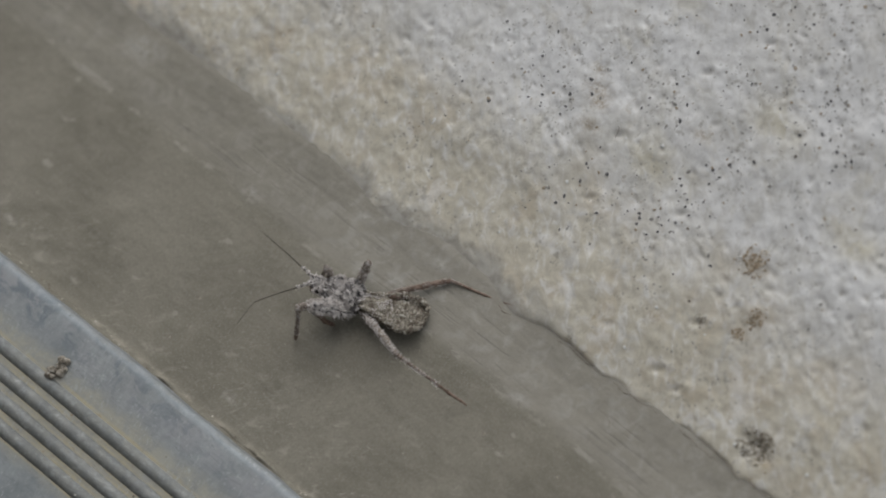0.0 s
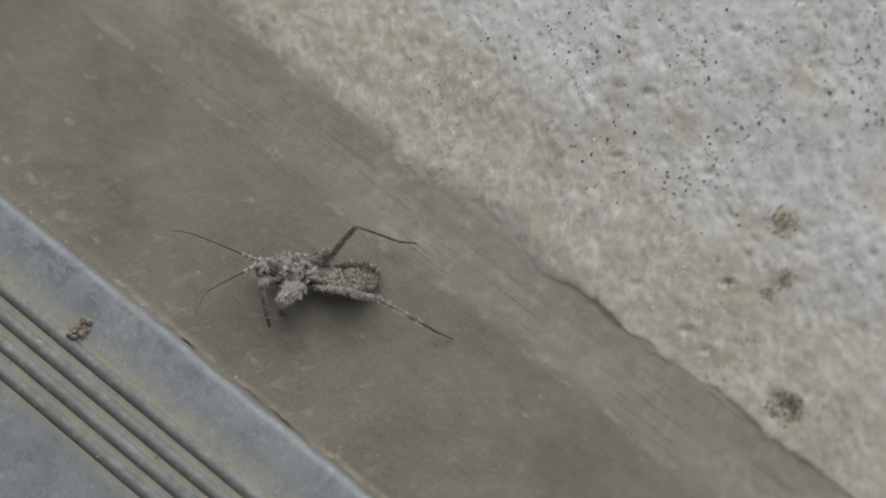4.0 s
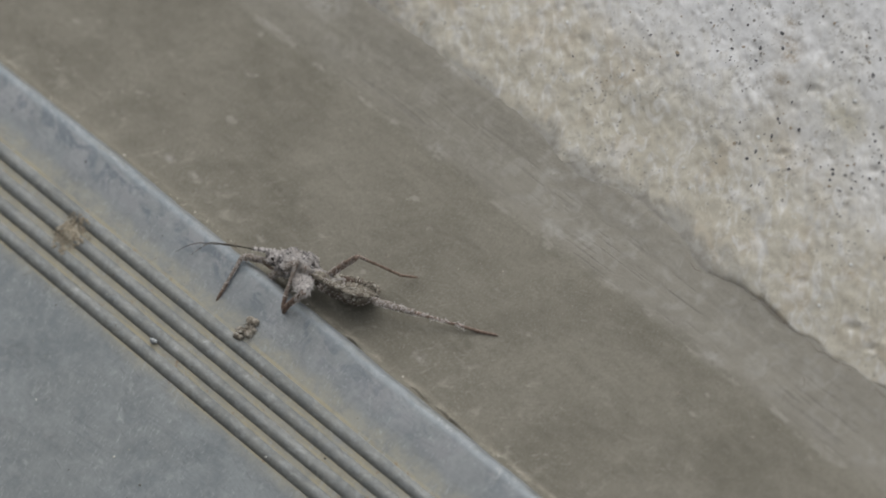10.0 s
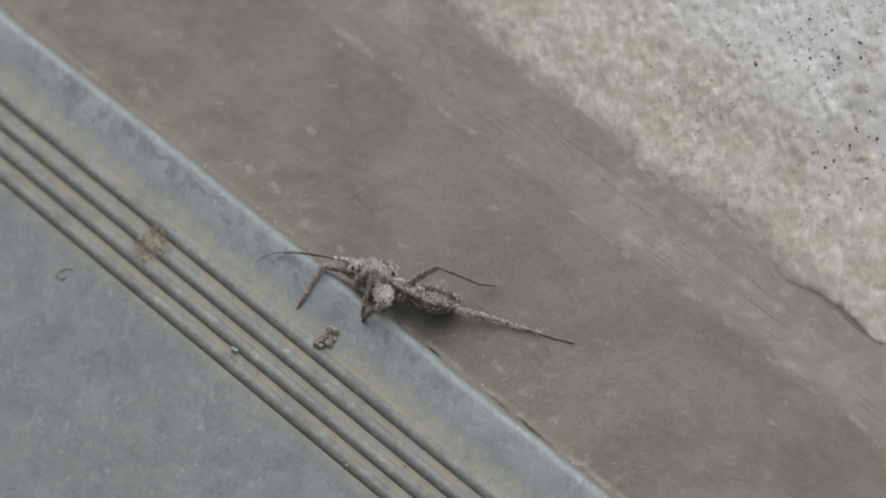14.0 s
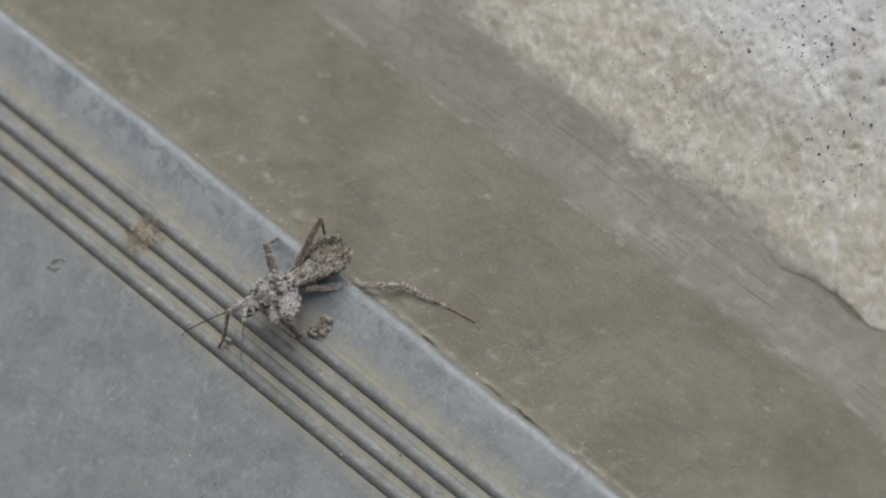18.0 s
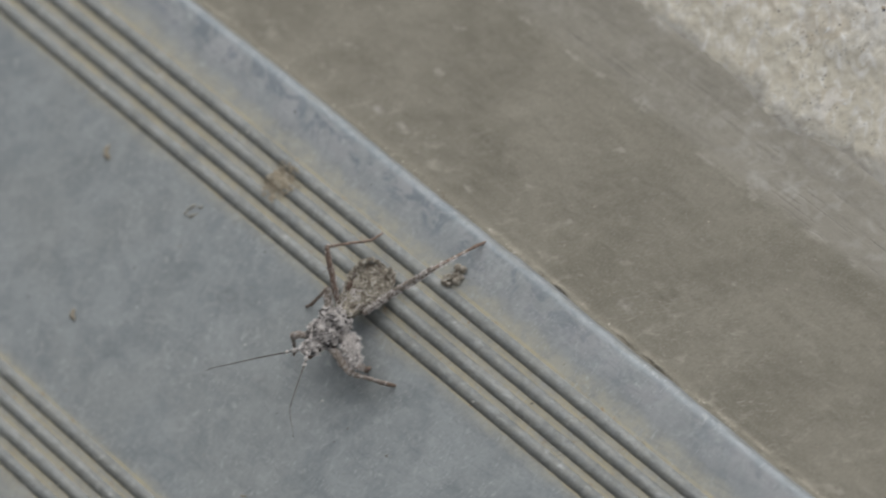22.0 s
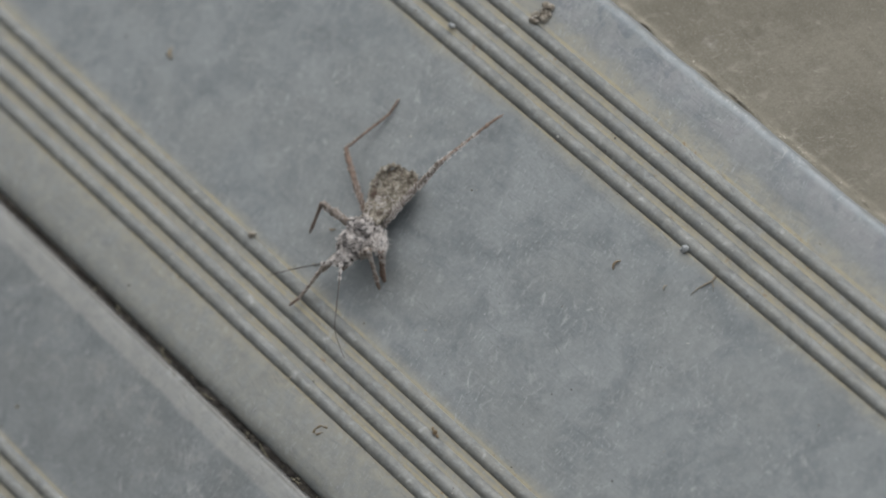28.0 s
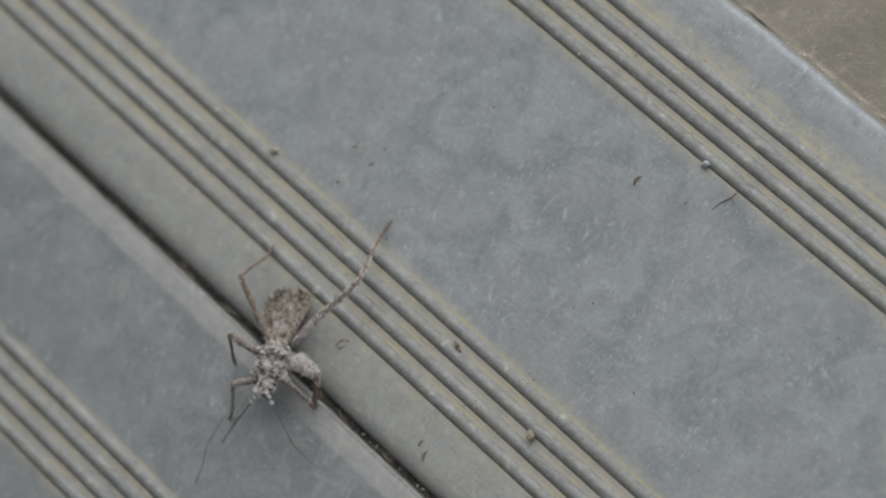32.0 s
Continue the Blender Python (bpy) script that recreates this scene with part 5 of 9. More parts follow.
    go(femurs['left_front'], [
        (0, -0.78, 3.49, 2.29, 24.7, -0.0, 64.3),
        (0.25, 0.05, 2.51, 1.74, 23.8, 7.7, 47.4),
        (0.5, -0.63, 1.36, 1.91, 13.0, 18.9, 13.7),
        (0.75, -1.74, 1.85, 2.55, -5.0, 21.6, -24.9),
        (1, -1.29, 3.28, 2.52, -17.0, 17.5, -46.8),
        (1.25, -1.30, 2.44, 3.24, -38.8, 24.4, -32.9),
        (1.5, 0.12, 1.59, 3.56, -40.2, 45.8, -2.1),
        (1.75, 0.96, 3.01, 2.32, 4.8, 63.5, 77.4),
        (2, -0.64, 3.60, 2.31, 27.1, 58.3, 113.5),
        (2.25, -0.63, 3.56, 2.28, 35.3, 58.0, 114.3),
        (2.5, -0.62, 3.54, 2.26, 40.0, 57.4, 116.0),
        (2.75, -0.61, 3.54, 2.23, 44.2, 55.3, 120.1),
        (3, -0.64, 3.58, 2.22, 46.4, 51.6, 126.2),
        (3.25, -0.65, 3.57, 2.23, 45.5, 53.2, 123.6),
        (3.5, -0.66, 3.56, 2.25, 43.2, 55.2, 120.2),
        (3.75, -0.68, 3.55, 2.27, 40.6, 56.6, 117.3),
        (4, -0.63, 3.53, 2.18, 52.7, 51.4, 125.7),
        (4.25, -0.69, 3.60, 2.24, 46.1, 49.8, 127.9),
        (4.5, -0.68, 3.47, 2.36, 17.2, 65.5, 82.9),
        (4.75, -0.67, 3.49, 2.34, 23.3, 63.9, 92.9),
        (5, -0.67, 3.52, 2.32, 28.3, 61.8, 102.3),
        (5.25, -0.66, 3.54, 2.31, 31.2, 60.4, 107.5),
        (5.5, -0.70, 3.56, 2.33, 28.2, 60.5, 107.2),
        (5.75, -0.82, 3.59, 2.37, 19.8, 60.9, 105.2),
        (6, -0.96, 3.60, 2.39, 15.4, 60.3, 109.2),
        (6.25, -1.30, 3.51, 2.45, 17.8, 58.4, 121.8),
        (6.5, -1.81, 3.20, 2.52, 14.5, 57.3, 128.5),
        (6.75, -0.91, 3.61, 2.40, 5.5, 59.7, 103.3),
        (7, -0.76, 3.68, 2.34, 25.5, 55.6, 130.2),
        (7.25, -0.92, 3.64, 2.36, 38.8, 48.5, 148.4),
        (7.5, -1.04, 3.57, 2.43, 42.4, 41.7, 159.6),
        (7.75, -0.42, 3.80, 2.12, 41.9, 51.5, 143.9),
        (8, -0.51, 3.77, 2.16, 42.4, 51.1, 144.7),
        (8.25, 0.60, 3.63, 2.10, 24.0, 62.8, 112.7),
        (8.367, 0.18, 4.33, 1.55, 44.7, 46.2, 152.7),
        (8.5, -0.23, 5.02, 1.00, 46.6, 26.0, 176.6),
        (14.5, -0.31, 4.16, 1.57, 56.0, 34.4, 168.9),
        (14.75, -1.17, 3.47, 2.64, 61.3, 31.4, 171.1),
        (15, -0.69, 3.79, 2.18, 47.7, 44.6, 159.2),
        (15.25, 0.12, 3.72, 0.41, 81.5, 28.4, 168.7),
        (15.37, -1.41, 3.45, 0.56, 95.7, -8.5, 169.6),
        (15.5, -2.93, 3.17, 0.71, 114.8, -44.3, 158.9),
        (15.75, -2.80, 3.46, 0.53, 106.4, -41.3, 160.4),
        (16, -2.72, 3.32, 0.47, 108.2, -38.7, 161.5),
        (16.07, -1.50, 2.92, 1.42, 125.2, -21.8, 171.3),
        (16.17, -0.28, 2.52, 2.36, 178.1, 2.0, -146.4),
        (16.25, 0.94, 2.12, 3.30, -159.7, -1.1, -127.7),
        (16.5, -0.01, 3.39, 3.25, -139.2, -10.8, -111.4),
        (16.75, 0.24, 3.12, 3.32, -144.9, -7.2, -116.0),
        (17, -0.19, 1.76, 4.05, -138.9, 14.9, -143.6),
        (17.25, -1.98, 3.10, 4.76, -87.9, 24.9, -148.2),
        (17.5, -2.15, 3.55, 4.73, -77.7, 23.3, -148.4),
        (17.57, -1.41, 3.40, 3.74, -88.9, 18.6, -149.0),
        (17.63, -0.67, 3.25, 2.74, -147.7, -3.0, -137.3),
        (17.7, 0.07, 3.10, 1.75, 150.5, -3.7, -112.8),
        (17.75, 0.81, 2.95, 0.75, 139.3, -0.9, -108.9),
        (18, -0.81, 3.57, 2.30, 151.9, 4.1, -101.6),
        (18.25, -0.96, 3.59, 2.37, 147.1, 2.4, -104.6),
        (18.5, -0.92, 3.58, 2.34, 142.9, 0.9, -106.7),
        (18.75, -0.86, 3.56, 2.33, 155.2, 0.7, -107.0),
        (19, -0.62, 3.49, 2.19, 152.2, 0.8, -106.8),
        (19.25, -0.60, 3.40, 2.16, 151.4, -3.1, -114.1),
        (19.5, -0.78, 3.49, 2.20, 141.7, -2.9, -113.8),
        (19.75, -1.04, 3.61, 2.43, 138.4, 5.6, -103.7),
        (20, -1.31, 3.55, 2.62, 143.5, 14.9, -92.1),
        (20.25, -1.06, 3.61, 2.45, 140.7, 5.8, -103.9),
        (20.5, -0.83, 3.49, 2.26, 146.3, -5.4, -118.9),
        (20.75, -0.76, 3.41, 2.34, 168.7, -8.8, -127.2),
        (21, -0.69, 3.31, 2.30, 166.3, -9.5, -130.2),
        (21.25, -0.62, 3.18, 2.24, 163.5, -10.7, -134.9),
        (21.5, -0.70, 3.24, 2.32, 170.6, -11.4, -137.9),
        (21.75, -0.88, 3.52, 2.37, 168.6, -8.5, -122.2),
        (22, -1.24, 3.68, 2.45, 169.9, -5.6, -106.4),
        (22.25, -0.69, 3.46, 2.34, 170.3, -6.8, -113.3),
        (22.5, -0.25, 3.14, 2.32, 174.5, -7.7, -120.5),
        (22.75, -0.96, 3.53, 2.43, -161.0, -3.6, -154.4),
        (23, -1.02, 3.33, 2.29, 158.7, -4.2, 177.8),
        (23.25, -0.90, 3.16, 2.02, 140.2, 3.1, -169.9),
        (23.5, -0.74, 3.33, 2.02, 131.7, 17.5, -155.0),
        (23.75, -0.55, 3.02, 2.27, 168.9, 22.1, -146.3),
        (24, -0.53, 2.92, 2.14, 161.2, 20.7, -152.2),
        (24.25, -0.71, 3.39, 2.12, 137.7, 23.8, -146.4),
        (24.5, -0.80, 3.56, 2.24, 131.8, 34.2, -134.7),
        (24.75, -0.66, 3.44, 2.16, 140.5, 31.4, -138.1),
        (25, -0.65, 3.35, 2.22, 153.1, 30.6, -139.6),
        (25.5, -0.68, 3.35, 2.25, 156.3, 30.1, -140.9),
        (25.75, -0.68, 3.35, 2.26, 157.3, 30.3, -140.2),
        (26, -0.69, 3.39, 2.27, 158.0, 31.8, -136.0),
        (26.5, -0.55, 3.34, 2.18, 152.6, 31.9, -135.9),
        (26.75, -0.49, 3.32, 2.14, 151.4, 32.4, -134.8),
        (27, -0.46, 3.28, 1.95, 138.5, 27.5, -142.8),
        (27.25, -0.58, 3.52, 1.95, 122.4, 30.4, -140.0),
        (27.5, -0.15, 2.93, 1.90, 151.2, 28.1, -142.7),
        (27.75, -0.26, 3.31, 1.74, 132.4, 29.7, -140.4),
        (28, -0.52, 3.56, 1.80, 116.1, 29.6, -140.5),
        (28.25, -0.67, 3.63, 1.86, 107.2, 27.1, -141.6),
        (28.5, -0.73, 3.64, 1.91, 103.4, 25.6, -142.1),
        (28.75, -0.35, 3.21, 1.40, 123.4, 17.6, -145.8),
        (29, -0.43, 3.24, 1.48, 122.6, 16.8, -146.3),
        (29.25, 0.28, 2.66, 1.75, 155.6, 24.3, -137.1),
        (29.5, 0.23, 2.94, 1.78, 152.8, 26.9, -131.2),
        (29.75, -0.02, 3.21, 1.30, 128.6, 22.3, -137.4),
        (30, 0.25, 3.45, 1.50, 135.5, 33.9, -125.5),
        (30.25, 0.30, 3.03, 1.40, 139.7, 26.8, -134.6),
        (30.5, -0.21, 3.42, 1.53, 125.0, 26.3, -135.1),
        (30.75, 0.14, 2.09, 1.97, 166.5, 18.5, -147.4),
        (31, -0.23, 2.76, 1.46, 138.6, 16.5, -151.5),
        (31.25, -0.40, 3.00, 1.60, 134.2, 16.7, -151.3),
        (31.5, -0.51, 3.16, 1.75, 132.5, 17.6, -150.4),
        (31.75, -0.57, 3.23, 1.80, 130.7, 17.8, -150.2),
        (32, -0.54, 3.25, 1.76, 128.3, 18.9, -149.3),
    ])
    go(tibias['left_front'], [
        (0, -4.87, 5.46, 4.38, -84.0, -0.0, -35.6),
        (0.25, -3.13, 5.81, 3.74, -98.6, 10.1, -35.9),
        (0.5, -1.43, 6.18, 2.97, -114.7, 19.5, -38.8),
        (0.75, 0.20, 6.44, 2.15, -120.6, 24.5, -41.6),
        (1, 1.90, 6.87, 1.13, -145.2, 28.0, -45.2),
        (1.25, -0.27, 6.41, 0.38, -133.7, 38.8, -60.2),
        (1.5, -2.05, 5.49, 1.31, -113.8, 35.2, -57.2),
        (1.75, -3.82, 4.45, 2.51, -99.3, 16.5, -51.1),
        (2, -5.49, 3.60, 3.51, -87.9, -3.9, -49.8),
        (2.25, -5.36, 4.11, 3.81, -92.9, -6.6, -49.8),
        (2.5, -5.25, 4.30, 3.99, -95.4, -7.8, -49.7),
        (2.75, -5.15, 4.23, 4.21, -96.5, -6.3, -49.8),
        (3, -5.10, 3.84, 4.47, -95.1, -2.9, -50.2),
        (3.25, -5.15, 4.00, 4.37, -93.7, -4.6, -50.0),
        (3.5, -5.22, 4.15, 4.21, -91.8, -6.9, -49.9),
        (3.75, -5.30, 4.23, 4.06, -92.8, -10.1, -49.8),
        (4, -4.90, 4.29, 4.67, -93.7, -4.8, -50.1),
        (4.25, -5.12, 3.64, 4.56, -60.4, 17.0, -45.1),
        (4.5, -5.26, 5.39, 2.97, -43.4, 8.6, -51.8),
        (4.75, -5.34, 5.03, 3.21, -46.3, 5.2, -55.3),
        (5, -5.41, 4.63, 3.44, -48.9, 2.4, -57.9),
        (5.25, -5.41, 4.40, 3.59, -51.1, 0.1, -59.8),
        (5.5, -5.52, 4.22, 3.49, -49.7, -0.9, -60.6),
        (5.75, -5.75, 3.79, 3.19, -68.1, 0.4, -59.8),
        (6, -5.89, 3.11, 3.05, -64.3, -2.3, -61.0),
        (6.25, -6.03, 2.11, 3.25, -73.3, -14.3, -65.7),
        (6.5, -6.26, 1.01, 3.20, -79.3, -26.2, -68.8),
        (6.75, -5.85, 2.87, 2.64, -54.1, -14.6, -63.4),
        (7, -5.35, 2.13, 3.55, -77.9, -27.4, -69.6),
        (7.25, -4.96, 1.56, 4.43, -96.2, 14.1, -67.5),
        (7.5, -4.43, 0.89, 4.94, -93.8, 16.9, -67.7),
        (7.75, -4.73, 2.33, 4.20, -75.9, 22.8, -67.1),
        (8, -4.78, 2.27, 4.27, -84.8, 8.4, -69.7),
        (8.25, -4.31, 3.54, 3.03, -93.7, 6.1, -69.7),
        (8.5, -2.03, 1.69, 4.27, -103.9, 4.3, -69.4),
        (14.5, -3.15, 1.86, 4.99, -92.9, -1.5, -68.6),
        (14.75, -3.80, 1.45, 6.38, -88.7, -9.1, -68.5),
        (15, -4.32, 1.57, 4.81, -89.9, -9.8, -68.5),
        (15.25, -2.33, 3.46, 4.76, -107.6, 2.2, -70.3),
        (15.5, 0.78, 3.99, 3.96, -138.5, 2.3, -70.4),
        (15.75, 0.66, 3.73, 4.13, -138.6, 2.5, -70.6),
        (16, 0.59, 3.86, 4.18, -141.3, 3.7, -72.0),
        (16.25, -2.79, 4.97, 1.57, -134.6, 9.8, -78.8),
        (16.5, -3.76, 4.20, 0.03, -116.2, 21.1, -87.1),
        (16.75, -3.59, 4.59, 0.47, -113.4, 27.6, -90.4),
        (17, -1.75, 5.30, 0.88, -131.8, 15.9, -82.4),
        (17.25, -0.10, 4.06, 0.22, -147.4, 22.0, -89.9),
        (17.5, 0.06, 3.65, 0.25, -153.1, 24.0, -93.7),
        (17.75, -2.76, 4.23, 4.01, -101.2, -1.9, -74.1),
        (18, -5.17, 4.29, 4.65, -82.4, -16.1, -73.6),
        (18.25, -5.05, 4.54, 5.08, -92.7, -13.5, -73.5),
        (18.5, -4.76, 4.68, 5.36, -79.4, -19.0, -73.9),
        (18.75, -5.21, 4.87, 4.43, -98.4, 1.4, -73.5),
        (19, -4.86, 4.74, 4.52, -92.7, 5.4, -73.9),
        (19.25, -4.55, 5.32, 4.54, -52.8, 5.6, -73.8),
        (19.5, -4.30, 5.22, 5.30, -55.4, -0.3, -78.1),
        (19.75, -4.74, 4.18, 5.74, -79.8, -10.2, -82.2),
        (20, -5.35, 2.94, 5.49, -73.1, -1.7, -80.1),
        (20.25, -4.89, 4.22, 5.60, -61.6, -4.4, -81.3),
        (20.5, -4.34, 5.73, 5.03, -56.3, -2.5, -80.1),
        (20.75, -4.58, 6.49, 3.30, -98.7, 23.4, -74.4),
        (21, -4.27, 6.60, 3.46, -95.0, 21.0, -74.0),
        (21.25, -3.84, 6.75, 3.63, -104.7, 5.6, -71.3),
        (21.5, -3.89, 7.01, 3.12, -115.5, -9.6, -65.8),
        (21.75, -4.95, 6.25, 3.34, -123.0, -11.3, -64.8),
        (22, -5.94, 5.15, 3.32, -130.3, -13.5, -63.1),
        (22.25, -5.18, 5.50, 3.18, -135.3, -16.4, -60.3),
        (22.5, -4.50, 5.73, 2.79, -141.2, -19.1, -57.2),
        (22.63, -3.80, 6.74, 1.80, -128.6, 11.2, -86.4),
        (22.75, -3.10, 7.75, 0.80, -133.0, 43.7, -116.9),
        (23, -0.71, 7.98, 4.11, -97.5, 24.0, -105.8),
        (23.25, -1.75, 6.91, 5.22, -101.1, 8.1, -103.1),
        (23.5, -3.16, 5.87, 5.58, -99.5, 0.5, -101.7),
        (23.75, -3.58, 6.90, 3.16, -116.5, 37.6, -114.2),
        (24, -3.24, 6.84, 3.64, -103.6, 39.1, -114.9),
        (24.25, -3.89, 5.72, 5.20, -109.5, 11.1, -105.8),
        (24.5, -4.64, 4.41, 5.33, -115.1, -3.3, -99.9),
        (24.75, -4.47, 5.21, 4.87, -113.8, -7.9, -97.8),
        (25, -4.42, 6.00, 4.17, -111.7, -13.0, -95.6),
        (25.5, -4.35, 6.27, 3.99, -106.5, -12.2, -95.9),
        (25.75, -4.38, 6.27, 3.92, -105.1, -11.9, -96.0),
        (26, -4.62, 6.04, 3.87, -101.8, -9.4, -96.6),
        (26.5, -4.52, 5.68, 4.13, -104.8, -8.0, -96.9),
        (26.75, -4.51, 5.50, 4.17, -108.7, -11.0, -96.0),
        (27, -3.94, 5.34, 4.89, -113.1, -9.6, -96.5),
        (27.25, -3.94, 4.19, 5.59, -95.5, 30.5, -106.7),
        (27.5, -3.71, 5.73, 4.02, -83.9, 34.1, -106.7),
        (27.75, -3.82, 4.73, 4.95, -92.0, 26.5, -107.0),
        (28, -3.63, 3.84, 5.70, -100.1, 18.7, -106.1),
        (28.25, -3.29, 3.43, 6.11, -106.3, 11.3, -104.3),
        (28.5, -3.10, 3.26, 6.29, -109.3, 8.1, -103.3),
        (28.75, -2.94, 4.77, 5.38, -81.9, 23.9, -104.9),
        (29, -2.94, 4.81, 5.51, -79.1, 10.0, -107.3),
        (29.25, -3.45, 5.41, 3.64, -106.1, 35.0, -108.6),
        (29.5, -3.80, 5.10, 3.81, -101.2, 31.1, -107.4),
        (29.75, -3.23, 4.50, 4.91, -111.2, 9.3, -100.7),
        (30, -3.79, 3.93, 4.41, -115.6, -15.4, -90.1),
        (30.13, -3.62, 4.30, 4.35, -87.8, 5.0, -94.4),
        (30.25, -3.44, 4.67, 4.28, -58.8, 25.0, -88.2),
        (30.5, -3.53, 4.17, 5.20, -66.2, 23.2, -89.2),
        (30.75, -2.79, 5.98, 3.08, -73.5, 51.5, -76.3),
        (31, -2.84, 5.60, 4.63, -77.1, 40.5, -80.5),
        (31.25, -2.97, 5.56, 5.03, -68.8, 27.5, -85.3),
        (31.5, -3.15, 5.55, 5.26, -67.5, 17.9, -89.5),
        (31.75, -3.19, 5.48, 5.42, -106.1, 17.2, -89.5),
        (32, -3.22, 5.27, 5.47, -106.1, 10.6, -87.5),
    ])
    go(femurs['right_front'], [
        (0, 1.05, 3.66, 1.86, 74.4, -0.0, 18.6),
        (0.25, 1.13, 3.64, 2.18, 49.1, -13.1, 25.6),
        (0.5, 1.11, 2.68, 1.86, 25.5, 1.5, 6.6),
        (0.75, 0.33, 4.67, 2.50, 5.3, -7.0, 36.8),
        (1, 1.00, 3.91, 2.38, -8.6, -8.1, 0.4),
        (1.25, 0.44, 4.69, 2.73, 17.7, -10.4, 29.2),
        (1.5, 0.58, 4.78, 2.69, 15.2, -7.9, 20.9),
        (1.75, 0.54, 4.68, 2.87, 25.7, -8.8, 23.2),
        (2, 0.85, 3.96, 2.64, 49.0, -13.0, 28.7),
        (2.25, 0.91, 3.90, 2.55, 51.3, -11.8, 27.7),
        (2.5, 0.96, 3.84, 2.47, 54.2, -10.0, 26.4),
        (2.75, 1.00, 3.79, 2.39, 56.7, -8.6, 25.4),
        (3, 1.02, 3.77, 2.34, 60.0, -6.5, 24.0),
        (3.25, 1.14, 3.69, 2.09, 62.9, -12.7, 27.5),
        (3.5, 1.25, 3.70, 1.93, 66.9, -18.8, 30.5),
        (3.75, 0.92, 3.80, 2.50, 67.2, -30.7, 36.0),
        (4, 0.21, 3.81, 3.17, 62.1, -38.0, 40.2),
        (4.25, 0.16, 3.97, 3.09, 52.8, -37.6, 39.9),
        (4.5, 0.35, 4.42, 3.04, 40.3, -25.4, 26.3),
        (4.75, 1.11, 3.92, 2.00, 98.6, -19.9, 24.1),
        (5, 0.84, 4.51, 3.22, 48.4, 3.8, 17.1),
        (5.25, 0.74, 4.49, 3.16, 46.0, 0.1, 20.6),
        (5.5, 0.75, 4.24, 2.98, 48.9, -4.1, 24.4),
        (5.75, 0.92, 3.90, 2.60, 57.9, -8.1, 27.4),
        (6, 0.96, 3.79, 2.51, 81.3, -19.7, 31.8),
        (6.25, 1.05, 3.88, 2.04, 96.1, -13.7, 31.7),
        (6.5, 0.91, 3.51, 1.67, 74.7, 17.2, 29.2),
        (6.75, 1.00, 3.80, 2.40, 76.7, 4.3, 32.6),
        (7, 0.60, 4.34, 2.63, 19.0, 0.1, 36.3),
        (7.25, 0.30, 4.51, 2.87, 25.1, -2.8, 43.6),
        (7.5, 0.26, 4.42, 2.92, 28.4, -4.8, 47.5),
        (7.75, 0.00, 4.18, 2.67, 14.6, -12.1, 66.0),
        (8, 0.26, 3.93, 2.58, 13.7, -14.6, 76.3),
        (8.25, 0.05, 4.35, 2.38, -0.8, -12.8, 60.4),
        (8.5, 0.55, 4.81, 2.40, 0.1, -13.1, 23.9),
        (14.5, 0.55, 4.81, 2.40, 0.1, -13.1, 23.9),
        (14.75, 1.32, 3.21, 2.36, 3.2, -13.2, 27.7),
        (14.87, 1.41, 3.05, 3.56, -32.3, -11.2, 35.6),
        (15, 1.50, 2.90, 4.76, -67.0, -5.1, 40.8),
        (15.13, 1.90, 2.54, 3.31, -26.3, -6.9, 39.1),
        (15.25, 2.29, 2.17, 1.87, 14.4, -7.1, 36.7),
        (15.5, 1.74, 1.99, 4.01, -40.0, -8.7, 29.5),
        (15.75, 2.25, 2.62, 2.59, -6.3, -1.3, 46.8),
        (16, 0.63, 4.11, 2.39, -1.4, -1.1, 50.1),
        (16.25, 0.60, 4.18, 2.40, 0.4, -1.1, 46.6),
        (16.5, 0.71, 4.14, 2.46, 8.2, -0.6, 40.3),
        (16.75, 0.42, 4.69, 2.11, -15.5, -1.1, 33.3),
        (17, 0.98, 3.42, 2.26, 20.0, 0.4, -3.2),
        (17.25, 0.86, 3.26, 2.36, 3.8, 2.8, -14.4),
        (17.5, 1.01, 3.15, 2.32, 7.3, 1.3, 0.9),
        (17.75, 0.79, 4.14, 2.44, 5.9, -2.3, 31.6),
        (18, 1.00, 3.67, 2.37, 14.3, 3.0, 2.6),
        (18.25, 0.95, 3.89, 2.43, 16.9, -4.0, 27.0),
        (18.5, 1.08, 2.63, 1.99, 19.3, 3.3, 4.9),
        (18.75, 0.96, 3.90, 2.51, 45.7, -5.0, 17.8),
        (19, 0.87, 3.33, 1.54, 62.7, 11.6, 5.9),
        (19.25, 1.00, 4.44, 3.29, 54.9, 6.7, 9.0),
        (19.5, 1.16, 4.89, 2.47, 3.7, 15.7, -7.2),
        (19.75, 0.98, 4.89, 2.53, 7.0, 14.8, 2.7),
        (19.8, 0.81, 5.12, 2.43, 13.7, 16.0, -4.2),
        (19.87, 0.63, 5.34, 2.32, 50.7, 38.3, -42.2),
        (19.93, 0.46, 5.56, 2.22, 77.7, 75.7, -73.9),
        (20, 0.29, 5.79, 2.12, 79.4, 82.3, -80.9),
        (20.07, 0.55, 5.14, 2.24, 74.1, 63.2, -65.9),
        (20.17, 0.81, 4.50, 2.36, 58.7, 36.9, -48.4),
        (20.25, 1.08, 3.85, 2.48, 45.6, 21.4, -34.7),
        (20.5, 0.81, 3.41, 2.31, 11.7, 15.1, -22.7),
        (20.75, 0.21, 3.28, 2.23, 10.8, 20.9, -52.7),
        (21, 0.59, 3.77, 2.41, -1.7, 23.5, -86.2),
        (21.25, 0.05, 4.00, 2.18, 14.0, 24.4, -95.7),
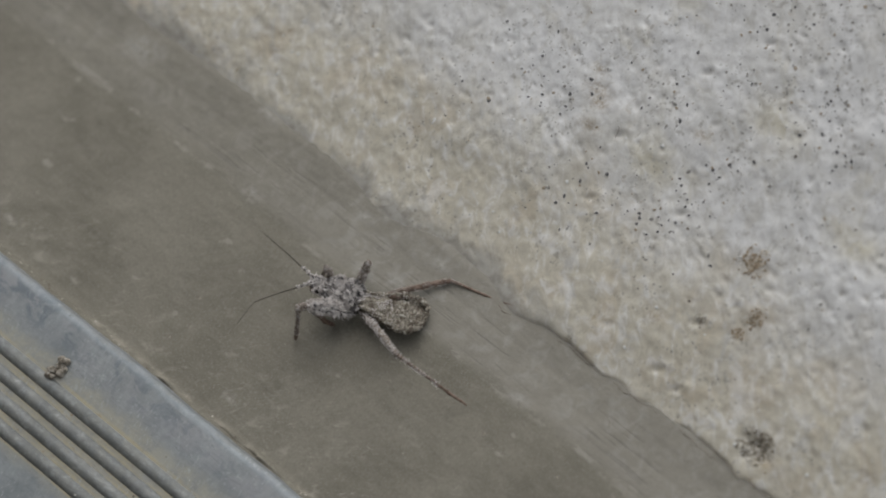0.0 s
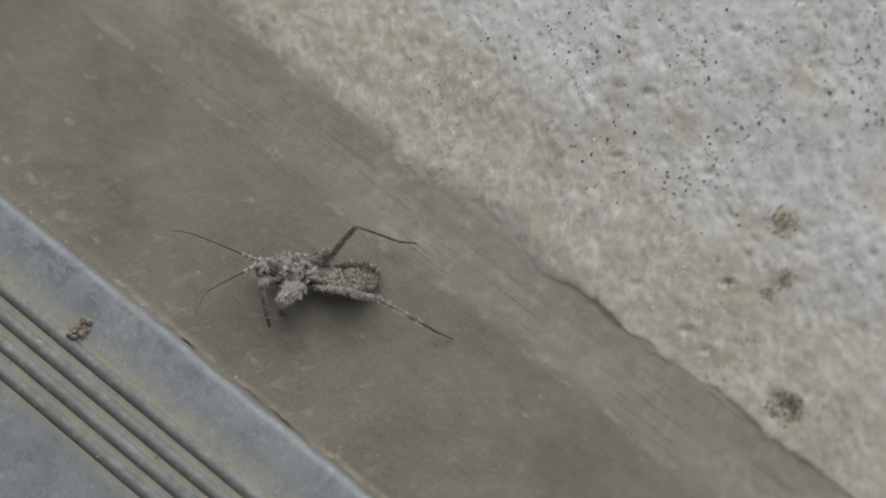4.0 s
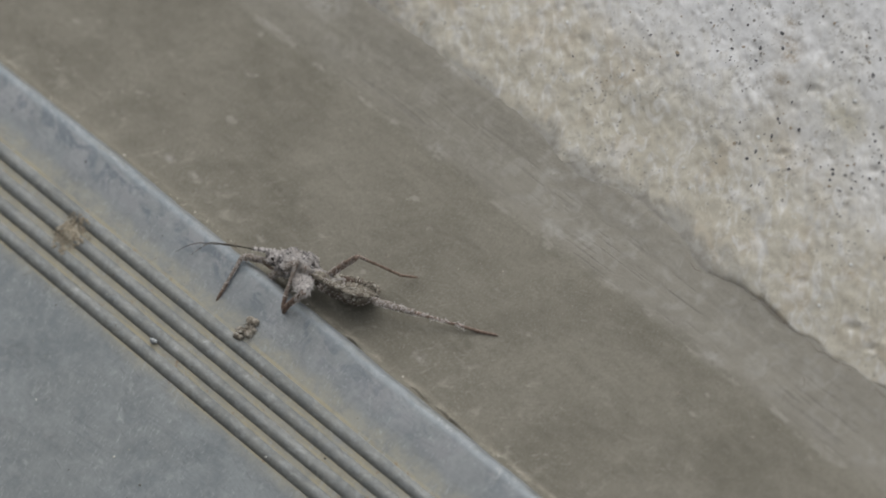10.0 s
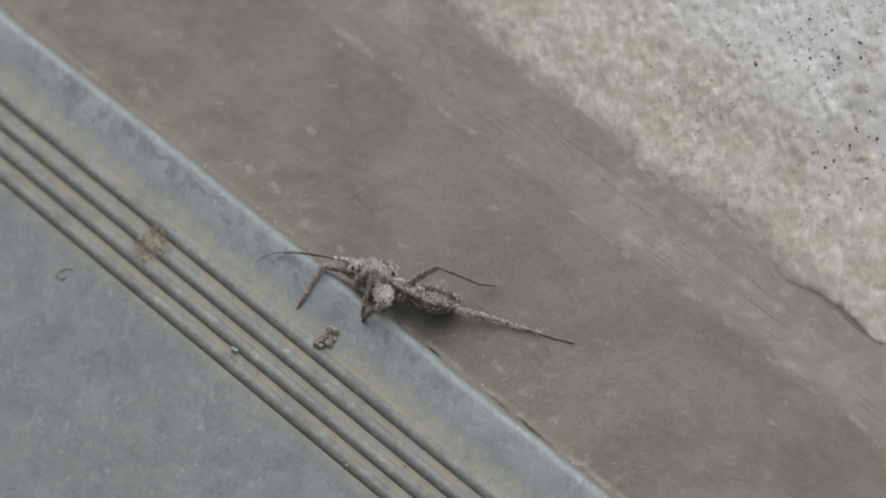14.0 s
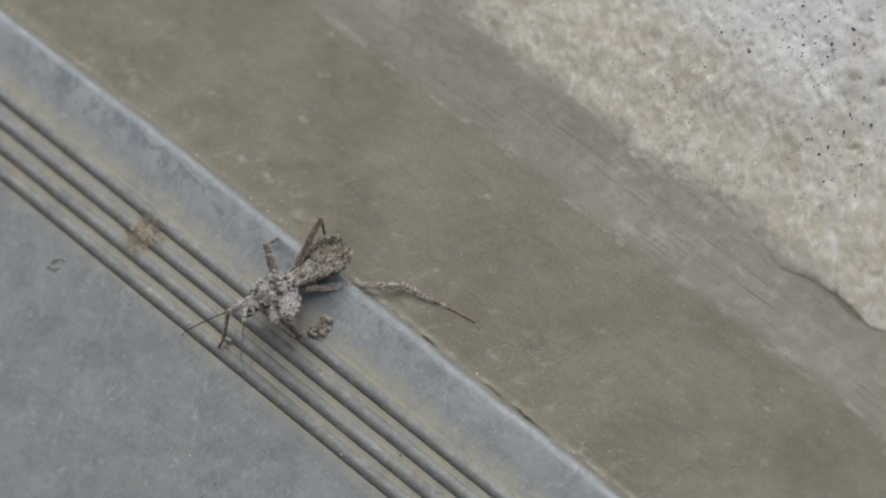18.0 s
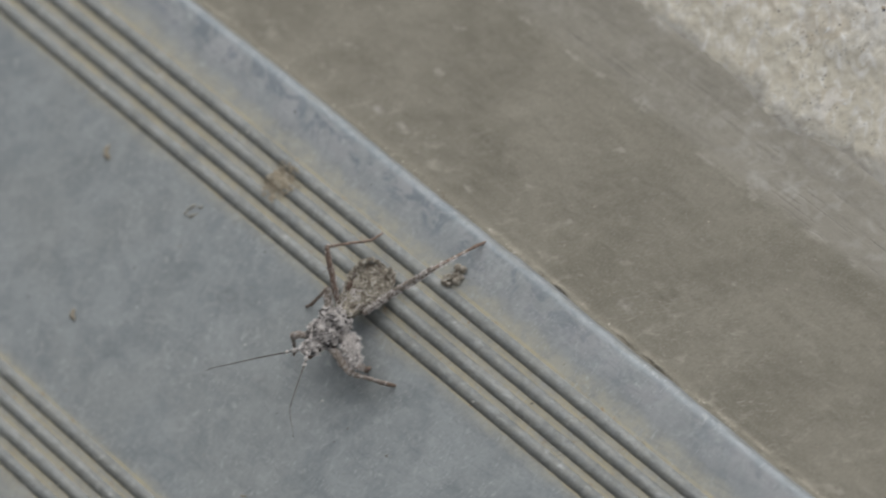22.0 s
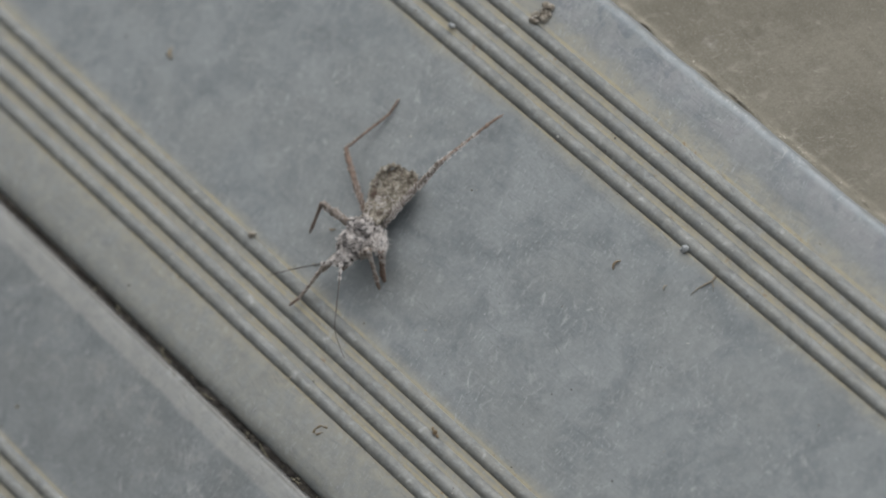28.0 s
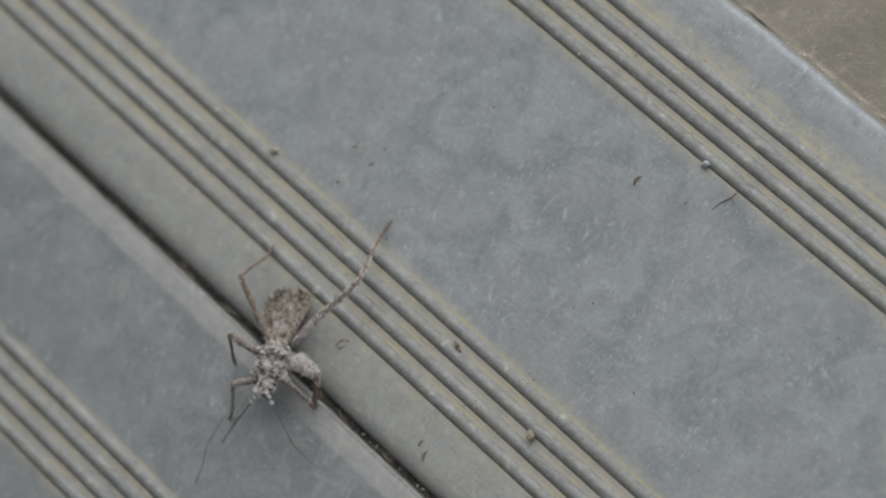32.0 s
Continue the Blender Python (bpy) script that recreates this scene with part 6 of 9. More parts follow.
        (21.5, 1.07, 3.81, 2.40, -3.1, 23.7, -87.2),
        (21.75, 0.07, 3.42, 2.00, 23.2, 19.1, -60.0),
        (22, 0.52, 3.19, 1.65, 44.0, 2.8, -35.4),
        (22.25, 0.91, 2.61, 1.87, 24.7, -14.4, -10.7),
        (22.37, 1.05, 3.40, 1.96, -7.8, -14.2, -12.2),
        (22.5, 1.19, 4.19, 2.06, -40.2, -14.8, -13.5),
        (22.75, 2.02, 4.22, 2.42, 1.5, -34.0, -68.6),
        (23, 1.59, 3.64, 2.59, 19.7, -26.2, -113.8),
        (23.25, 1.73, 4.33, 2.81, 33.4, -41.6, -78.1),
        (23.5, 1.35, 4.62, 2.12, -25.8, -45.8, -4.2),
        (23.75, 1.24, 4.19, 2.32, -16.0, -49.5, -18.5),
        (23.87, 0.80, 3.86, 2.01, 27.2, -46.2, -66.2),
        (24, 0.36, 3.53, 1.70, 52.2, -25.4, -96.2),
        (24.25, 0.86, 3.69, 1.87, 77.9, -14.2, -101.7),
        (24.5, 0.99, 3.77, 2.39, 44.1, -62.6, -69.3),
        (24.75, 0.84, 3.68, 2.30, 46.0, -51.0, -90.3),
        (25, 0.73, 3.71, 2.24, 42.5, -42.6, -102.7),
        (25.5, 0.73, 3.76, 2.23, 42.0, -37.3, -110.4),
        (25.75, 0.79, 3.76, 2.27, 43.3, -38.2, -109.1),
        (26, 0.82, 3.74, 2.28, 45.4, -40.7, -105.8),
        (26.5, 0.78, 3.73, 2.27, 41.4, -43.0, -102.6),
        (26.75, 0.75, 3.72, 2.25, 43.5, -41.5, -104.8),
        (27, 0.74, 3.71, 2.16, 53.6, -36.2, -110.7),
        (27.25, 0.74, 3.72, 2.04, 64.5, -26.9, -117.3),
        (27.5, 0.87, 3.70, 1.83, 84.2, -15.3, -120.8),
        (27.63, 0.87, 3.76, 2.09, 53.6, -23.6, -117.4),
        (27.75, 0.88, 3.82, 2.36, 20.7, -29.0, -109.4),
        (27.87, 0.94, 3.81, 2.38, -1.4, -35.5, -66.0),
        (28, 1.00, 3.80, 2.40, -22.6, -27.4, -23.4),
        (28.25, 1.02, 3.83, 2.39, -26.7, -25.5, -18.8),
        (28.5, 1.03, 3.84, 2.38, -28.4, -24.7, -17.1),
        (28.75, 0.72, 3.49, 2.32, 12.9, -28.5, -48.2),
        (29, 0.57, 3.48, 2.07, 33.6, -21.1, -67.2),
        (29.25, 0.34, 3.61, 1.94, 34.6, -11.7, -81.6),
        (29.5, 0.58, 3.77, 2.30, 14.0, -8.9, -87.8),
        (29.75, 0.95, 3.79, 2.40, 2.1, -10.8, -74.1),
        (30, 0.91, 3.69, 2.45, -20.6, -4.6, -37.1),
        (30.25, 0.36, 2.97, 2.39, 0.3, -4.7, -37.5),
        (30.5, 0.63, 3.12, 2.33, 5.4, -5.1, -29.1),
        (30.75, 0.54, 3.18, 1.81, 37.2, -1.6, -38.0),
        (31, 0.82, 3.42, 2.03, 41.8, -6.6, -31.9),
        (31.25, 0.60, 3.37, 1.52, 56.3, 2.0, -39.4),
        (31.5, 0.90, 3.71, 2.39, 4.3, 7.5, -48.9),
        (31.75, 0.65, 3.60, 2.32, 12.0, 8.9, -58.2),
        (32, 0.47, 3.61, 2.27, 13.4, 10.9, -67.4),
    ])
    go(tibias['right_front'], [
        (0, 0.71, 4.65, 5.61, -54.4, -0.0, -62.0),
        (0.25, -0.57, 5.66, 5.05, -51.0, -1.3, -63.0),
        (0.5, 0.76, 6.18, 3.54, -57.6, 24.3, -44.5),
        (0.75, -2.02, 7.76, 2.86, -45.6, 1.7, -62.6),
        (0.8667, -0.48, 7.76, 2.33, -55.9, 23.0, -45.0),
        (1, 1.06, 7.77, 1.81, -59.8, 46.3, -27.5),
        (1.25, -1.56, 7.82, 3.90, -54.7, 9.2, -53.5),
        (1.5, -0.89, 8.24, 3.70, -41.5, 32.5, -31.6),
        (1.75, -1.08, 7.81, 4.54, -49.3, 17.4, -47.9),
        (2, -0.96, 5.89, 5.51, -47.1, -9.7, -71.6),
        (2.25, -0.77, 5.77, 5.53, -47.5, -8.5, -70.5),
        (2.5, -0.54, 5.64, 5.59, -48.8, -7.4, -69.5),
        (2.75, -0.35, 5.52, 5.61, -49.2, -6.3, -68.5),
        (3, -0.12, 5.40, 5.69, -50.5, -5.3, -67.7),
        (3.25, -0.36, 4.91, 5.47, -45.9, -3.4, -65.9),
        (3.5, -0.53, 4.43, 5.32, -43.1, -2.1, -64.6),
        (3.75, -1.45, 3.95, 5.59, -39.1, -3.8, -66.6),
        (4, -2.59, 3.83, 5.88, -35.0, -7.9, -72.0),
        (4.25, -2.80, 4.56, 5.55, -31.1, -16.4, -85.3),
        (4.5, -1.93, 6.60, 5.32, -30.5, -31.4, -112.3),
        (4.633, -0.89, 4.72, 5.47, -56.8, -5.2, -84.1),
        (4.75, 0.15, 2.85, 5.62, -70.4, 28.4, -67.5),
        (5, 0.26, 7.05, 6.13, -93.5, -5.3, -72.3),
        (5.25, -0.21, 7.02, 5.97, -87.9, -7.5, -72.3),
        (5.5, -0.49, 6.49, 5.91, -84.6, -7.3, -72.3),
        (5.75, -0.45, 5.53, 5.87, -82.5, -7.8, -72.3),
        (6, -0.45, 3.61, 6.14, -52.7, 19.2, -61.3),
        (6.25, 0.49, 3.04, 5.81, -57.4, 27.1, -55.3),
        (6.5, 1.37, 4.95, 5.27, -77.2, 32.1, -52.9),
        (6.75, 0.76, 4.71, 6.19, -83.5, 18.6, -55.4),
        (7, -1.58, 7.32, 3.90, -67.9, 31.2, -51.9),
        (7.25, -2.20, 7.00, 4.52, -78.1, 37.7, -49.5),
        (7.5, -2.38, 6.62, 4.77, -87.4, 27.2, -51.1),
        (7.75, -3.53, 5.53, 3.63, -94.2, 14.7, -50.9),
        (8, -3.47, 4.60, 3.47, -62.5, -14.5, -56.8),
        (8.25, -3.34, 6.28, 2.33, -68.5, -14.0, -56.6),
        (8.5, -1.02, 8.37, 2.41, -100.3, 22.0, -53.1),
        (14.5, -1.02, 8.37, 2.41, -100.3, 22.0, -53.1),
        (14.75, -0.53, 6.63, 2.58, -126.4, 13.5, -49.2),
        (15, 0.74, 4.26, 1.18, -168.6, 17.9, -56.4),
        (15.25, -0.06, 5.13, 2.83, -145.5, 11.1, -39.9),
        (15.5, 0.60, 4.78, 1.53, -162.6, 21.8, -62.6),
        (15.75, -0.57, 5.28, 2.16, -144.7, 12.9, -43.9),
        (16, -2.36, 6.62, 2.29, -155.7, -18.1, 6.1),
        (16.25, -2.23, 6.86, 2.43, -163.9, -21.2, 15.0),
        (16.5, -1.79, 7.09, 3.02, -161.6, -20.3, 11.8),
        (16.75, -1.62, 7.84, 1.06, 177.7, -20.9, 16.9),
        (16.83, -0.69, 7.59, 1.91, -152.3, -17.1, -0.9),
        (16.93, 0.25, 7.33, 2.75, -107.6, 5.8, -19.9),
        (17, 1.19, 7.07, 3.60, -83.9, 23.0, -21.7),
        (17.25, 1.84, 7.03, 2.62, -78.3, 19.3, -22.3),
        (17.5, 0.96, 7.02, 2.81, -69.5, 7.9, -25.7),
        (17.75, -1.26, 7.44, 2.84, -58.7, -16.5, -37.5),
        (18, 0.89, 7.45, 3.33, -59.6, 5.5, -24.4),
        (18.25, -0.81, 7.18, 3.56, -57.1, -26.0, -43.7),
        (18.5, 0.84, 6.30, 3.28, -60.2, -10.3, -33.7),
        (18.75, -0.11, 6.42, 5.30, -73.0, -22.5, -39.2),
        (19, 1.38, 5.18, 4.94, -66.9, -19.0, -37.8),
        (19.25, 1.02, 6.71, 6.46, -85.0, -32.6, -41.6),
        (19.37, 1.37, 7.73, 4.59, -71.8, 1.4, -34.5),
        (19.5, 1.71, 8.74, 2.71, -51.6, 32.1, -17.5),
        (19.75, 0.92, 8.76, 2.99, -52.8, 25.1, -23.7),
        (20, 1.59, 2.15, 2.63, -28.7, 13.9, -37.4),
        (20.25, 3.47, 5.52, 5.08, -64.9, 4.1, -46.7),
        (20.5, 2.48, 6.85, 3.08, -71.6, 32.0, -35.1),
        (20.75, 3.42, 5.39, 2.92, -68.4, 33.1, -34.7),
        (21, 4.48, 4.07, 2.31, -52.9, 18.4, -43.8),
        (21.25, 3.77, 3.23, 3.04, -64.2, 5.4, -51.9),
        (21.5, 4.96, 4.08, 2.21, -57.5, 13.0, -47.6),
        (21.75, 3.43, 4.78, 3.45, -64.6, 5.6, -51.7),
        (22, 2.25, 5.40, 4.36, -73.8, -2.3, -54.7),
        (22.25, 1.17, 6.17, 3.45, -63.4, -25.8, -64.1),
        (22.37, 1.84, 6.55, 1.54, -60.7, 8.8, -46.0),
        (22.5, 2.51, 6.93, -0.38, -44.0, 40.1, -20.3),
        (22.75, 5.63, 5.69, 2.51, -59.0, 18.6, -39.6),
        (23, 5.19, 2.69, 3.78, -60.0, -11.1, -56.8),
        (23.25, 4.62, 6.40, 4.41, -80.0, -32.4, -65.1),
        (23.37, 3.72, 7.22, 2.67, -66.9, 2.7, -54.5),
        (23.5, 2.82, 8.04, 0.93, -44.0, 33.1, -32.9),
        (23.75, 3.20, 7.49, 1.62, -42.0, 22.9, -45.3),
        (24, 2.88, 4.59, 4.48, -63.6, 9.2, -56.1),
        (24.25, 1.85, 4.44, 5.57, -77.2, 5.2, -57.5),
        (24.5, 2.76, 7.02, 3.64, -50.4, 7.8, -56.2),
        (24.75, 3.56, 5.84, 4.07, -59.5, 5.0, -58.2),
        (25, 3.93, 4.82, 4.18, -67.6, -0.6, -61.0),
        (25.5, 4.00, 4.24, 4.31, -63.0, 1.7, -59.9),
        (25.75, 4.02, 4.39, 4.37, -61.3, 2.8, -59.4),
        (26, 3.95, 4.74, 4.39, -60.3, 1.7, -60.0),
        (26.5, 4.01, 4.81, 4.16, -60.7, 2.4, -59.5),
        (26.75, 3.94, 4.72, 4.26, -63.8, 3.2, -59.1),
        (27, 3.56, 4.63, 4.70, -70.8, 1.8, -59.7),
        (27.25, 2.97, 4.37, 5.17, -78.3, -0.9, -60.5),
        (27.5, 1.73, 4.37, 5.57, -80.7, -9.6, -62.1),
        (27.63, 3.14, 3.80, 4.57, -73.0, 19.0, -55.4),
        (27.75, 4.54, 3.24, 3.56, -57.9, 45.9, -41.0),
        (28, 3.06, 6.83, 1.07, -30.7, 41.4, -47.5),
        (28.25, 2.85, 6.88, 0.80, -35.2, 41.3, -47.8),
        (28.5, 2.77, 6.90, 0.69, -34.8, 42.2, -46.0),
        (28.75, 3.27, 6.33, 3.08, -60.5, 18.6, -70.3),
        (29, 3.26, 5.46, 4.09, -72.1, -2.2, -79.5),
        (29.25, 3.45, 4.52, 4.11, -77.4, -5.3, -80.3),
        (29.5, 4.35, 4.06, 3.23, -67.3, -10.5, -82.0),
        (29.75, 4.69, 4.88, 2.54, -82.8, -42.6, -91.4),
        (29.87, 3.95, 5.71, 1.81, -86.5, 1.3, -87.2),
        (30, 3.20, 6.54, 1.08, -87.5, 45.3, -84.7),
        (30.25, 2.73, 6.06, 2.42, -90.9, 33.0, -84.9),
        (30.5, 2.49, 6.53, 2.69, -107.2, 32.9, -84.9),
        (30.75, 2.40, 5.67, 4.17, -102.6, 12.9, -79.2),
        (31, 2.10, 6.05, 4.61, -69.7, -5.4, -80.4),
        (31.25, 2.07, 4.97, 4.76, -69.4, -6.7, -80.9),
        (31.5, 3.85, 6.24, 2.68, -63.1, 26.2, -66.5),
        (31.75, 3.96, 5.50, 3.12, -63.4, 22.0, -68.8),
        (32, 4.04, 4.90, 3.15, -64.0, 16.8, -71.5),
    ])
    go(femurs['left_middle'], [
        (0, -1.27, 1.07, 2.28, 26.3, -0.0, 40.8),
        (0.25, -1.13, 0.99, 2.19, 27.7, -6.4, 53.2),
        (0.5, -1.17, 1.03, 2.25, 18.1, -8.5, 58.3),
        (0.75, -1.05, 1.01, 2.20, 21.3, -11.0, 65.4),
        (1, -0.67, 0.79, 2.06, 18.9, -9.3, 60.7),
        (1.25, -1.53, 1.09, 2.38, 19.1, -18.4, 87.2),
        (1.5, -1.35, 1.11, 2.31, 7.3, -16.5, 78.8),
        (1.75, -1.19, 1.09, 2.26, 18.8, -16.9, 80.8),
        (2, -1.00, 0.99, 2.20, 18.5, -12.3, 66.8),
        (2.25, -1.08, 1.05, 2.21, 23.3, -14.0, 71.3),
        (2.5, -1.15, 1.06, 2.24, 21.7, -13.5, 70.1),
        (2.75, -1.22, 1.09, 2.26, 27.6, -14.9, 73.3),
        (3, -1.17, 1.05, 2.24, 21.6, -11.2, 64.9),
        (3.25, -1.25, 1.09, 2.28, 25.7, -15.1, 74.0),
        (3.5, -1.22, 1.08, 2.27, 18.7, -14.0, 71.2),
        (3.75, -1.24, 1.09, 2.28, 16.6, -14.7, 73.6),
        (4, -1.22, 1.09, 2.28, 15.9, -15.5, 76.4),
        (4.25, -1.16, 1.09, 2.25, 19.2, -16.8, 80.7),
        (4.5, -1.13, 1.13, 2.23, 24.9, -20.7, 90.8),
        (4.75, -1.26, 1.10, 2.29, 9.0, -19.4, 86.3),
        (5, -1.35, 1.10, 2.30, 5.1, -20.0, 91.5),
        (5.25, -1.34, 1.09, 2.30, 4.6, -20.4, 95.9),
        (5.5, -1.29, 1.10, 2.30, 4.3, -20.4, 96.1),
        (5.75, -1.08, 1.15, 2.26, 10.5, -20.6, 98.2),
        (6, -1.29, 1.10, 2.30, -2.9, -20.2, 91.2),
        (6.25, -1.18, 1.11, 2.29, 4.7, -20.2, 94.6),
        (6.5, -1.19, 1.11, 2.29, 4.4, -20.1, 93.2),
        (6.75, -0.89, 1.12, 2.12, 24.3, -18.2, 85.2),
        (7, -1.08, 1.10, 2.25, 14.1, -18.2, 85.3),
        (7.25, -0.88, 1.23, 2.04, 33.5, -21.6, 93.3),
        (7.5, -0.83, 1.06, 2.20, 12.8, -16.8, 81.5),
        (7.75, -0.85, 1.17, 2.17, 16.8, -19.8, 93.3),
        (8, -1.17, 1.14, 2.28, 10.2, -21.7, 102.1),
        (8.25, -1.24, 1.13, 2.29, 11.2, -22.7, 107.6),
        (8.5, -1.42, 1.04, 2.32, 7.0, -23.6, 113.6),
        (14.5, -1.59, 0.94, 2.33, 6.4, -23.9, 117.0),
        (14.75, -1.64, 0.91, 2.35, 8.0, -23.7, 115.3),
        (15, -1.71, 0.91, 2.36, 7.7, -23.3, 111.9),
        (15.25, -1.64, 0.94, 2.36, 10.1, -23.2, 111.3),
        (15.5, -1.66, 0.95, 2.35, 8.6, -23.0, 109.7),
        (15.75, -1.50, 1.03, 2.34, 12.1, -22.3, 105.6),
        (16, -1.29, 1.10, 2.30, 16.7, -20.4, 97.5),
        (16.25, -0.96, 1.11, 2.18, 20.7, -16.5, 85.4),
        (16.5, -0.60, 1.09, 1.89, 31.4, -14.4, 80.9),
        (16.75, -1.54, 1.16, 2.35, 12.0, -11.6, 73.7),
        (17, -1.49, 1.17, 2.36, 16.7, -9.6, 65.8),
        (17.25, -0.94, 0.94, 2.18, 16.7, -8.8, 63.1),
        (17.5, -1.08, 0.99, 2.20, 21.1, -7.8, 60.2),
        (17.75, -1.16, 1.04, 2.23, 26.7, -8.1, 60.8),
        (18, -1.26, 1.08, 2.28, 30.2, -8.5, 61.7),
        (18.25, -1.14, 1.05, 2.17, 38.3, -10.4, 64.5),
        (18.5, -1.65, 1.25, 2.41, 16.0, -9.8, 63.3),
        (18.75, -1.26, 1.09, 2.28, 29.8, -10.7, 65.4),
        (19, -1.10, 1.04, 2.16, 35.3, -11.0, 66.0),
        (19.25, -1.22, 1.06, 2.22, 41.0, -4.8, 57.9),
        (19.5, -1.42, 1.20, 2.40, 31.7, 0.4, 50.9),
        (19.75, -1.52, 1.22, 2.42, 25.3, -4.1, 59.1),
        (20, -1.92, 1.34, 2.44, 12.3, -6.9, 67.4),
        (20.25, -1.77, 1.27, 2.44, 16.1, -7.2, 68.5),
        (20.5, -2.27, 1.60, 2.43, 6.7, -5.9, 62.3),
        (20.75, -2.01, 1.51, 2.52, 15.4, -5.2, 58.8),
        (21, -1.82, 1.53, 2.49, 16.0, -2.8, 50.0),
        (21.25, -1.17, 0.98, 2.22, 23.0, -1.3, 45.8),
        (21.5, -1.99, 1.95, 2.42, 6.0, 0.4, 39.3),
        (21.75, -1.92, 1.68, 2.54, 15.6, -1.0, 46.6),
        (22, -2.09, 1.63, 2.57, 15.7, -3.4, 55.2),
        (22.25, -1.50, 1.26, 2.40, 22.0, -1.6, 49.8),
        (22.5, -1.16, 0.95, 2.22, 22.2, 0.7, 44.3),
        (22.75, -0.88, 0.89, 1.79, 48.0, -7.0, 55.2),
        (23, -1.28, 1.08, 2.28, 32.9, 4.6, 41.7),
        (23.25, -1.18, 1.03, 2.17, 43.2, -5.3, 54.2),
        (23.5, -1.20, 1.08, 2.22, 39.5, -14.4, 64.7),
        (23.75, -1.25, 1.10, 2.26, 40.3, -19.4, 70.9),
        (24, -1.07, 1.01, 2.21, 21.4, -14.8, 62.9),
        (24.25, -1.13, 1.07, 2.12, 47.2, -15.6, 64.1),
        (24.5, -1.00, 0.93, 1.92, 47.8, -5.3, 54.6),
        (24.75, -1.09, 0.95, 2.09, 39.0, -3.3, 52.4),
        (25, -1.78, 1.54, 2.44, 12.5, -1.0, 47.8),
        (25.5, -1.76, 1.55, 2.41, 10.1, -0.6, 45.3),
        (25.75, -1.64, 1.42, 2.40, 11.5, -0.8, 46.4),
        (26, -1.65, 1.44, 2.37, 8.7, -0.7, 45.9),
        (26.5, -1.46, 1.23, 2.34, 11.9, -1.4, 49.9),
        (26.75, -1.26, 1.07, 2.28, 18.2, -1.8, 51.3),
        (27, -1.03, 0.89, 2.12, 28.6, -1.9, 51.7),
        (27.25, -0.99, 0.75, 1.96, 35.7, 3.2, 43.6),
        (27.5, -0.77, 1.12, 1.39, 64.3, -17.2, 60.6),
        (27.75, -0.87, 0.71, 2.00, 27.1, -3.1, 46.7),
        (28, -0.71, 0.73, 1.83, 34.1, -7.0, 53.4),
        (28.25, -0.66, 0.82, 1.57, 47.0, -9.5, 56.3),
        (28.5, -0.68, 0.89, 1.47, 53.2, -10.6, 57.2),
        (28.75, -0.85, 1.12, 1.76, 55.2, -21.3, 65.3),
        (29, -0.94, 0.97, 2.19, 17.5, -20.5, 64.1),
        (29.25, -1.07, 0.98, 2.18, 25.9, -17.0, 54.8),
        (29.5, -1.28, 1.08, 2.29, 23.8, -12.8, 45.3),
        (29.75, -0.64, 0.82, 1.63, 45.6, -16.6, 51.0),
        (30, -1.72, 1.59, 2.43, 11.6, -10.1, 38.9),
        (30.25, -1.01, 0.95, 2.14, 28.0, -15.4, 53.8),
        (30.5, -1.10, 1.05, 2.21, 24.3, -21.9, 67.7),
        (30.75, -1.09, 1.06, 2.18, 33.2, -21.4, 66.8),
        (31, -1.50, 1.21, 2.39, 23.0, -16.0, 56.1),
        (31.25, -1.37, 1.13, 2.34, 31.0, -17.1, 58.4),
        (31.5, -1.41, 1.14, 2.37, 32.6, -17.5, 59.0),
        (31.75, -1.44, 1.14, 2.39, 33.0, -19.4, 62.2),
        (32, -1.75, 1.34, 2.47, 19.6, -16.5, 56.0),
    ])
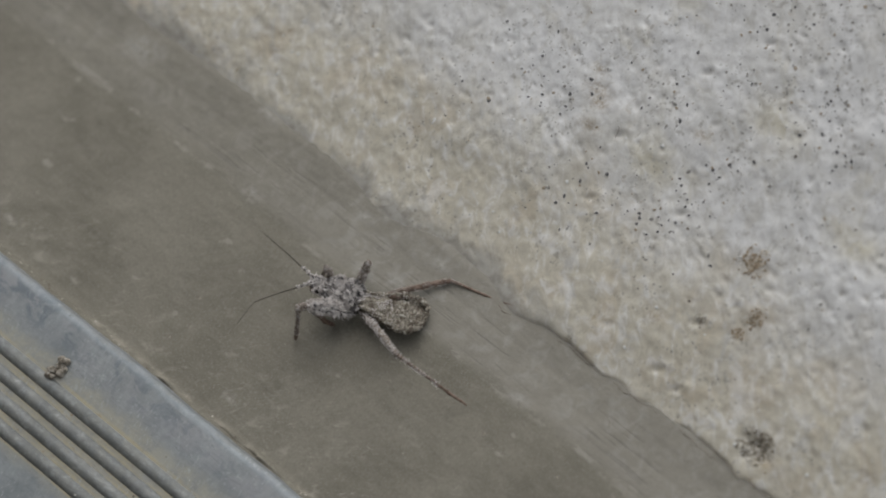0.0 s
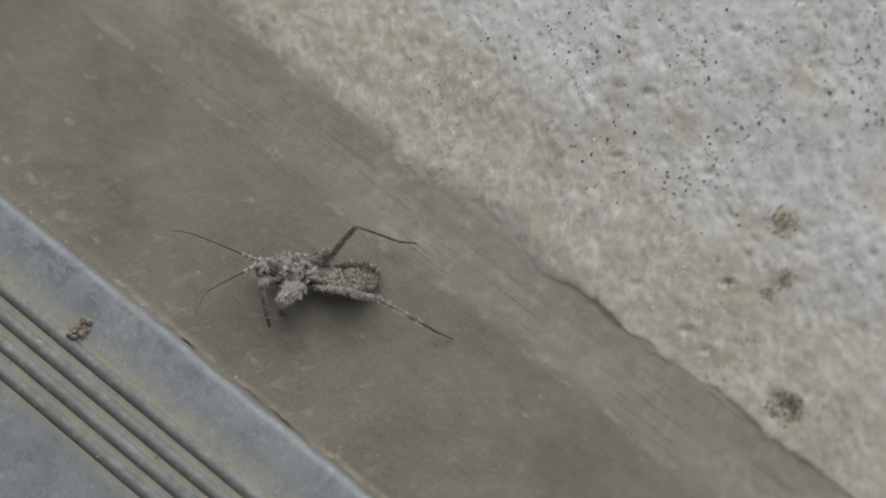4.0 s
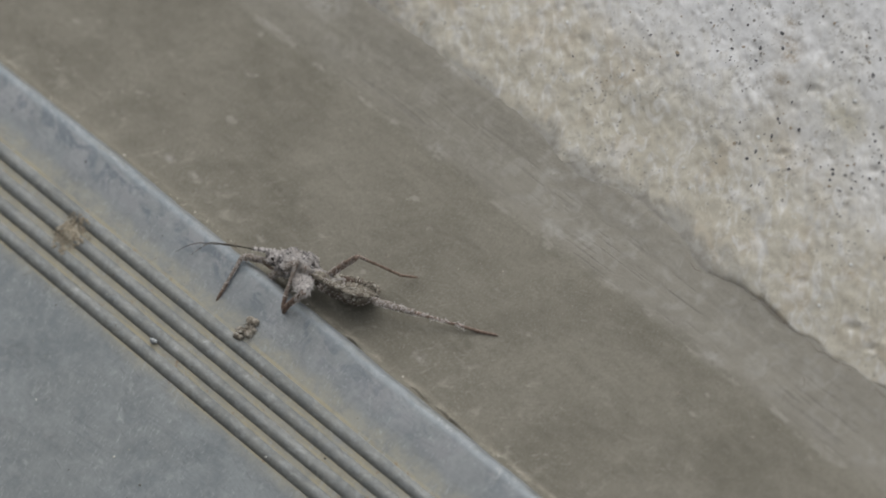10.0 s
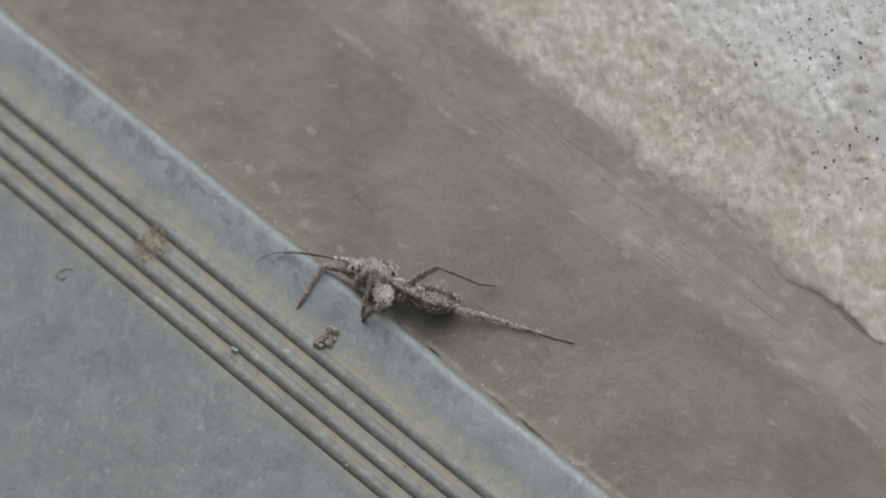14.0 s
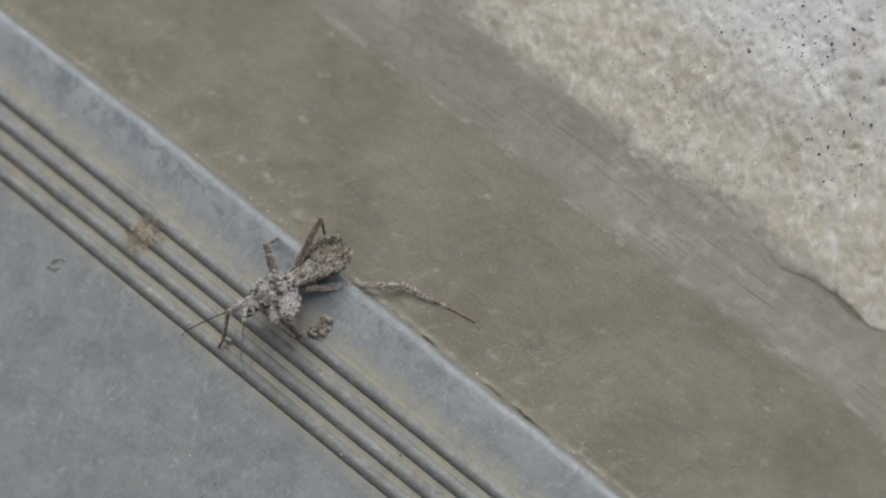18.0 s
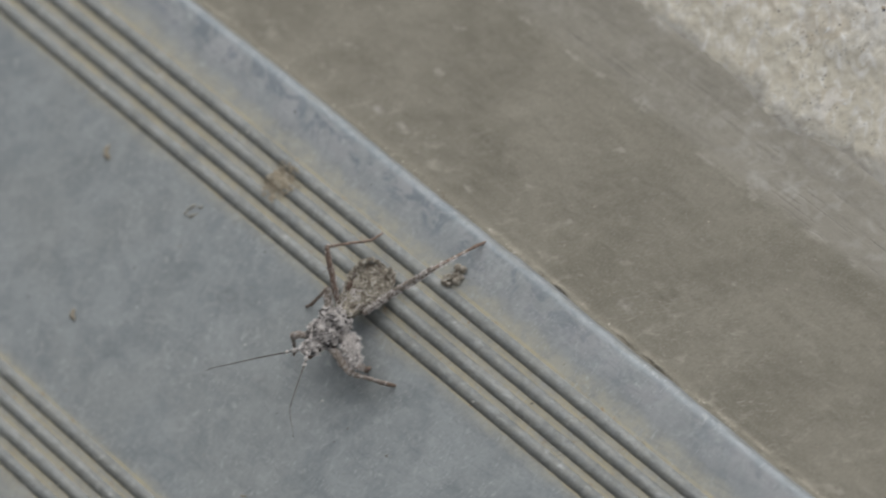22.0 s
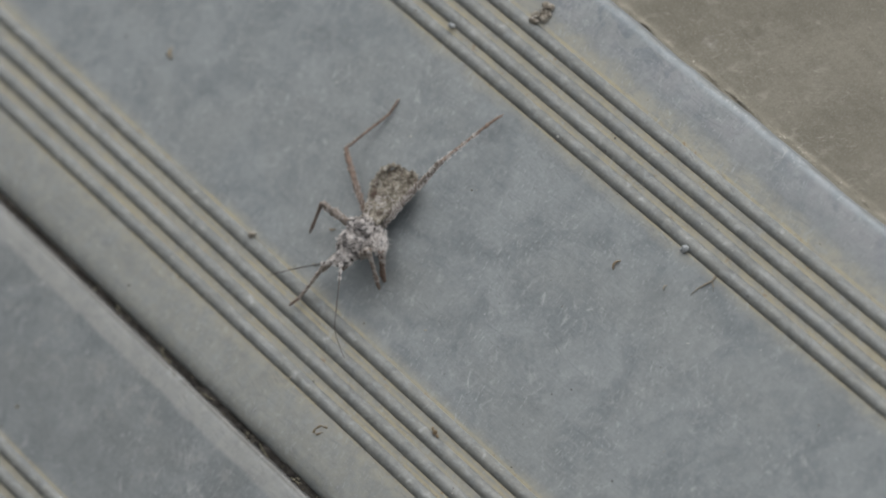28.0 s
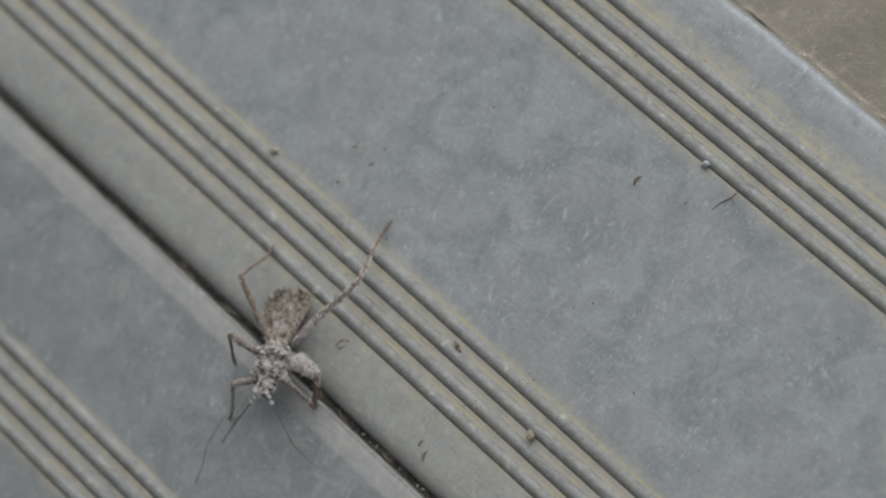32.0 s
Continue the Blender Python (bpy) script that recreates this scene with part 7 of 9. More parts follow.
    go(tibias['left_middle'], [
        (0, -4.20, 4.46, 4.50, -55.7, -0.0, -125.3),
        (0.25, -4.83, 3.43, 4.51, -58.2, 13.5, -116.5),
        (0.5, -5.33, 3.32, 3.79, -52.6, 19.9, -111.9),
        (0.75, -5.43, 2.63, 3.98, -48.8, 23.7, -108.6),
        (1, -4.92, 2.88, 3.66, -43.6, 20.5, -111.8),
        (1.25, -6.28, 0.80, 3.93, -46.5, 38.7, -91.3),
        (1.5, -6.25, 1.89, 2.91, -44.5, 38.5, -91.5),
        (1.75, -5.94, 1.39, 3.80, -55.9, 36.4, -93.7),
        (2, -5.49, 2.55, 3.74, -58.5, 21.9, -104.4),
        (2.25, -5.59, 2.07, 4.13, -64.9, 23.3, -103.5),
        (2.5, -5.66, 2.24, 4.04, -66.8, 19.8, -105.2),
        (2.75, -5.64, 1.79, 4.50, -62.2, 23.3, -103.5),
        (3, -5.53, 2.70, 4.05, -49.4, 16.5, -108.4),
        (3.25, -5.74, 1.79, 4.37, -57.7, 24.2, -102.3),
        (3.5, -5.83, 2.24, 3.83, -59.0, 22.2, -103.6),
        (3.75, -5.94, 2.09, 3.67, -56.9, 22.6, -103.3),
        (4, -5.98, 1.86, 3.60, -55.3, 20.5, -104.9),
        (4.25, -5.89, 1.38, 3.82, -57.5, 19.3, -105.7),
        (4.5, -5.66, 0.32, 4.19, -67.6, 34.1, -97.1),
        (4.75, -6.20, 1.16, 3.03, -56.0, 35.9, -95.9),
        (5, -6.33, 0.82, 2.72, -52.4, 35.2, -96.6),
        (5.25, -6.29, 0.44, 2.68, -51.9, 34.1, -97.6),
        (5.5, -6.23, 0.44, 2.65, -51.6, 32.7, -98.9),
        (5.75, -5.90, 0.13, 3.12, -53.8, 37.6, -94.3),
        (6, -6.28, 1.08, 2.06, -35.7, 38.3, -93.5),
        (6.25, -6.13, 0.57, 2.68, -43.9, 36.5, -96.2),
        (6.5, -6.16, 0.70, 2.65, -44.4, 32.4, -101.4),
        (6.75, -5.48, 0.87, 4.08, -65.8, 15.2, -114.4),
        (7, -5.95, 1.11, 3.40, -59.1, 5.4, -119.6),
        (7.25, -4.98, -0.02, 4.60, -102.8, 43.8, -113.0),
        (7.5, -5.70, 1.46, 3.26, -105.5, 67.9, -123.6),
        (7.75, -5.60, 0.41, 3.53, -100.9, 51.0, -115.9),
        (8, -5.92, -0.22, 3.10, -90.5, 39.3, -114.3),
        (8.25, -5.80, -0.71, 3.19, -85.1, 40.0, -114.2),
        (8.5, -5.87, -1.17, 2.87, -75.9, 42.8, -113.6),
        (14.5, -5.91, -1.52, 2.84, -76.8, 45.6, -112.6),
        (14.75, -6.00, -1.45, 2.99, -78.0, 40.3, -114.3),
        (15, -6.21, -1.18, 2.97, -75.9, 34.3, -116.0),
        (15.25, -6.10, -1.17, 3.17, -76.9, 21.5, -119.5),
        (15.5, -6.21, -0.99, 3.04, -71.8, 9.0, -123.1),
        (15.75, -6.10, -0.67, 3.31, -70.3, 5.8, -124.2),
        (16, -5.97, -0.02, 3.64, -65.1, -1.6, -127.3),
        (16.25, -5.66, 0.99, 3.88, -61.6, -12.5, -132.7),
        (16.5, -4.92, 1.13, 4.41, -98.4, 0.7, -130.4),
        (16.75, -6.29, 2.33, 3.37, -88.4, 27.9, -132.1),
        (17, -5.95, 2.92, 3.77, -83.5, 23.6, -132.4),
        (17.25, -5.30, 2.91, 3.60, -82.6, 17.5, -133.2),
        (17.5, -5.25, 3.09, 3.99, -81.4, 15.6, -133.5),
        (17.75, -5.22, 2.94, 4.45, -79.9, 12.0, -134.1),
        (18, -5.24, 2.80, 4.76, -77.4, 8.5, -134.8),
        (18.25, -4.92, 2.23, 5.22, -96.4, 20.5, -134.1),
        (18.5, -6.05, 3.20, 3.77, -85.9, 27.6, -134.3),
        (18.75, -5.40, 2.48, 4.72, -91.0, 22.8, -134.4),
        (19, -5.05, 2.20, 4.99, -89.1, 16.4, -134.4),
        (19.25, -4.56, 2.83, 5.49, -86.5, -1.2, -135.1),
        (19.5, -4.71, 3.89, 5.02, -74.9, -17.4, -137.8),
        (19.75, -5.48, 3.41, 4.55, -67.7, -9.0, -134.9),
        (20, -6.48, 3.10, 3.50, -53.9, 0.0, -129.8),
        (20.25, -6.31, 2.86, 3.82, -56.5, 13.3, -120.6),
        (20.5, -6.70, 3.85, 3.00, -44.6, 18.1, -116.4),
        (20.75, -6.20, 3.90, 3.85, -51.0, 12.5, -121.7),
        (21, -5.54, 4.56, 3.87, -52.8, 1.7, -130.2),
        (21.25, -4.50, 4.15, 4.17, -68.2, 3.2, -129.4),
        (21.5, -5.14, 5.80, 2.94, -53.6, -3.9, -133.3),
        (21.75, -5.43, 4.97, 3.88, -61.8, -3.1, -132.8),
        (22, -6.09, 4.31, 3.92, -63.0, -3.4, -133.0),
        (22.25, -5.07, 4.22, 4.27, -70.5, -3.7, -133.1),
        (22.5, -4.37, 4.28, 4.11, -72.6, -4.5, -133.4),
        (22.75, -3.89, 2.42, 5.47, -92.0, 26.1, -129.2),
        (23, -3.91, 4.36, 4.99, -74.2, 19.1, -130.1),
        (23.25, -4.32, 2.91, 5.58, -79.8, 19.5, -130.0),
        (23.5, -5.03, 2.01, 5.30, -75.2, 18.9, -130.2),
        (23.75, -5.20, 1.33, 5.31, -83.6, 36.2, -126.5),
        (24, -5.42, 2.71, 3.97, -75.8, 38.6, -126.0),
        (24.25, -4.61, 1.66, 5.66, -95.5, 27.3, -127.0),
        (24.5, -3.93, 2.59, 5.61, -96.7, -0.0, -124.0),
        (24.75, -4.28, 3.18, 5.23, -85.1, 3.9, -124.1),
        (25, -5.41, 4.80, 3.53, -55.0, 1.1, -125.1),
        (25.5, -5.26, 5.00, 3.29, -51.2, 0.6, -125.5),
        (25.75, -5.20, 4.79, 3.39, -50.9, 1.4, -124.8),
        (26, -5.21, 4.87, 3.13, -47.5, 0.4, -125.7),
        (26.5, -5.22, 4.37, 3.37, -52.1, 3.2, -123.3),
        (26.75, -5.00, 4.00, 3.84, -58.7, 0.8, -125.0),
        (27, -4.52, 3.55, 4.51, -67.5, -9.2, -130.1),
        (27.25, -3.67, 3.80, 4.88, -70.6, -26.6, -137.0),
        (27.5, -3.31, 1.02, 5.70, -108.8, 18.7, -136.8),
        (27.75, -4.19, 3.68, 4.28, -92.3, 25.2, -138.1),
        (28, -4.23, 2.93, 4.62, -95.1, 17.8, -137.6),
        (28.25, -3.83, 2.21, 5.18, -99.2, 8.0, -136.3),
        (28.5, -3.60, 1.89, 5.41, -101.6, 4.0, -135.6),
        (28.75, -4.07, 0.96, 5.59, -121.9, 24.4, -143.9),
        (29, -5.46, 2.58, 3.60, -110.9, 32.1, -148.3),
        (29.25, -5.11, 3.06, 4.27, -103.0, 9.4, -140.9),
        (29.5, -4.84, 3.98, 4.25, -96.4, -22.7, -135.5),
        (29.75, -4.00, 2.23, 5.06, -120.3, -18.7, -136.9),
        (30, -4.94, 5.29, 3.42, -86.4, -39.3, -131.3),
        (30.25, -4.95, 3.05, 4.40, -106.8, -16.1, -134.4),
        (30.5, -5.60, 2.07, 4.12, -111.7, -0.3, -139.9),
        (30.75, -5.33, 1.80, 4.72, -123.6, 23.8, -152.7),
        (31, -5.63, 3.32, 4.27, -104.6, 31.7, -156.6),
        (31.25, -5.42, 2.73, 4.80, -100.4, 31.8, -156.7),
        (31.5, -5.44, 2.62, 4.94, -89.6, 30.0, -156.5),
        (31.75, -5.57, 2.30, 4.95, -106.1, 35.3, -157.4),
        (32, -5.92, 3.58, 4.08, -98.5, 25.1, -154.8),
    ])
    go(femurs['right_middle'], [
        (0, 1.23, 1.36, 1.95, 75.2, -0.0, -134.3),
        (0.25, 1.26, 1.37, 1.95, 76.9, 3.9, -135.2),
        (0.5, 1.29, 1.37, 2.01, 78.8, 8.0, -136.1),
        (0.75, 1.29, 1.34, 2.10, 79.6, 5.5, -135.7),
        (1, 1.32, 1.35, 2.13, 81.6, 16.5, -137.5),
        (1.25, 1.30, 1.31, 2.27, 74.0, 6.8, -135.4),
        (1.5, 1.30, 1.31, 2.29, 65.8, 15.8, -138.7),
        (1.75, 1.32, 1.22, 2.40, 57.2, 19.4, -140.8),
        (2, 1.43, 0.99, 2.67, 50.4, 16.1, -138.2),
        (2.25, 1.40, 1.04, 2.60, 49.6, 17.4, -139.4),
        (2.5, 1.37, 1.09, 2.52, 48.3, 18.8, -140.7),
        (2.75, 1.35, 1.13, 2.47, 47.5, 20.2, -142.0),
        (3, 1.33, 1.19, 2.40, 46.1, 21.7, -143.5),
        (3.25, 1.29, 1.33, 2.27, 48.1, 22.5, -144.3),
        (3.5, 1.27, 1.48, 2.12, 49.8, 23.3, -145.1),
        (3.75, 1.28, 1.61, 2.00, 51.2, 25.6, -147.2),
        (4, 1.29, 1.73, 1.87, 52.9, 26.8, -148.2),
        (4.25, 1.27, 1.66, 1.79, 60.0, 20.6, -143.7),
        (4.5, 1.23, 1.75, 1.58, 62.4, 17.0, -141.6),
        (4.75, 1.34, 1.76, 1.58, 66.0, 22.5, -144.5),
        (5, 1.46, 1.86, 1.51, 66.9, 28.7, -147.4),
        (5.25, 1.56, 1.80, 1.60, 70.3, 34.5, -150.1),
        (5.5, 1.65, 1.81, 1.59, 72.7, 37.9, -151.5),
        (5.75, 1.68, 1.75, 1.57, 77.1, 37.1, -151.2),
        (6, 1.78, 1.76, 1.59, 78.9, 41.9, -152.6),
        (6.25, 1.82, 1.73, 1.54, 82.2, 40.9, -152.4),
        (6.5, 1.83, 1.66, 1.70, 84.3, 46.9, -153.3),
        (6.75, 1.93, 1.69, 1.53, 86.9, 43.7, -153.0),
        (7, 2.05, 1.72, 1.64, 87.6, 52.5, -153.6),
        (7.25, 0.76, 1.64, 3.20, 116.8, 24.3, -161.3),
        (7.5, 0.53, 1.77, 2.93, 135.2, 35.7, -151.7),
        (7.75, 0.32, 1.23, 2.80, 130.3, 53.4, -129.2),
        (8, 1.34, 1.31, 2.28, 126.9, 54.3, -128.0),
        (8.25, 1.37, 1.31, 2.27, 128.0, 56.3, -125.4),
        (8.5, 1.41, 1.32, 2.25, 128.2, 56.6, -124.9),
        (14.5, 1.41, 1.32, 2.25, 128.2, 56.6, -124.9),
        (14.75, 1.46, 1.33, 2.19, 120.6, 49.6, -132.9),
        (15, 1.19, 1.27, 2.35, 127.1, 58.0, -123.3),
        (15.25, 1.92, 1.53, 1.81, 112.6, 49.9, -131.2),
        (15.5, 2.06, 1.78, 1.81, 109.9, 59.6, -124.7),
        (15.75, 2.12, 2.08, 1.74, 102.2, 62.9, -122.7),
        (16, 1.83, 2.05, 1.42, 89.7, 46.5, -125.7),
        (16.25, 1.58, 2.55, 1.35, 70.8, 51.0, -126.9),
        (16.37, 1.39, 1.90, 1.54, 79.4, 21.0, -117.1),
        (16.5, 1.19, 1.24, 1.73, 82.5, -9.6, -112.3),
        (16.75, 1.30, 1.33, 2.04, 87.8, 6.3, -113.6),
        (17, 1.31, 1.31, 2.16, 92.7, 5.0, -113.6),
        (17.25, 1.17, 1.34, 1.45, 81.3, -1.2, -113.3),
        (17.5, 1.11, 1.34, 1.75, 70.6, -3.5, -112.7),
        (17.75, 1.19, 1.37, 1.88, 72.4, 2.2, -114.6),
        (18, 1.30, 1.30, 2.29, 64.6, 2.6, -114.8),
        (18.25, 2.38, 1.29, 2.50, 11.0, -14.1, -93.5),
        (18.5, 2.12, 1.14, 2.23, -4.8, -13.7, -99.7),
        (18.75, 1.25, 1.31, 2.25, 47.7, -8.3, -113.8),
        (19, 0.93, 1.06, 1.34, 74.2, -19.5, -107.4),
        (19.25, 1.07, 1.33, 1.60, 72.1, -4.7, -111.9),
        (19.5, 1.23, 1.44, 1.86, 74.0, 11.8, -117.0),
        (19.75, 1.14, 1.44, 1.53, 75.3, 4.2, -114.9),
        (20, 1.19, 1.34, 1.41, 82.7, -0.4, -114.0),
        (20.25, 0.95, 1.12, 1.46, 73.2, -19.1, -109.9),
        (20.5, 0.67, 0.98, 1.70, 52.6, -35.6, -100.5),
        (20.75, 0.90, 1.29, 1.86, 52.0, -21.1, -113.1),
        (21, 1.24, 1.32, 2.24, 42.8, -11.2, -122.5),
        (21.25, 0.92, 1.70, 1.86, 38.8, 0.3, -135.9),
        (21.5, 0.91, 2.28, 1.63, 33.2, 11.2, -150.9),
        (21.75, 0.64, 2.36, 1.58, 30.3, 7.0, -144.0),
        (22, 0.52, 2.44, 1.51, 30.1, 6.0, -142.3),
        (22.25, 1.31, 1.27, 2.30, 7.1, 11.7, -159.2),
        (22.5, 1.63, 0.36, 2.23, -3.9, 11.8, -161.7),
        (22.75, 2.09, 0.91, 2.18, -8.0, 16.3, -118.6),
        (23, 2.27, 0.79, 2.39, 5.0, 16.4, -116.2),
        (23.25, 2.16, 1.12, 2.31, 0.5, 15.7, -101.8),
        (23.5, 1.76, 1.28, 2.34, 4.7, 15.3, -91.5),
        (23.75, 1.13, 1.31, 2.20, 32.8, 13.6, -86.4),
        (24, 0.77, 1.46, 2.02, 28.0, 19.6, -97.0),
        (24.25, 0.74, 1.48, 1.80, 42.2, 16.8, -92.9),
        (24.5, 0.77, 1.54, 1.79, 44.5, 19.6, -96.0),
        (24.75, 0.75, 1.59, 1.80, 42.5, 22.0, -98.7),
        (25, 0.74, 1.65, 1.92, 34.0, 26.6, -105.1),
        (25.5, 0.94, 1.59, 2.02, 36.4, 28.9, -108.7),
        (25.75, 0.96, 1.54, 2.02, 38.0, 26.8, -105.6),
        (26, 0.98, 1.50, 2.04, 38.4, 25.3, -103.5),
        (26.5, 1.02, 1.45, 2.09, 37.2, 23.8, -101.3),
        (26.75, 1.06, 1.41, 2.14, 34.7, 23.3, -100.6),
        (27, 1.01, 1.40, 2.06, 40.9, 18.4, -93.8),
        (27.25, 1.09, 1.39, 2.08, 47.3, 18.5, -94.0),
        (27.5, 1.14, 1.32, 2.25, 17.2, 17.2, -91.9),
        (27.75, 1.16, 1.32, 2.23, 27.6, 16.3, -89.4),
        (28, 1.14, 1.31, 2.19, 34.6, 13.2, -84.1),
        (28.25, 1.19, 1.30, 2.22, 37.5, 12.4, -83.1),
        (28.5, 1.21, 1.30, 2.23, 37.3, 10.8, -80.9),
        (28.75, 1.38, 1.28, 2.34, 30.8, 18.1, -92.0),
        (29, 1.41, 1.25, 2.39, 37.9, 22.6, -99.0),
        (29.25, 1.53, 1.27, 2.27, -8.7, 22.8, -100.0),
        (29.5, 1.80, 1.13, 2.25, -6.1, 21.5, -110.8),
        (29.75, 1.90, 1.07, 2.48, 16.4, 21.1, -105.1),
        (30, 1.97, 1.09, 2.54, 19.9, 19.7, -100.5),
        (30.25, 1.47, 1.29, 2.36, 21.3, 15.2, -88.2),
        (30.5, 0.92, 1.22, 2.08, 30.3, 8.2, -73.5),
        (30.75, 0.85, 1.26, 1.90, 42.0, 9.8, -75.6),
        (31, 0.78, 1.28, 1.79, 45.7, 11.1, -77.0),
        (31.25, 0.91, 1.36, 1.80, 54.2, 14.2, -79.7),
        (31.5, 1.05, 1.38, 2.01, 52.3, 19.7, -84.0),
        (31.75, 1.17, 1.35, 2.19, 43.7, 24.5, -88.6),
        (32, 1.26, 1.32, 2.27, 40.8, 26.4, -91.0),
    ])
    go(tibias['right_middle'], [
        (0, 2.15, 0.47, 6.79, -57.1, -0.0, -70.5),
        (0.25, 1.83, 0.34, 6.81, -55.7, 2.3, -69.0),
        (0.5, 1.47, 0.20, 6.87, -54.7, 2.9, -68.6),
        (0.75, 1.58, 0.36, 7.00, -56.1, 12.2, -62.1),
        (1, 0.78, -0.14, 6.88, -51.7, 6.2, -66.5),
        (1.25, 1.86, -0.08, 7.04, -53.4, 14.4, -60.2),
        (1.5, 1.72, -1.05, 6.67, -52.8, 19.4, -56.3),
        (1.75, 1.95, -1.76, 6.36, -52.9, 33.1, -44.7),
        (2, 2.76, -2.09, 6.37, -52.5, 29.3, -48.1),
        (2.25, 2.65, -2.16, 6.23, -48.8, 27.6, -49.7),
        (2.5, 2.55, -2.25, 6.05, -44.9, 25.9, -51.4),
        (2.75, 2.43, -2.32, 5.93, -41.4, 24.0, -53.8),
        (3, 2.32, -2.39, 5.75, -37.7, 22.1, -56.2),
        (3.25, 2.09, -2.21, 5.71, -37.8, 21.3, -57.3),
        (3.5, 1.88, -2.03, 5.62, -37.4, 20.6, -58.3),
        (3.75, 1.56, -1.94, 5.51, -36.4, 18.9, -60.7),
        (4, 1.35, -1.79, 5.43, -35.8, 18.6, -61.1),
        (4.25, 1.52, -1.25, 5.85, -36.7, 26.3, -49.8),
        (4.5, 1.65, -0.87, 5.81, -38.6, 27.7, -47.8),
        (4.75, 1.10, -0.92, 5.80, -39.8, 23.2, -53.9),
        (5, 0.65, -0.98, 5.54, -38.8, 18.9, -59.6),
        (5.25, 0.10, -0.99, 5.48, -37.8, 14.0, -66.0),
        (5.5, -0.22, -0.90, 5.35, -36.9, 11.4, -69.5),
        (5.75, -0.36, -0.64, 5.46, -40.7, 14.7, -65.3),
        (6, -0.69, -0.60, 5.24, -37.1, 8.3, -73.3),
        (6.25, -0.74, -0.38, 5.28, -40.8, 12.1, -68.6),
        (6.5, -1.19, -0.41, 5.11, -37.2, 5.3, -77.1),
        (6.75, -1.02, -0.12, 5.13, -42.5, 14.3, -66.2),
        (7, -1.41, -0.23, 4.69, -37.0, 3.1, -79.8),
        (7.25, -1.70, 3.18, 7.26, -16.0, 18.0, -49.9),
        (7.5, -2.96, 3.92, 5.79, -6.3, 16.5, -58.2),
        (7.75, -4.12, 0.90, 5.07, -41.5, 7.4, -78.8),
        (8, -3.03, 0.59, 4.62, -35.1, -1.5, -90.0),
        (8.25, -3.04, 0.42, 4.45, -37.8, 4.3, -82.2),
        (8.5, -3.01, 0.40, 4.41, -29.4, -0.8, -89.9),
        (14.5, -3.01, 0.40, 4.41, -29.4, -0.8, -89.9),
        (14.75, -2.63, 0.66, 4.98, -29.4, 0.1, -88.4),
        (15, -3.18, 0.10, 4.46, -29.5, 1.0, -86.8),
        (15.25, -1.86, 0.14, 4.78, -38.8, 3.0, -83.7),
        (15.5, -1.65, -0.58, 4.19, -42.7, -2.6, -90.3),
        (15.75, -1.12, -1.01, 3.96, -49.9, -6.8, -94.3),
        (16, -0.26, -0.91, 4.87, -73.2, 4.6, -88.2),
        (16.13, 0.22, -1.14, 4.59, -57.3, 41.1, -70.4),
        (16.25, 0.70, -1.37, 4.32, -0.8, 63.0, -12.5),
        (16.5, 2.11, 1.76, 6.62, -19.8, 59.7, -48.4),
        (16.75, 1.26, 0.75, 7.01, -23.3, 55.7, -67.2),
        (17, 0.92, 1.01, 7.14, -29.3, 48.3, -91.2),
        (17.25, 1.91, 1.13, 6.39, -35.0, 39.1, -111.1),
        (17.5, 2.75, 0.97, 6.46, -39.9, 32.5, -121.7),
        (17.75, 2.48, 0.58, 6.64, -46.6, 28.7, -126.5),
        (18, 3.16, 0.21, 6.80, -47.5, 18.5, -136.8),
        (18.25, 7.29, 1.22, 3.42, -27.9, 52.5, -87.1),
        (18.5, 7.02, 0.20, 1.83, -16.9, 52.6, -86.7),
        (18.75, 4.55, 0.45, 5.91, -76.3, 27.7, -116.6),
        (19, 2.70, 2.19, 5.88, -56.1, 12.5, -123.7),
        (19.25, 2.64, 1.12, 6.34, -63.6, 16.3, -121.4),
        (19.5, 2.01, -0.06, 6.57, -57.7, 17.7, -120.6),
        (19.75, 2.15, 0.58, 6.36, -59.8, 24.6, -116.1),
        (20, 1.79, 1.11, 6.37, -55.2, 23.3, -117.0),
        (20.25, 2.84, 2.10, 5.99, -51.3, 21.7, -118.3),
        (20.5, 4.08, 2.70, 4.93, -57.4, 34.0, -108.3),
        (20.75, 4.28, 1.39, 5.54, -68.3, 17.3, -117.8),
        (21, 4.69, -0.09, 5.57, -81.9, 18.1, -117.6),
        (21.25, 3.62, -1.11, 4.99, -74.2, 32.6, -114.2),
        (21.5, 2.48, -1.64, 4.31, -56.6, 25.2, -118.1),
        (21.75, 2.93, -1.32, 4.08, -66.6, 41.6, -107.5),
        (22, 2.96, -1.14, 4.00, -65.5, 37.6, -109.8),
        (22.07, 2.96, -1.90, 3.64, -88.4, 16.3, -115.3),
        (22.17, 2.96, -2.65, 3.27, -126.0, -20.3, -104.2),
        (22.25, 2.95, -3.41, 2.91, -155.2, -34.3, -85.3),
        (22.5, 3.26, -4.36, 1.90, 179.7, -37.4, -67.4),
        (22.57, 4.08, -3.59, 1.80, -167.8, -36.6, -77.9),
        (22.63, 4.90, -2.82, 1.71, -109.8, 0.7, -119.9),
        (22.7, 5.72, -2.06, 1.61, -64.5, 54.5, -117.0),
        (22.75, 6.54, -1.29, 1.52, -51.2, 61.7, -108.6),
        (23, 6.68, -1.52, 2.81, -36.7, 41.1, -141.6),
        (23.25, 7.06, 0.08, 2.35, -61.7, 54.0, -125.3),
        (23.5, 6.74, 1.04, 2.73, -66.9, 51.7, -127.1),
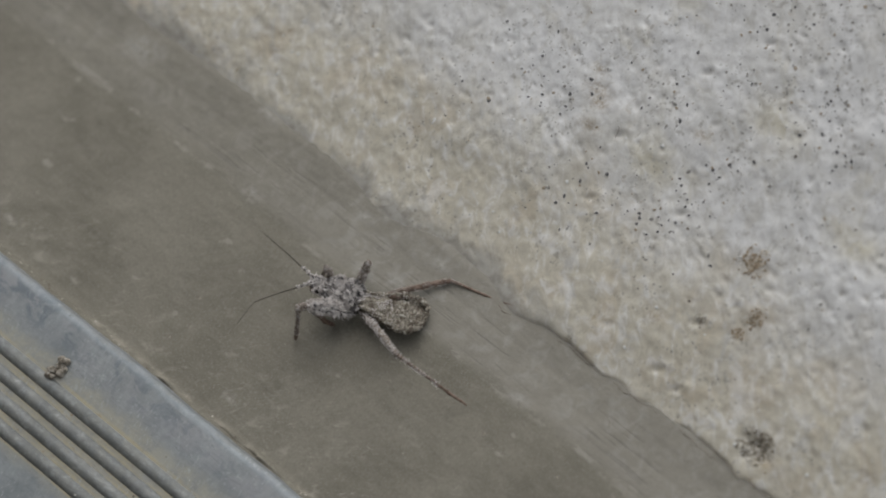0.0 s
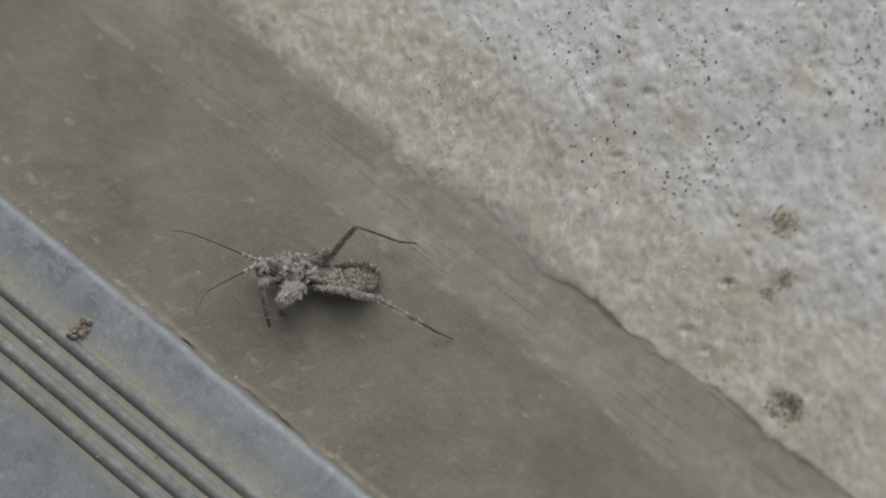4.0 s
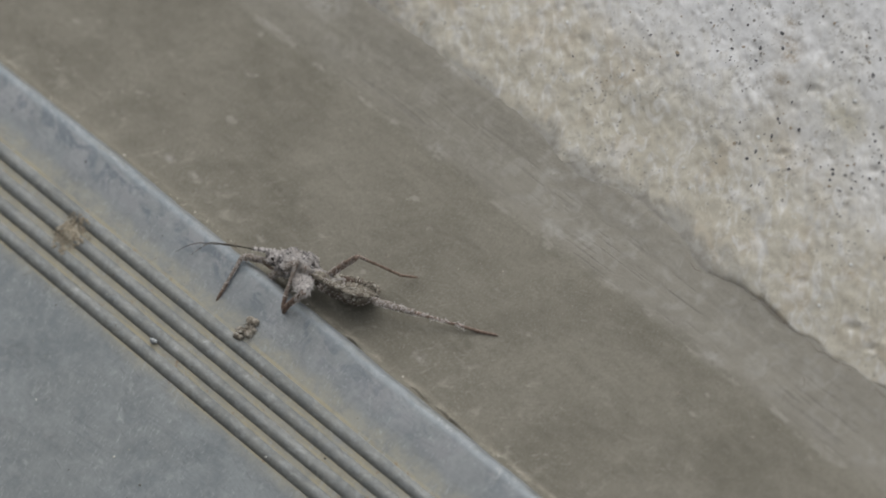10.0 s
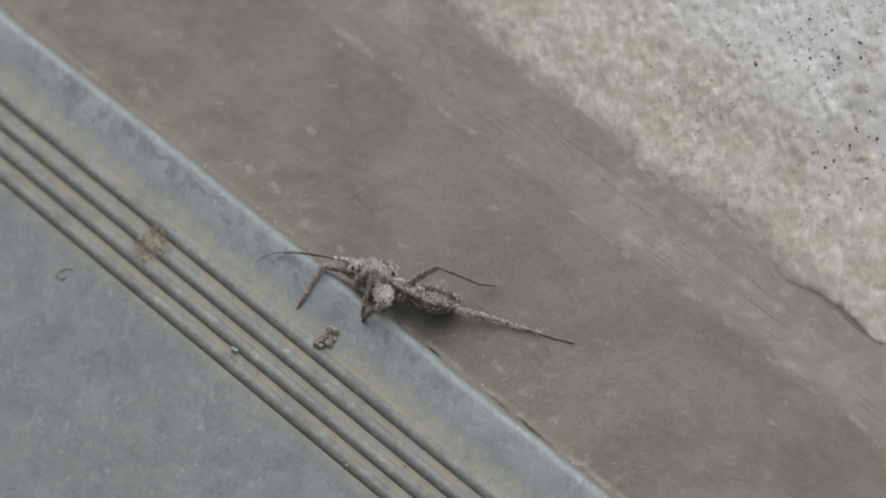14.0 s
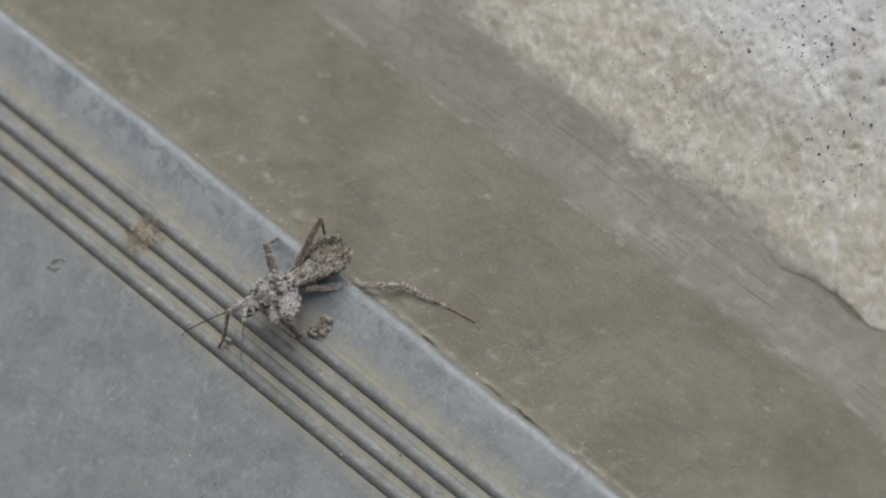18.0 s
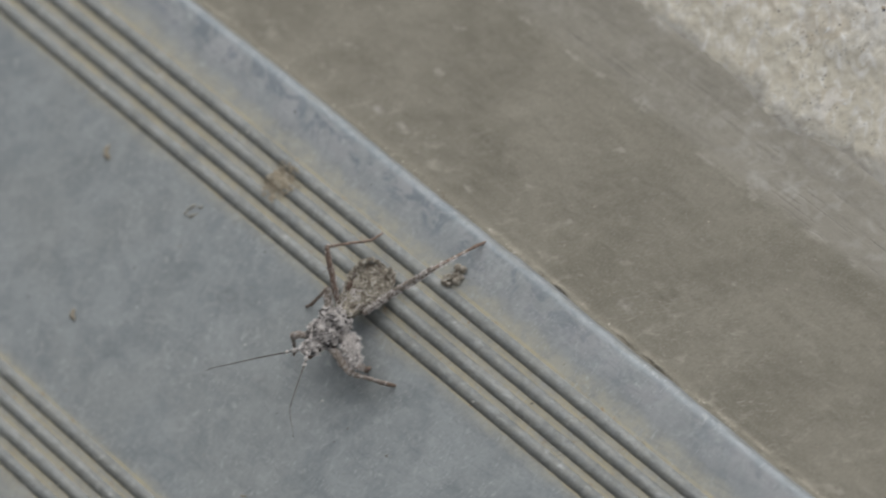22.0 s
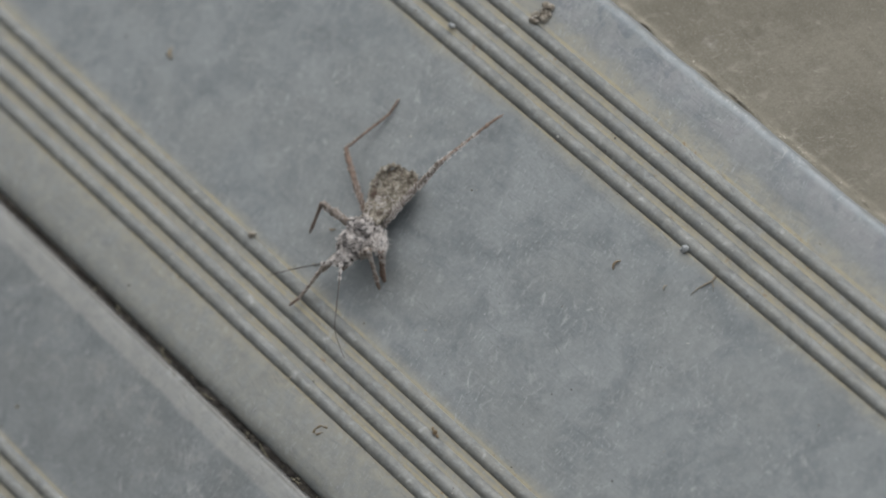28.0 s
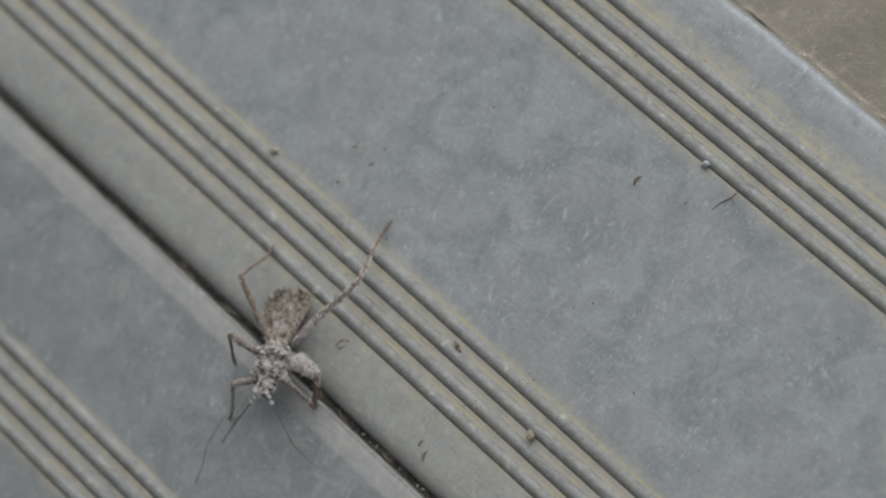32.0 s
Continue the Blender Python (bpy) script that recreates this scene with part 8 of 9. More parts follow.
        (23.75, 5.37, 0.95, 4.83, -56.3, 23.8, -145.9),
        (24, 5.05, 0.14, 4.24, -42.3, 28.2, -141.6),
        (24.25, 4.38, 0.32, 5.02, -49.5, 21.2, -149.1),
        (24.5, 4.20, -0.01, 5.09, -46.5, 19.3, -150.9),
        (24.75, 4.20, -0.22, 4.94, -36.0, 14.9, -156.2),
        (25, 4.41, -0.64, 4.42, -26.8, 9.8, -164.7),
        (25.5, 4.29, -1.06, 4.62, -24.6, 9.7, -164.9),
        (25.75, 4.38, -0.86, 4.77, -24.5, 10.7, -162.7),
        (26, 4.47, -0.70, 4.85, -25.1, 11.6, -160.6),
        (26.5, 4.69, -0.53, 4.86, -33.6, 10.6, -162.4),
        (26.75, 4.90, -0.45, 4.75, -36.2, 7.8, -166.5),
        (27, 4.71, 0.12, 5.16, -40.2, 11.5, -161.7),
        (27.13, 4.55, 0.06, 5.36, -55.5, 28.3, -145.7),
        (27.25, 4.40, -0.01, 5.57, -67.8, 48.1, -132.2),
        (27.5, 5.90, 0.73, 3.66, -84.7, 55.3, -129.4),
        (27.75, 5.60, 0.71, 4.46, -88.6, 45.2, -130.3),
        (28, 5.30, 1.09, 4.96, -87.9, 36.0, -130.7),
        (28.25, 5.20, 1.13, 5.19, -90.0, 31.2, -130.8),
        (28.5, 5.22, 1.37, 5.21, -92.2, 28.8, -130.7),
        (28.75, 5.64, 0.34, 4.78, -95.0, 37.5, -131.4),
        (29, 5.13, -0.54, 5.22, -91.6, 19.2, -130.2),
        (29.25, 6.45, 0.70, 1.57, -84.8, 65.1, -128.3),
        (29.5, 6.52, -0.45, 1.75, -64.3, 63.9, -129.1),
        (29.75, 6.39, -0.67, 3.80, -77.7, 46.9, -139.4),
        (30, 6.49, -0.33, 4.14, -52.0, 36.4, -145.9),
        (30.25, 6.14, 0.96, 4.11, -84.5, 40.6, -143.8),
        (30.5, 5.17, 2.10, 4.58, -75.3, 29.4, -146.2),
        (30.75, 4.59, 1.63, 5.20, -86.5, 24.4, -147.1),
        (31, 4.34, 1.40, 5.30, -76.7, 14.2, -148.7),
        (31.25, 3.97, 0.91, 5.73, -97.6, 15.4, -148.7),
        (31.5, 4.23, 0.37, 5.73, -93.6, 11.5, -148.3),
        (31.75, 4.82, -0.00, 5.34, -99.8, 22.4, -149.6),
        (32, 5.02, -0.20, 5.20, -94.0, 16.6, -148.9),
    ])
    go(femurs['left_hind'], [
        (0, -0.84, -0.28, 2.12, 20.9, -0.0, 132.0),
        (0.25, -0.89, -0.31, 2.16, 18.3, -0.3, 132.9),
        (0.5, -0.94, -0.34, 2.20, 15.3, -0.7, 134.2),
        (0.75, -1.04, -0.40, 2.25, 10.3, -2.3, 141.1),
        (1, -1.19, -0.58, 2.30, 2.5, -3.2, 148.8),
        (1.25, -1.13, -0.49, 2.31, -3.8, -3.2, 148.3),
        (1.5, -0.95, -0.28, 2.33, -4.0, -3.6, 142.1),
        (1.75, -0.95, -0.15, 2.33, -3.2, -3.0, 151.1),
        (2, -0.54, 0.24, 1.95, 17.9, -1.7, 141.3),
        (2.25, -0.62, 0.19, 1.94, 20.0, -2.2, 142.6),
        (2.5, -0.72, 0.12, 1.98, 20.6, -3.1, 145.2),
        (2.75, -0.77, 0.02, 2.01, 21.0, -2.7, 144.1),
        (3, -0.84, -0.06, 2.02, 23.3, -3.0, 144.9),
        (3.25, -0.83, -0.09, 2.05, 21.8, -2.4, 143.2),
        (3.5, -0.84, -0.09, 2.05, 21.9, -2.5, 143.7),
        (3.75, -0.87, -0.12, 2.08, 20.4, -2.8, 144.4),
        (4, -0.92, -0.15, 2.13, 17.9, -3.5, 146.5),
        (4.25, -0.98, -0.23, 2.20, 12.9, -4.0, 148.1),
        (4.5, -1.05, -0.30, 2.25, 9.1, -4.8, 152.2),
        (4.75, -1.09, -0.37, 2.27, 6.1, -4.9, 153.4),
        (5, -1.13, -0.43, 2.29, 4.2, -5.2, 156.2),
        (5.25, -1.17, -0.53, 2.30, 0.4, -5.3, 158.6),
        (5.5, -1.20, -0.61, 2.30, -0.8, -5.3, 160.0),
        (5.75, -1.23, -0.70, 2.30, -2.5, -5.1, 166.0),
        (6, -1.17, -0.52, 2.29, 5.9, -4.8, 157.3),
        (6.25, -1.21, -0.62, 2.30, 6.7, -5.0, 158.5),
        (6.5, -1.25, -0.74, 2.31, 5.5, -5.1, 159.5),
        (6.75, -1.23, -0.81, 2.30, 0.0, -5.6, 170.9),
        (7, -1.22, -0.80, 2.30, 0.5, -5.6, 173.0),
        (7.25, -1.24, -0.96, 2.29, -1.7, -5.6, 174.2),
        (7.5, -1.39, -0.91, 2.34, 6.3, -4.6, 148.2),
        (7.75, -1.33, -1.08, 2.36, 7.4, -6.5, 164.4),
        (8, -1.27, -1.20, 2.42, 11.3, -7.7, 171.5),
        (8.25, -1.26, -1.19, 2.40, 9.2, -7.9, 172.9),
        (8.5, -1.21, -1.09, 2.33, 3.6, -8.6, 178.8),
        (14.5, -1.13, -0.89, 2.31, 2.2, -9.3, -166.8),
        (14.75, -1.17, -0.99, 2.27, -4.6, -9.5, -174.9),
        (15, -1.27, -0.29, 2.30, 0.6, -9.2, -167.7),
        (15.25, -1.20, -0.67, 2.30, 1.5, -9.0, -178.3),
        (15.5, -1.35, -1.42, 2.18, -8.1, -9.6, 171.1),
        (15.75, -1.34, -1.64, 2.08, -11.9, -9.1, 174.4),
        (16, -1.29, -1.63, 1.91, -20.8, -8.0, 178.2),
        (16.25, -1.35, -1.60, 1.86, -24.0, -9.0, 175.7),
        (16.5, -1.43, -1.56, 1.81, -27.1, -10.7, 172.0),
        (16.75, -1.61, -1.55, 1.92, -20.8, -14.9, 162.3),
        (17, -1.02, -0.29, 2.35, -8.7, -17.3, 152.8),
        (17.25, -1.09, -0.40, 2.36, -15.3, -16.8, 155.3),
        (17.5, -1.09, -0.40, 2.37, -17.2, -16.5, 156.4),
        (17.75, -1.10, -0.39, 2.38, -18.5, -15.8, 158.7),
        (18, -1.23, -0.66, 2.28, -21.4, -14.7, 161.8),
        (18.25, -1.44, -1.08, 2.14, -17.2, -15.9, 158.4),
        (18.5, -1.16, -0.53, 2.30, 0.2, -17.1, 149.6),
        (18.75, -1.42, -0.94, 2.38, 11.7, -16.6, 144.3),
        (19, -1.75, -1.43, 2.76, 25.9, -14.9, 139.1),
        (19.25, -1.77, -1.45, 2.70, 22.1, -15.4, 140.3),
        (19.5, -1.72, -1.52, 2.61, 16.9, -17.2, 145.5),
        (19.75, -1.72, -1.53, 2.59, 15.9, -17.3, 145.9),
        (20, -1.66, -1.57, 2.52, 12.2, -18.4, 150.6),
        (20.25, -1.53, -1.08, 2.48, 17.6, -15.8, 140.5),
        (20.5, -0.91, -0.31, 2.16, 19.8, -12.7, 130.9),
        (20.75, -0.26, 0.09, 1.76, 25.1, -9.2, 122.2),
        (21, 0.35, 0.28, 1.39, 27.3, -6.3, 116.3),
        (21.25, -0.55, -0.13, 2.00, 21.1, -9.1, 122.5),
        (21.5, -1.08, -0.55, 2.22, 32.9, -3.0, 110.5),
        (21.75, -1.65, -0.94, 2.67, 33.9, -9.5, 120.4),
        (22, -1.84, -1.30, 2.85, 31.4, -14.8, 128.9),
        (22.25, -1.86, -1.26, 2.89, 33.1, -13.4, 126.6),
        (22.5, -1.71, -1.10, 2.77, 34.5, -12.9, 125.9),
        (22.75, -0.24, -0.02, 1.53, 34.8, -6.6, 116.7),
        (23, 0.91, -0.02, 0.90, 32.6, 0.6, 105.9),
        (23.25, 0.52, 1.07, 1.28, 23.5, -11.9, 129.1),
        (23.5, 0.06, 1.18, 0.88, 34.3, -15.0, 134.8),
        (23.75, 0.45, 1.00, 1.08, 28.4, -11.0, 128.1),
        (24, 0.80, 0.33, 0.93, 31.8, -2.5, 113.4),
        (24.25, 0.14, 0.91, 1.34, 26.1, -12.9, 132.2),
        (24.5, -0.66, 0.74, 2.00, 12.5, -20.2, 153.6),
        (24.75, -0.91, -0.05, 2.15, 14.6, -18.8, 147.8),
        (25, -1.33, -0.84, 2.32, 4.3, -19.2, 150.2),
        (25.5, -1.23, -0.67, 2.30, -1.6, -19.4, 156.8),
        (25.75, -1.11, -0.41, 2.29, 3.9, -19.3, 153.4),
        (26, -1.07, -0.36, 2.30, 0.5, -19.2, 151.9),
        (26.5, -1.11, -0.40, 2.29, 3.2, -19.3, 153.4),
        (26.75, -1.23, -0.67, 2.30, -1.8, -19.4, 160.0),
        (27, -1.24, -0.73, 2.30, -0.8, -19.3, 161.7),
        (27.25, -1.26, -0.81, 2.30, 0.2, -19.3, 164.0),
        (27.5, -1.27, -0.90, 2.31, 1.1, -19.3, 166.6),
        (27.75, -1.27, -0.88, 2.32, 4.7, -19.3, 165.4),
        (28, -0.91, -0.11, 1.99, 29.1, -12.4, 142.1),
        (28.25, -0.96, -0.19, 2.04, 29.0, -12.8, 143.0),
        (28.5, -1.05, -0.31, 2.13, 28.7, -14.4, 145.9),
        (28.75, -1.07, -0.43, 2.22, 21.7, -11.3, 139.2),
        (29, -1.22, -0.63, 2.31, 10.7, -10.7, 137.1),
        (29.25, -1.57, -1.02, 2.36, 5.8, -10.8, 137.5),
        (29.5, -1.09, -0.58, 2.22, 34.5, 2.1, 103.4),
        (29.75, -1.63, -0.85, 2.59, 30.4, -6.1, 116.2),
        (30, -1.89, -1.18, 2.78, 28.4, -10.6, 124.4),
        (30.25, -1.66, -1.01, 2.56, 23.1, -11.7, 126.5),
        (30.5, -1.47, -0.87, 2.41, 16.5, -13.5, 131.7),
        (30.75, -1.51, -1.03, 2.33, 3.2, -15.5, 143.6),
        (31, -0.53, -0.11, 2.06, 16.7, -11.9, 122.6),
        (31.25, -0.83, -0.24, 2.14, 17.8, -14.2, 130.2),
        (31.5, -0.68, -0.21, 1.93, 30.2, -10.2, 121.0),
        (31.75, -0.91, -0.39, 2.12, 26.3, -10.0, 120.7),
        (32, -1.14, -0.55, 2.27, 22.1, -10.8, 122.4),
    ])
    go(tibias['left_hind'], [
        (0, -8.20, -6.90, 5.91, -31.4, -0.0, -175.2),
        (0.25, -8.25, -7.17, 5.48, -32.5, -0.2, -175.4),
        (0.5, -8.24, -7.50, 5.00, -34.0, -0.2, -175.4),
        (0.75, -7.52, -8.56, 4.14, -31.4, -1.3, -177.2),
        (1, -6.65, -9.65, 2.75, -27.0, -2.2, -178.8),
        (1.25, -6.73, -9.46, 1.61, -25.4, -4.4, 176.7),
        (1.5, -7.47, -8.60, 1.59, -31.3, -3.9, 177.7),
        (1.75, -6.08, -9.40, 1.73, -22.1, -3.6, 178.2),
        (2, -6.77, -7.70, 5.21, -32.5, 7.8, -160.1),
        (2.25, -6.56, -7.81, 5.56, -32.9, 5.9, -163.0),
        (2.5, -6.21, -8.15, 5.69, -33.8, 4.4, -165.3),
        (2.75, -6.42, -8.10, 5.81, -33.8, 4.5, -165.2),
        (3, -6.26, -8.15, 6.20, -35.9, 3.5, -166.6),
        (3.25, -6.59, -8.07, 5.98, -36.0, 3.5, -166.5),
        (3.5, -6.53, -8.12, 6.00, -38.2, 2.5, -167.9),
        (3.75, -6.50, -8.31, 5.78, -37.4, 3.0, -167.3),
        (4, -6.32, -8.67, 5.38, -35.3, 2.9, -167.3),
        (4.25, -6.30, -9.08, 4.56, -30.8, 3.4, -166.7),
        (4.5, -5.81, -9.62, 3.92, -27.6, 2.6, -168.0),
        (4.75, -5.72, -9.84, 3.39, -23.8, 3.1, -167.0),
        (5, -5.33, -10.13, 3.07, -22.9, 3.5, -166.0),
        (5.25, -5.04, -10.40, 2.38, -19.4, 3.6, -165.8),
        (5.5, -4.84, -10.56, 2.16, -18.4, 3.6, -165.8),
        (5.75, -3.82, -10.97, 1.83, -15.7, 2.5, -169.4),
        (6, -5.15, -10.28, 3.38, -25.2, 6.7, -158.3),
        (6.25, -4.97, -10.45, 3.53, -23.5, 5.7, -160.5),
        (6.5, -4.86, -10.65, 3.32, -20.3, 5.2, -161.7),
        (6.75, -2.91, -11.28, 2.31, -9.7, 2.6, -171.2),
        (7, -2.51, -11.32, 2.40, -6.6, 2.5, -172.4),
        (7.25, -2.33, -11.50, 1.97, -4.8, 2.4, -172.9),
        (7.5, -6.87, -9.91, 3.49, -20.2, 8.0, -148.0),
        (7.75, -4.00, -11.24, 3.71, -8.4, 7.8, -148.9),
        (8, -2.53, -11.52, 4.48, 0.7, 8.2, -141.9),
        (8.25, -2.33, -11.60, 4.08, -0.3, 8.3, -150.0),
        (8.5, -1.34, -11.67, 3.00, 1.7, 8.4, -159.8),
        (14.5, 1.35, -11.19, 2.71, 3.5, 9.2, -176.6),
        (14.75, -0.37, -11.53, 1.43, 3.6, 8.9, -172.9),
        (15, 1.01, -10.64, 2.40, -16.3, 6.4, 164.6),
        (15.25, -0.85, -11.26, 2.57, -19.8, 9.2, 173.1),
        (15.5, -3.23, -11.75, 0.71, -10.0, 13.6, -169.9),
        (15.75, -2.68, -11.93, -0.07, -7.4, 12.7, -176.0),
        (16, -2.13, -11.52, -1.81, 1.0, 12.1, 171.7),
        (16.25, -2.75, -11.20, -2.41, 0.3, 12.2, 162.3),
        (16.5, -3.62, -10.78, -2.94, 0.4, 12.2, 151.7),
        (16.75, -5.55, -10.69, -1.72, -0.6, 12.2, 139.1),
        (17, -6.23, -9.39, 0.82, -22.9, 10.3, 129.9),
        (17.25, -6.10, -9.35, -0.33, -21.0, 7.9, 123.9),
        (17.5, -5.96, -9.32, -0.63, -16.1, 6.7, 120.3),
        (17.75, -5.61, -9.42, -0.86, -13.9, 6.0, 117.6),
        (18, -5.25, -9.72, -1.47, -11.9, 5.3, 114.7),
        (18.25, -5.95, -10.18, -0.87, -17.3, 8.4, 126.5),
        (18.37, -6.23, -9.93, 0.73, -51.9, 18.6, 141.5),
        (18.5, -6.52, -9.67, 2.34, -86.9, 35.2, 148.5),
        (18.75, -6.98, -9.73, 4.45, -79.8, 34.5, 148.4),
        (19, -7.09, -9.42, 7.24, -78.2, 26.0, 146.5),
        (19.25, -7.22, -9.69, 6.55, -74.5, 29.1, 147.3),
        (19.5, -6.70, -10.40, 5.56, -67.5, 33.7, 149.2),
        (19.75, -6.71, -10.45, 5.37, -69.6, 35.9, 150.2),
        (20, -6.12, -10.95, 4.65, -65.8, 40.2, 152.5),
        (20.25, -7.29, -9.43, 5.56, -74.5, 41.0, 152.9),
        (20.5, -7.94, -7.43, 5.66, -77.9, 43.6, 153.7),
        (20.75, -8.01, -5.63, 6.19, -64.1, 39.7, 151.9),
        (21, -7.87, -4.37, 6.22, -54.8, 42.0, 153.7),
        (21.25, -8.56, -5.96, 5.77, -47.7, 41.6, 153.3),
        (21.5, -9.32, -3.95, 7.96, -43.8, 39.0, 149.9),
        (21.75, -8.75, -6.24, 8.50, -46.7, 37.4, 148.0),
        (22, -8.00, -8.08, 8.19, -44.7, 38.6, 149.5),
        (22.25, -8.18, -7.63, 8.52, -41.7, 36.6, 146.7),
        (22.5, -8.00, -7.31, 8.63, -37.8, 33.4, 142.0),
        (22.75, -7.70, -4.55, 7.54, -21.9, 34.0, 143.4),
        (23, -7.69, -2.40, 6.61, -12.1, 33.8, 142.4),
        (23.25, -6.48, -5.73, 5.42, -5.1, 35.2, 153.7),
        (23.5, -5.07, -6.08, 6.66, -16.4, 36.8, 164.1),
        (23.75, -6.29, -5.51, 6.04, -14.2, 36.8, 164.3),
        (24, -7.37, -3.47, 6.51, -22.5, 36.2, 161.8),
        (24.25, -6.21, -6.25, 5.89, -15.3, 38.1, 169.0),
        (24.5, -4.55, -8.89, 4.15, -2.5, 39.6, -179.1),
        (24.75, -5.66, -9.18, 4.68, 0.1, 39.5, 175.6),
        (25, -6.35, -10.15, 3.08, 13.8, 39.7, 174.1),
        (25.5, -5.49, -10.37, 2.01, 17.0, 41.3, 166.2),
        (25.75, -5.63, -9.97, 2.96, 9.1, 41.8, 163.4),
        (26, -6.05, -9.72, 2.38, 10.9, 41.2, 168.2),
        (26.5, -5.67, -9.95, 2.84, 10.8, 41.2, 167.9),
        (26.75, -4.95, -10.59, 1.98, 18.7, 40.8, 170.1),
        (27, -4.62, -10.77, 2.16, 20.2, 40.3, 171.9),
        (27.25, -4.17, -11.00, 2.33, 19.8, 40.0, 173.1),
        (27.5, -3.65, -11.23, 2.49, 19.0, 39.6, 174.4),
        (27.75, -3.64, -11.18, 3.14, 22.1, 39.4, 175.1),
        (28, -5.72, -8.10, 7.04, -20.6, 39.6, 157.2),
        (28.25, -5.64, -8.28, 7.05, -26.6, 38.3, 153.4),
        (28.5, -5.23, -8.71, 7.06, -25.4, 38.3, 153.4),
        (28.75, -6.94, -8.38, 6.06, -9.0, 38.3, 153.5),
        (29, -8.05, -8.51, 4.24, 8.2, 38.3, 148.0),
        (29.25, -8.55, -8.92, 3.41, 13.2, 39.5, 140.0),
        (29.5, -9.64, -2.38, 8.22, -48.8, 37.4, 131.7),
        (29.75, -9.58, -5.40, 7.93, -40.5, 43.2, 139.5),
        (30, -9.05, -7.22, 7.74, -39.0, 44.8, 142.0),
        (30.25, -8.99, -7.49, 6.63, -23.9, 46.3, 145.7),
        (30.5, -8.58, -8.16, 5.33, -11.3, 46.4, 146.0),
        (30.75, -7.65, -9.65, 2.90, 11.7, 46.4, 154.4),
        (31, -8.75, -6.10, 5.03, -11.1, 46.4, 155.8),
        (31.25, -8.03, -7.35, 5.28, -10.5, 46.4, 155.5),
        (31.5, -8.05, -5.73, 7.18, -30.3, 43.6, 144.9),
        (31.75, -8.66, -5.94, 6.75, -23.1, 46.6, 153.5),
        (32, -9.03, -6.45, 6.19, -15.1, 48.3, 160.8),
    ])
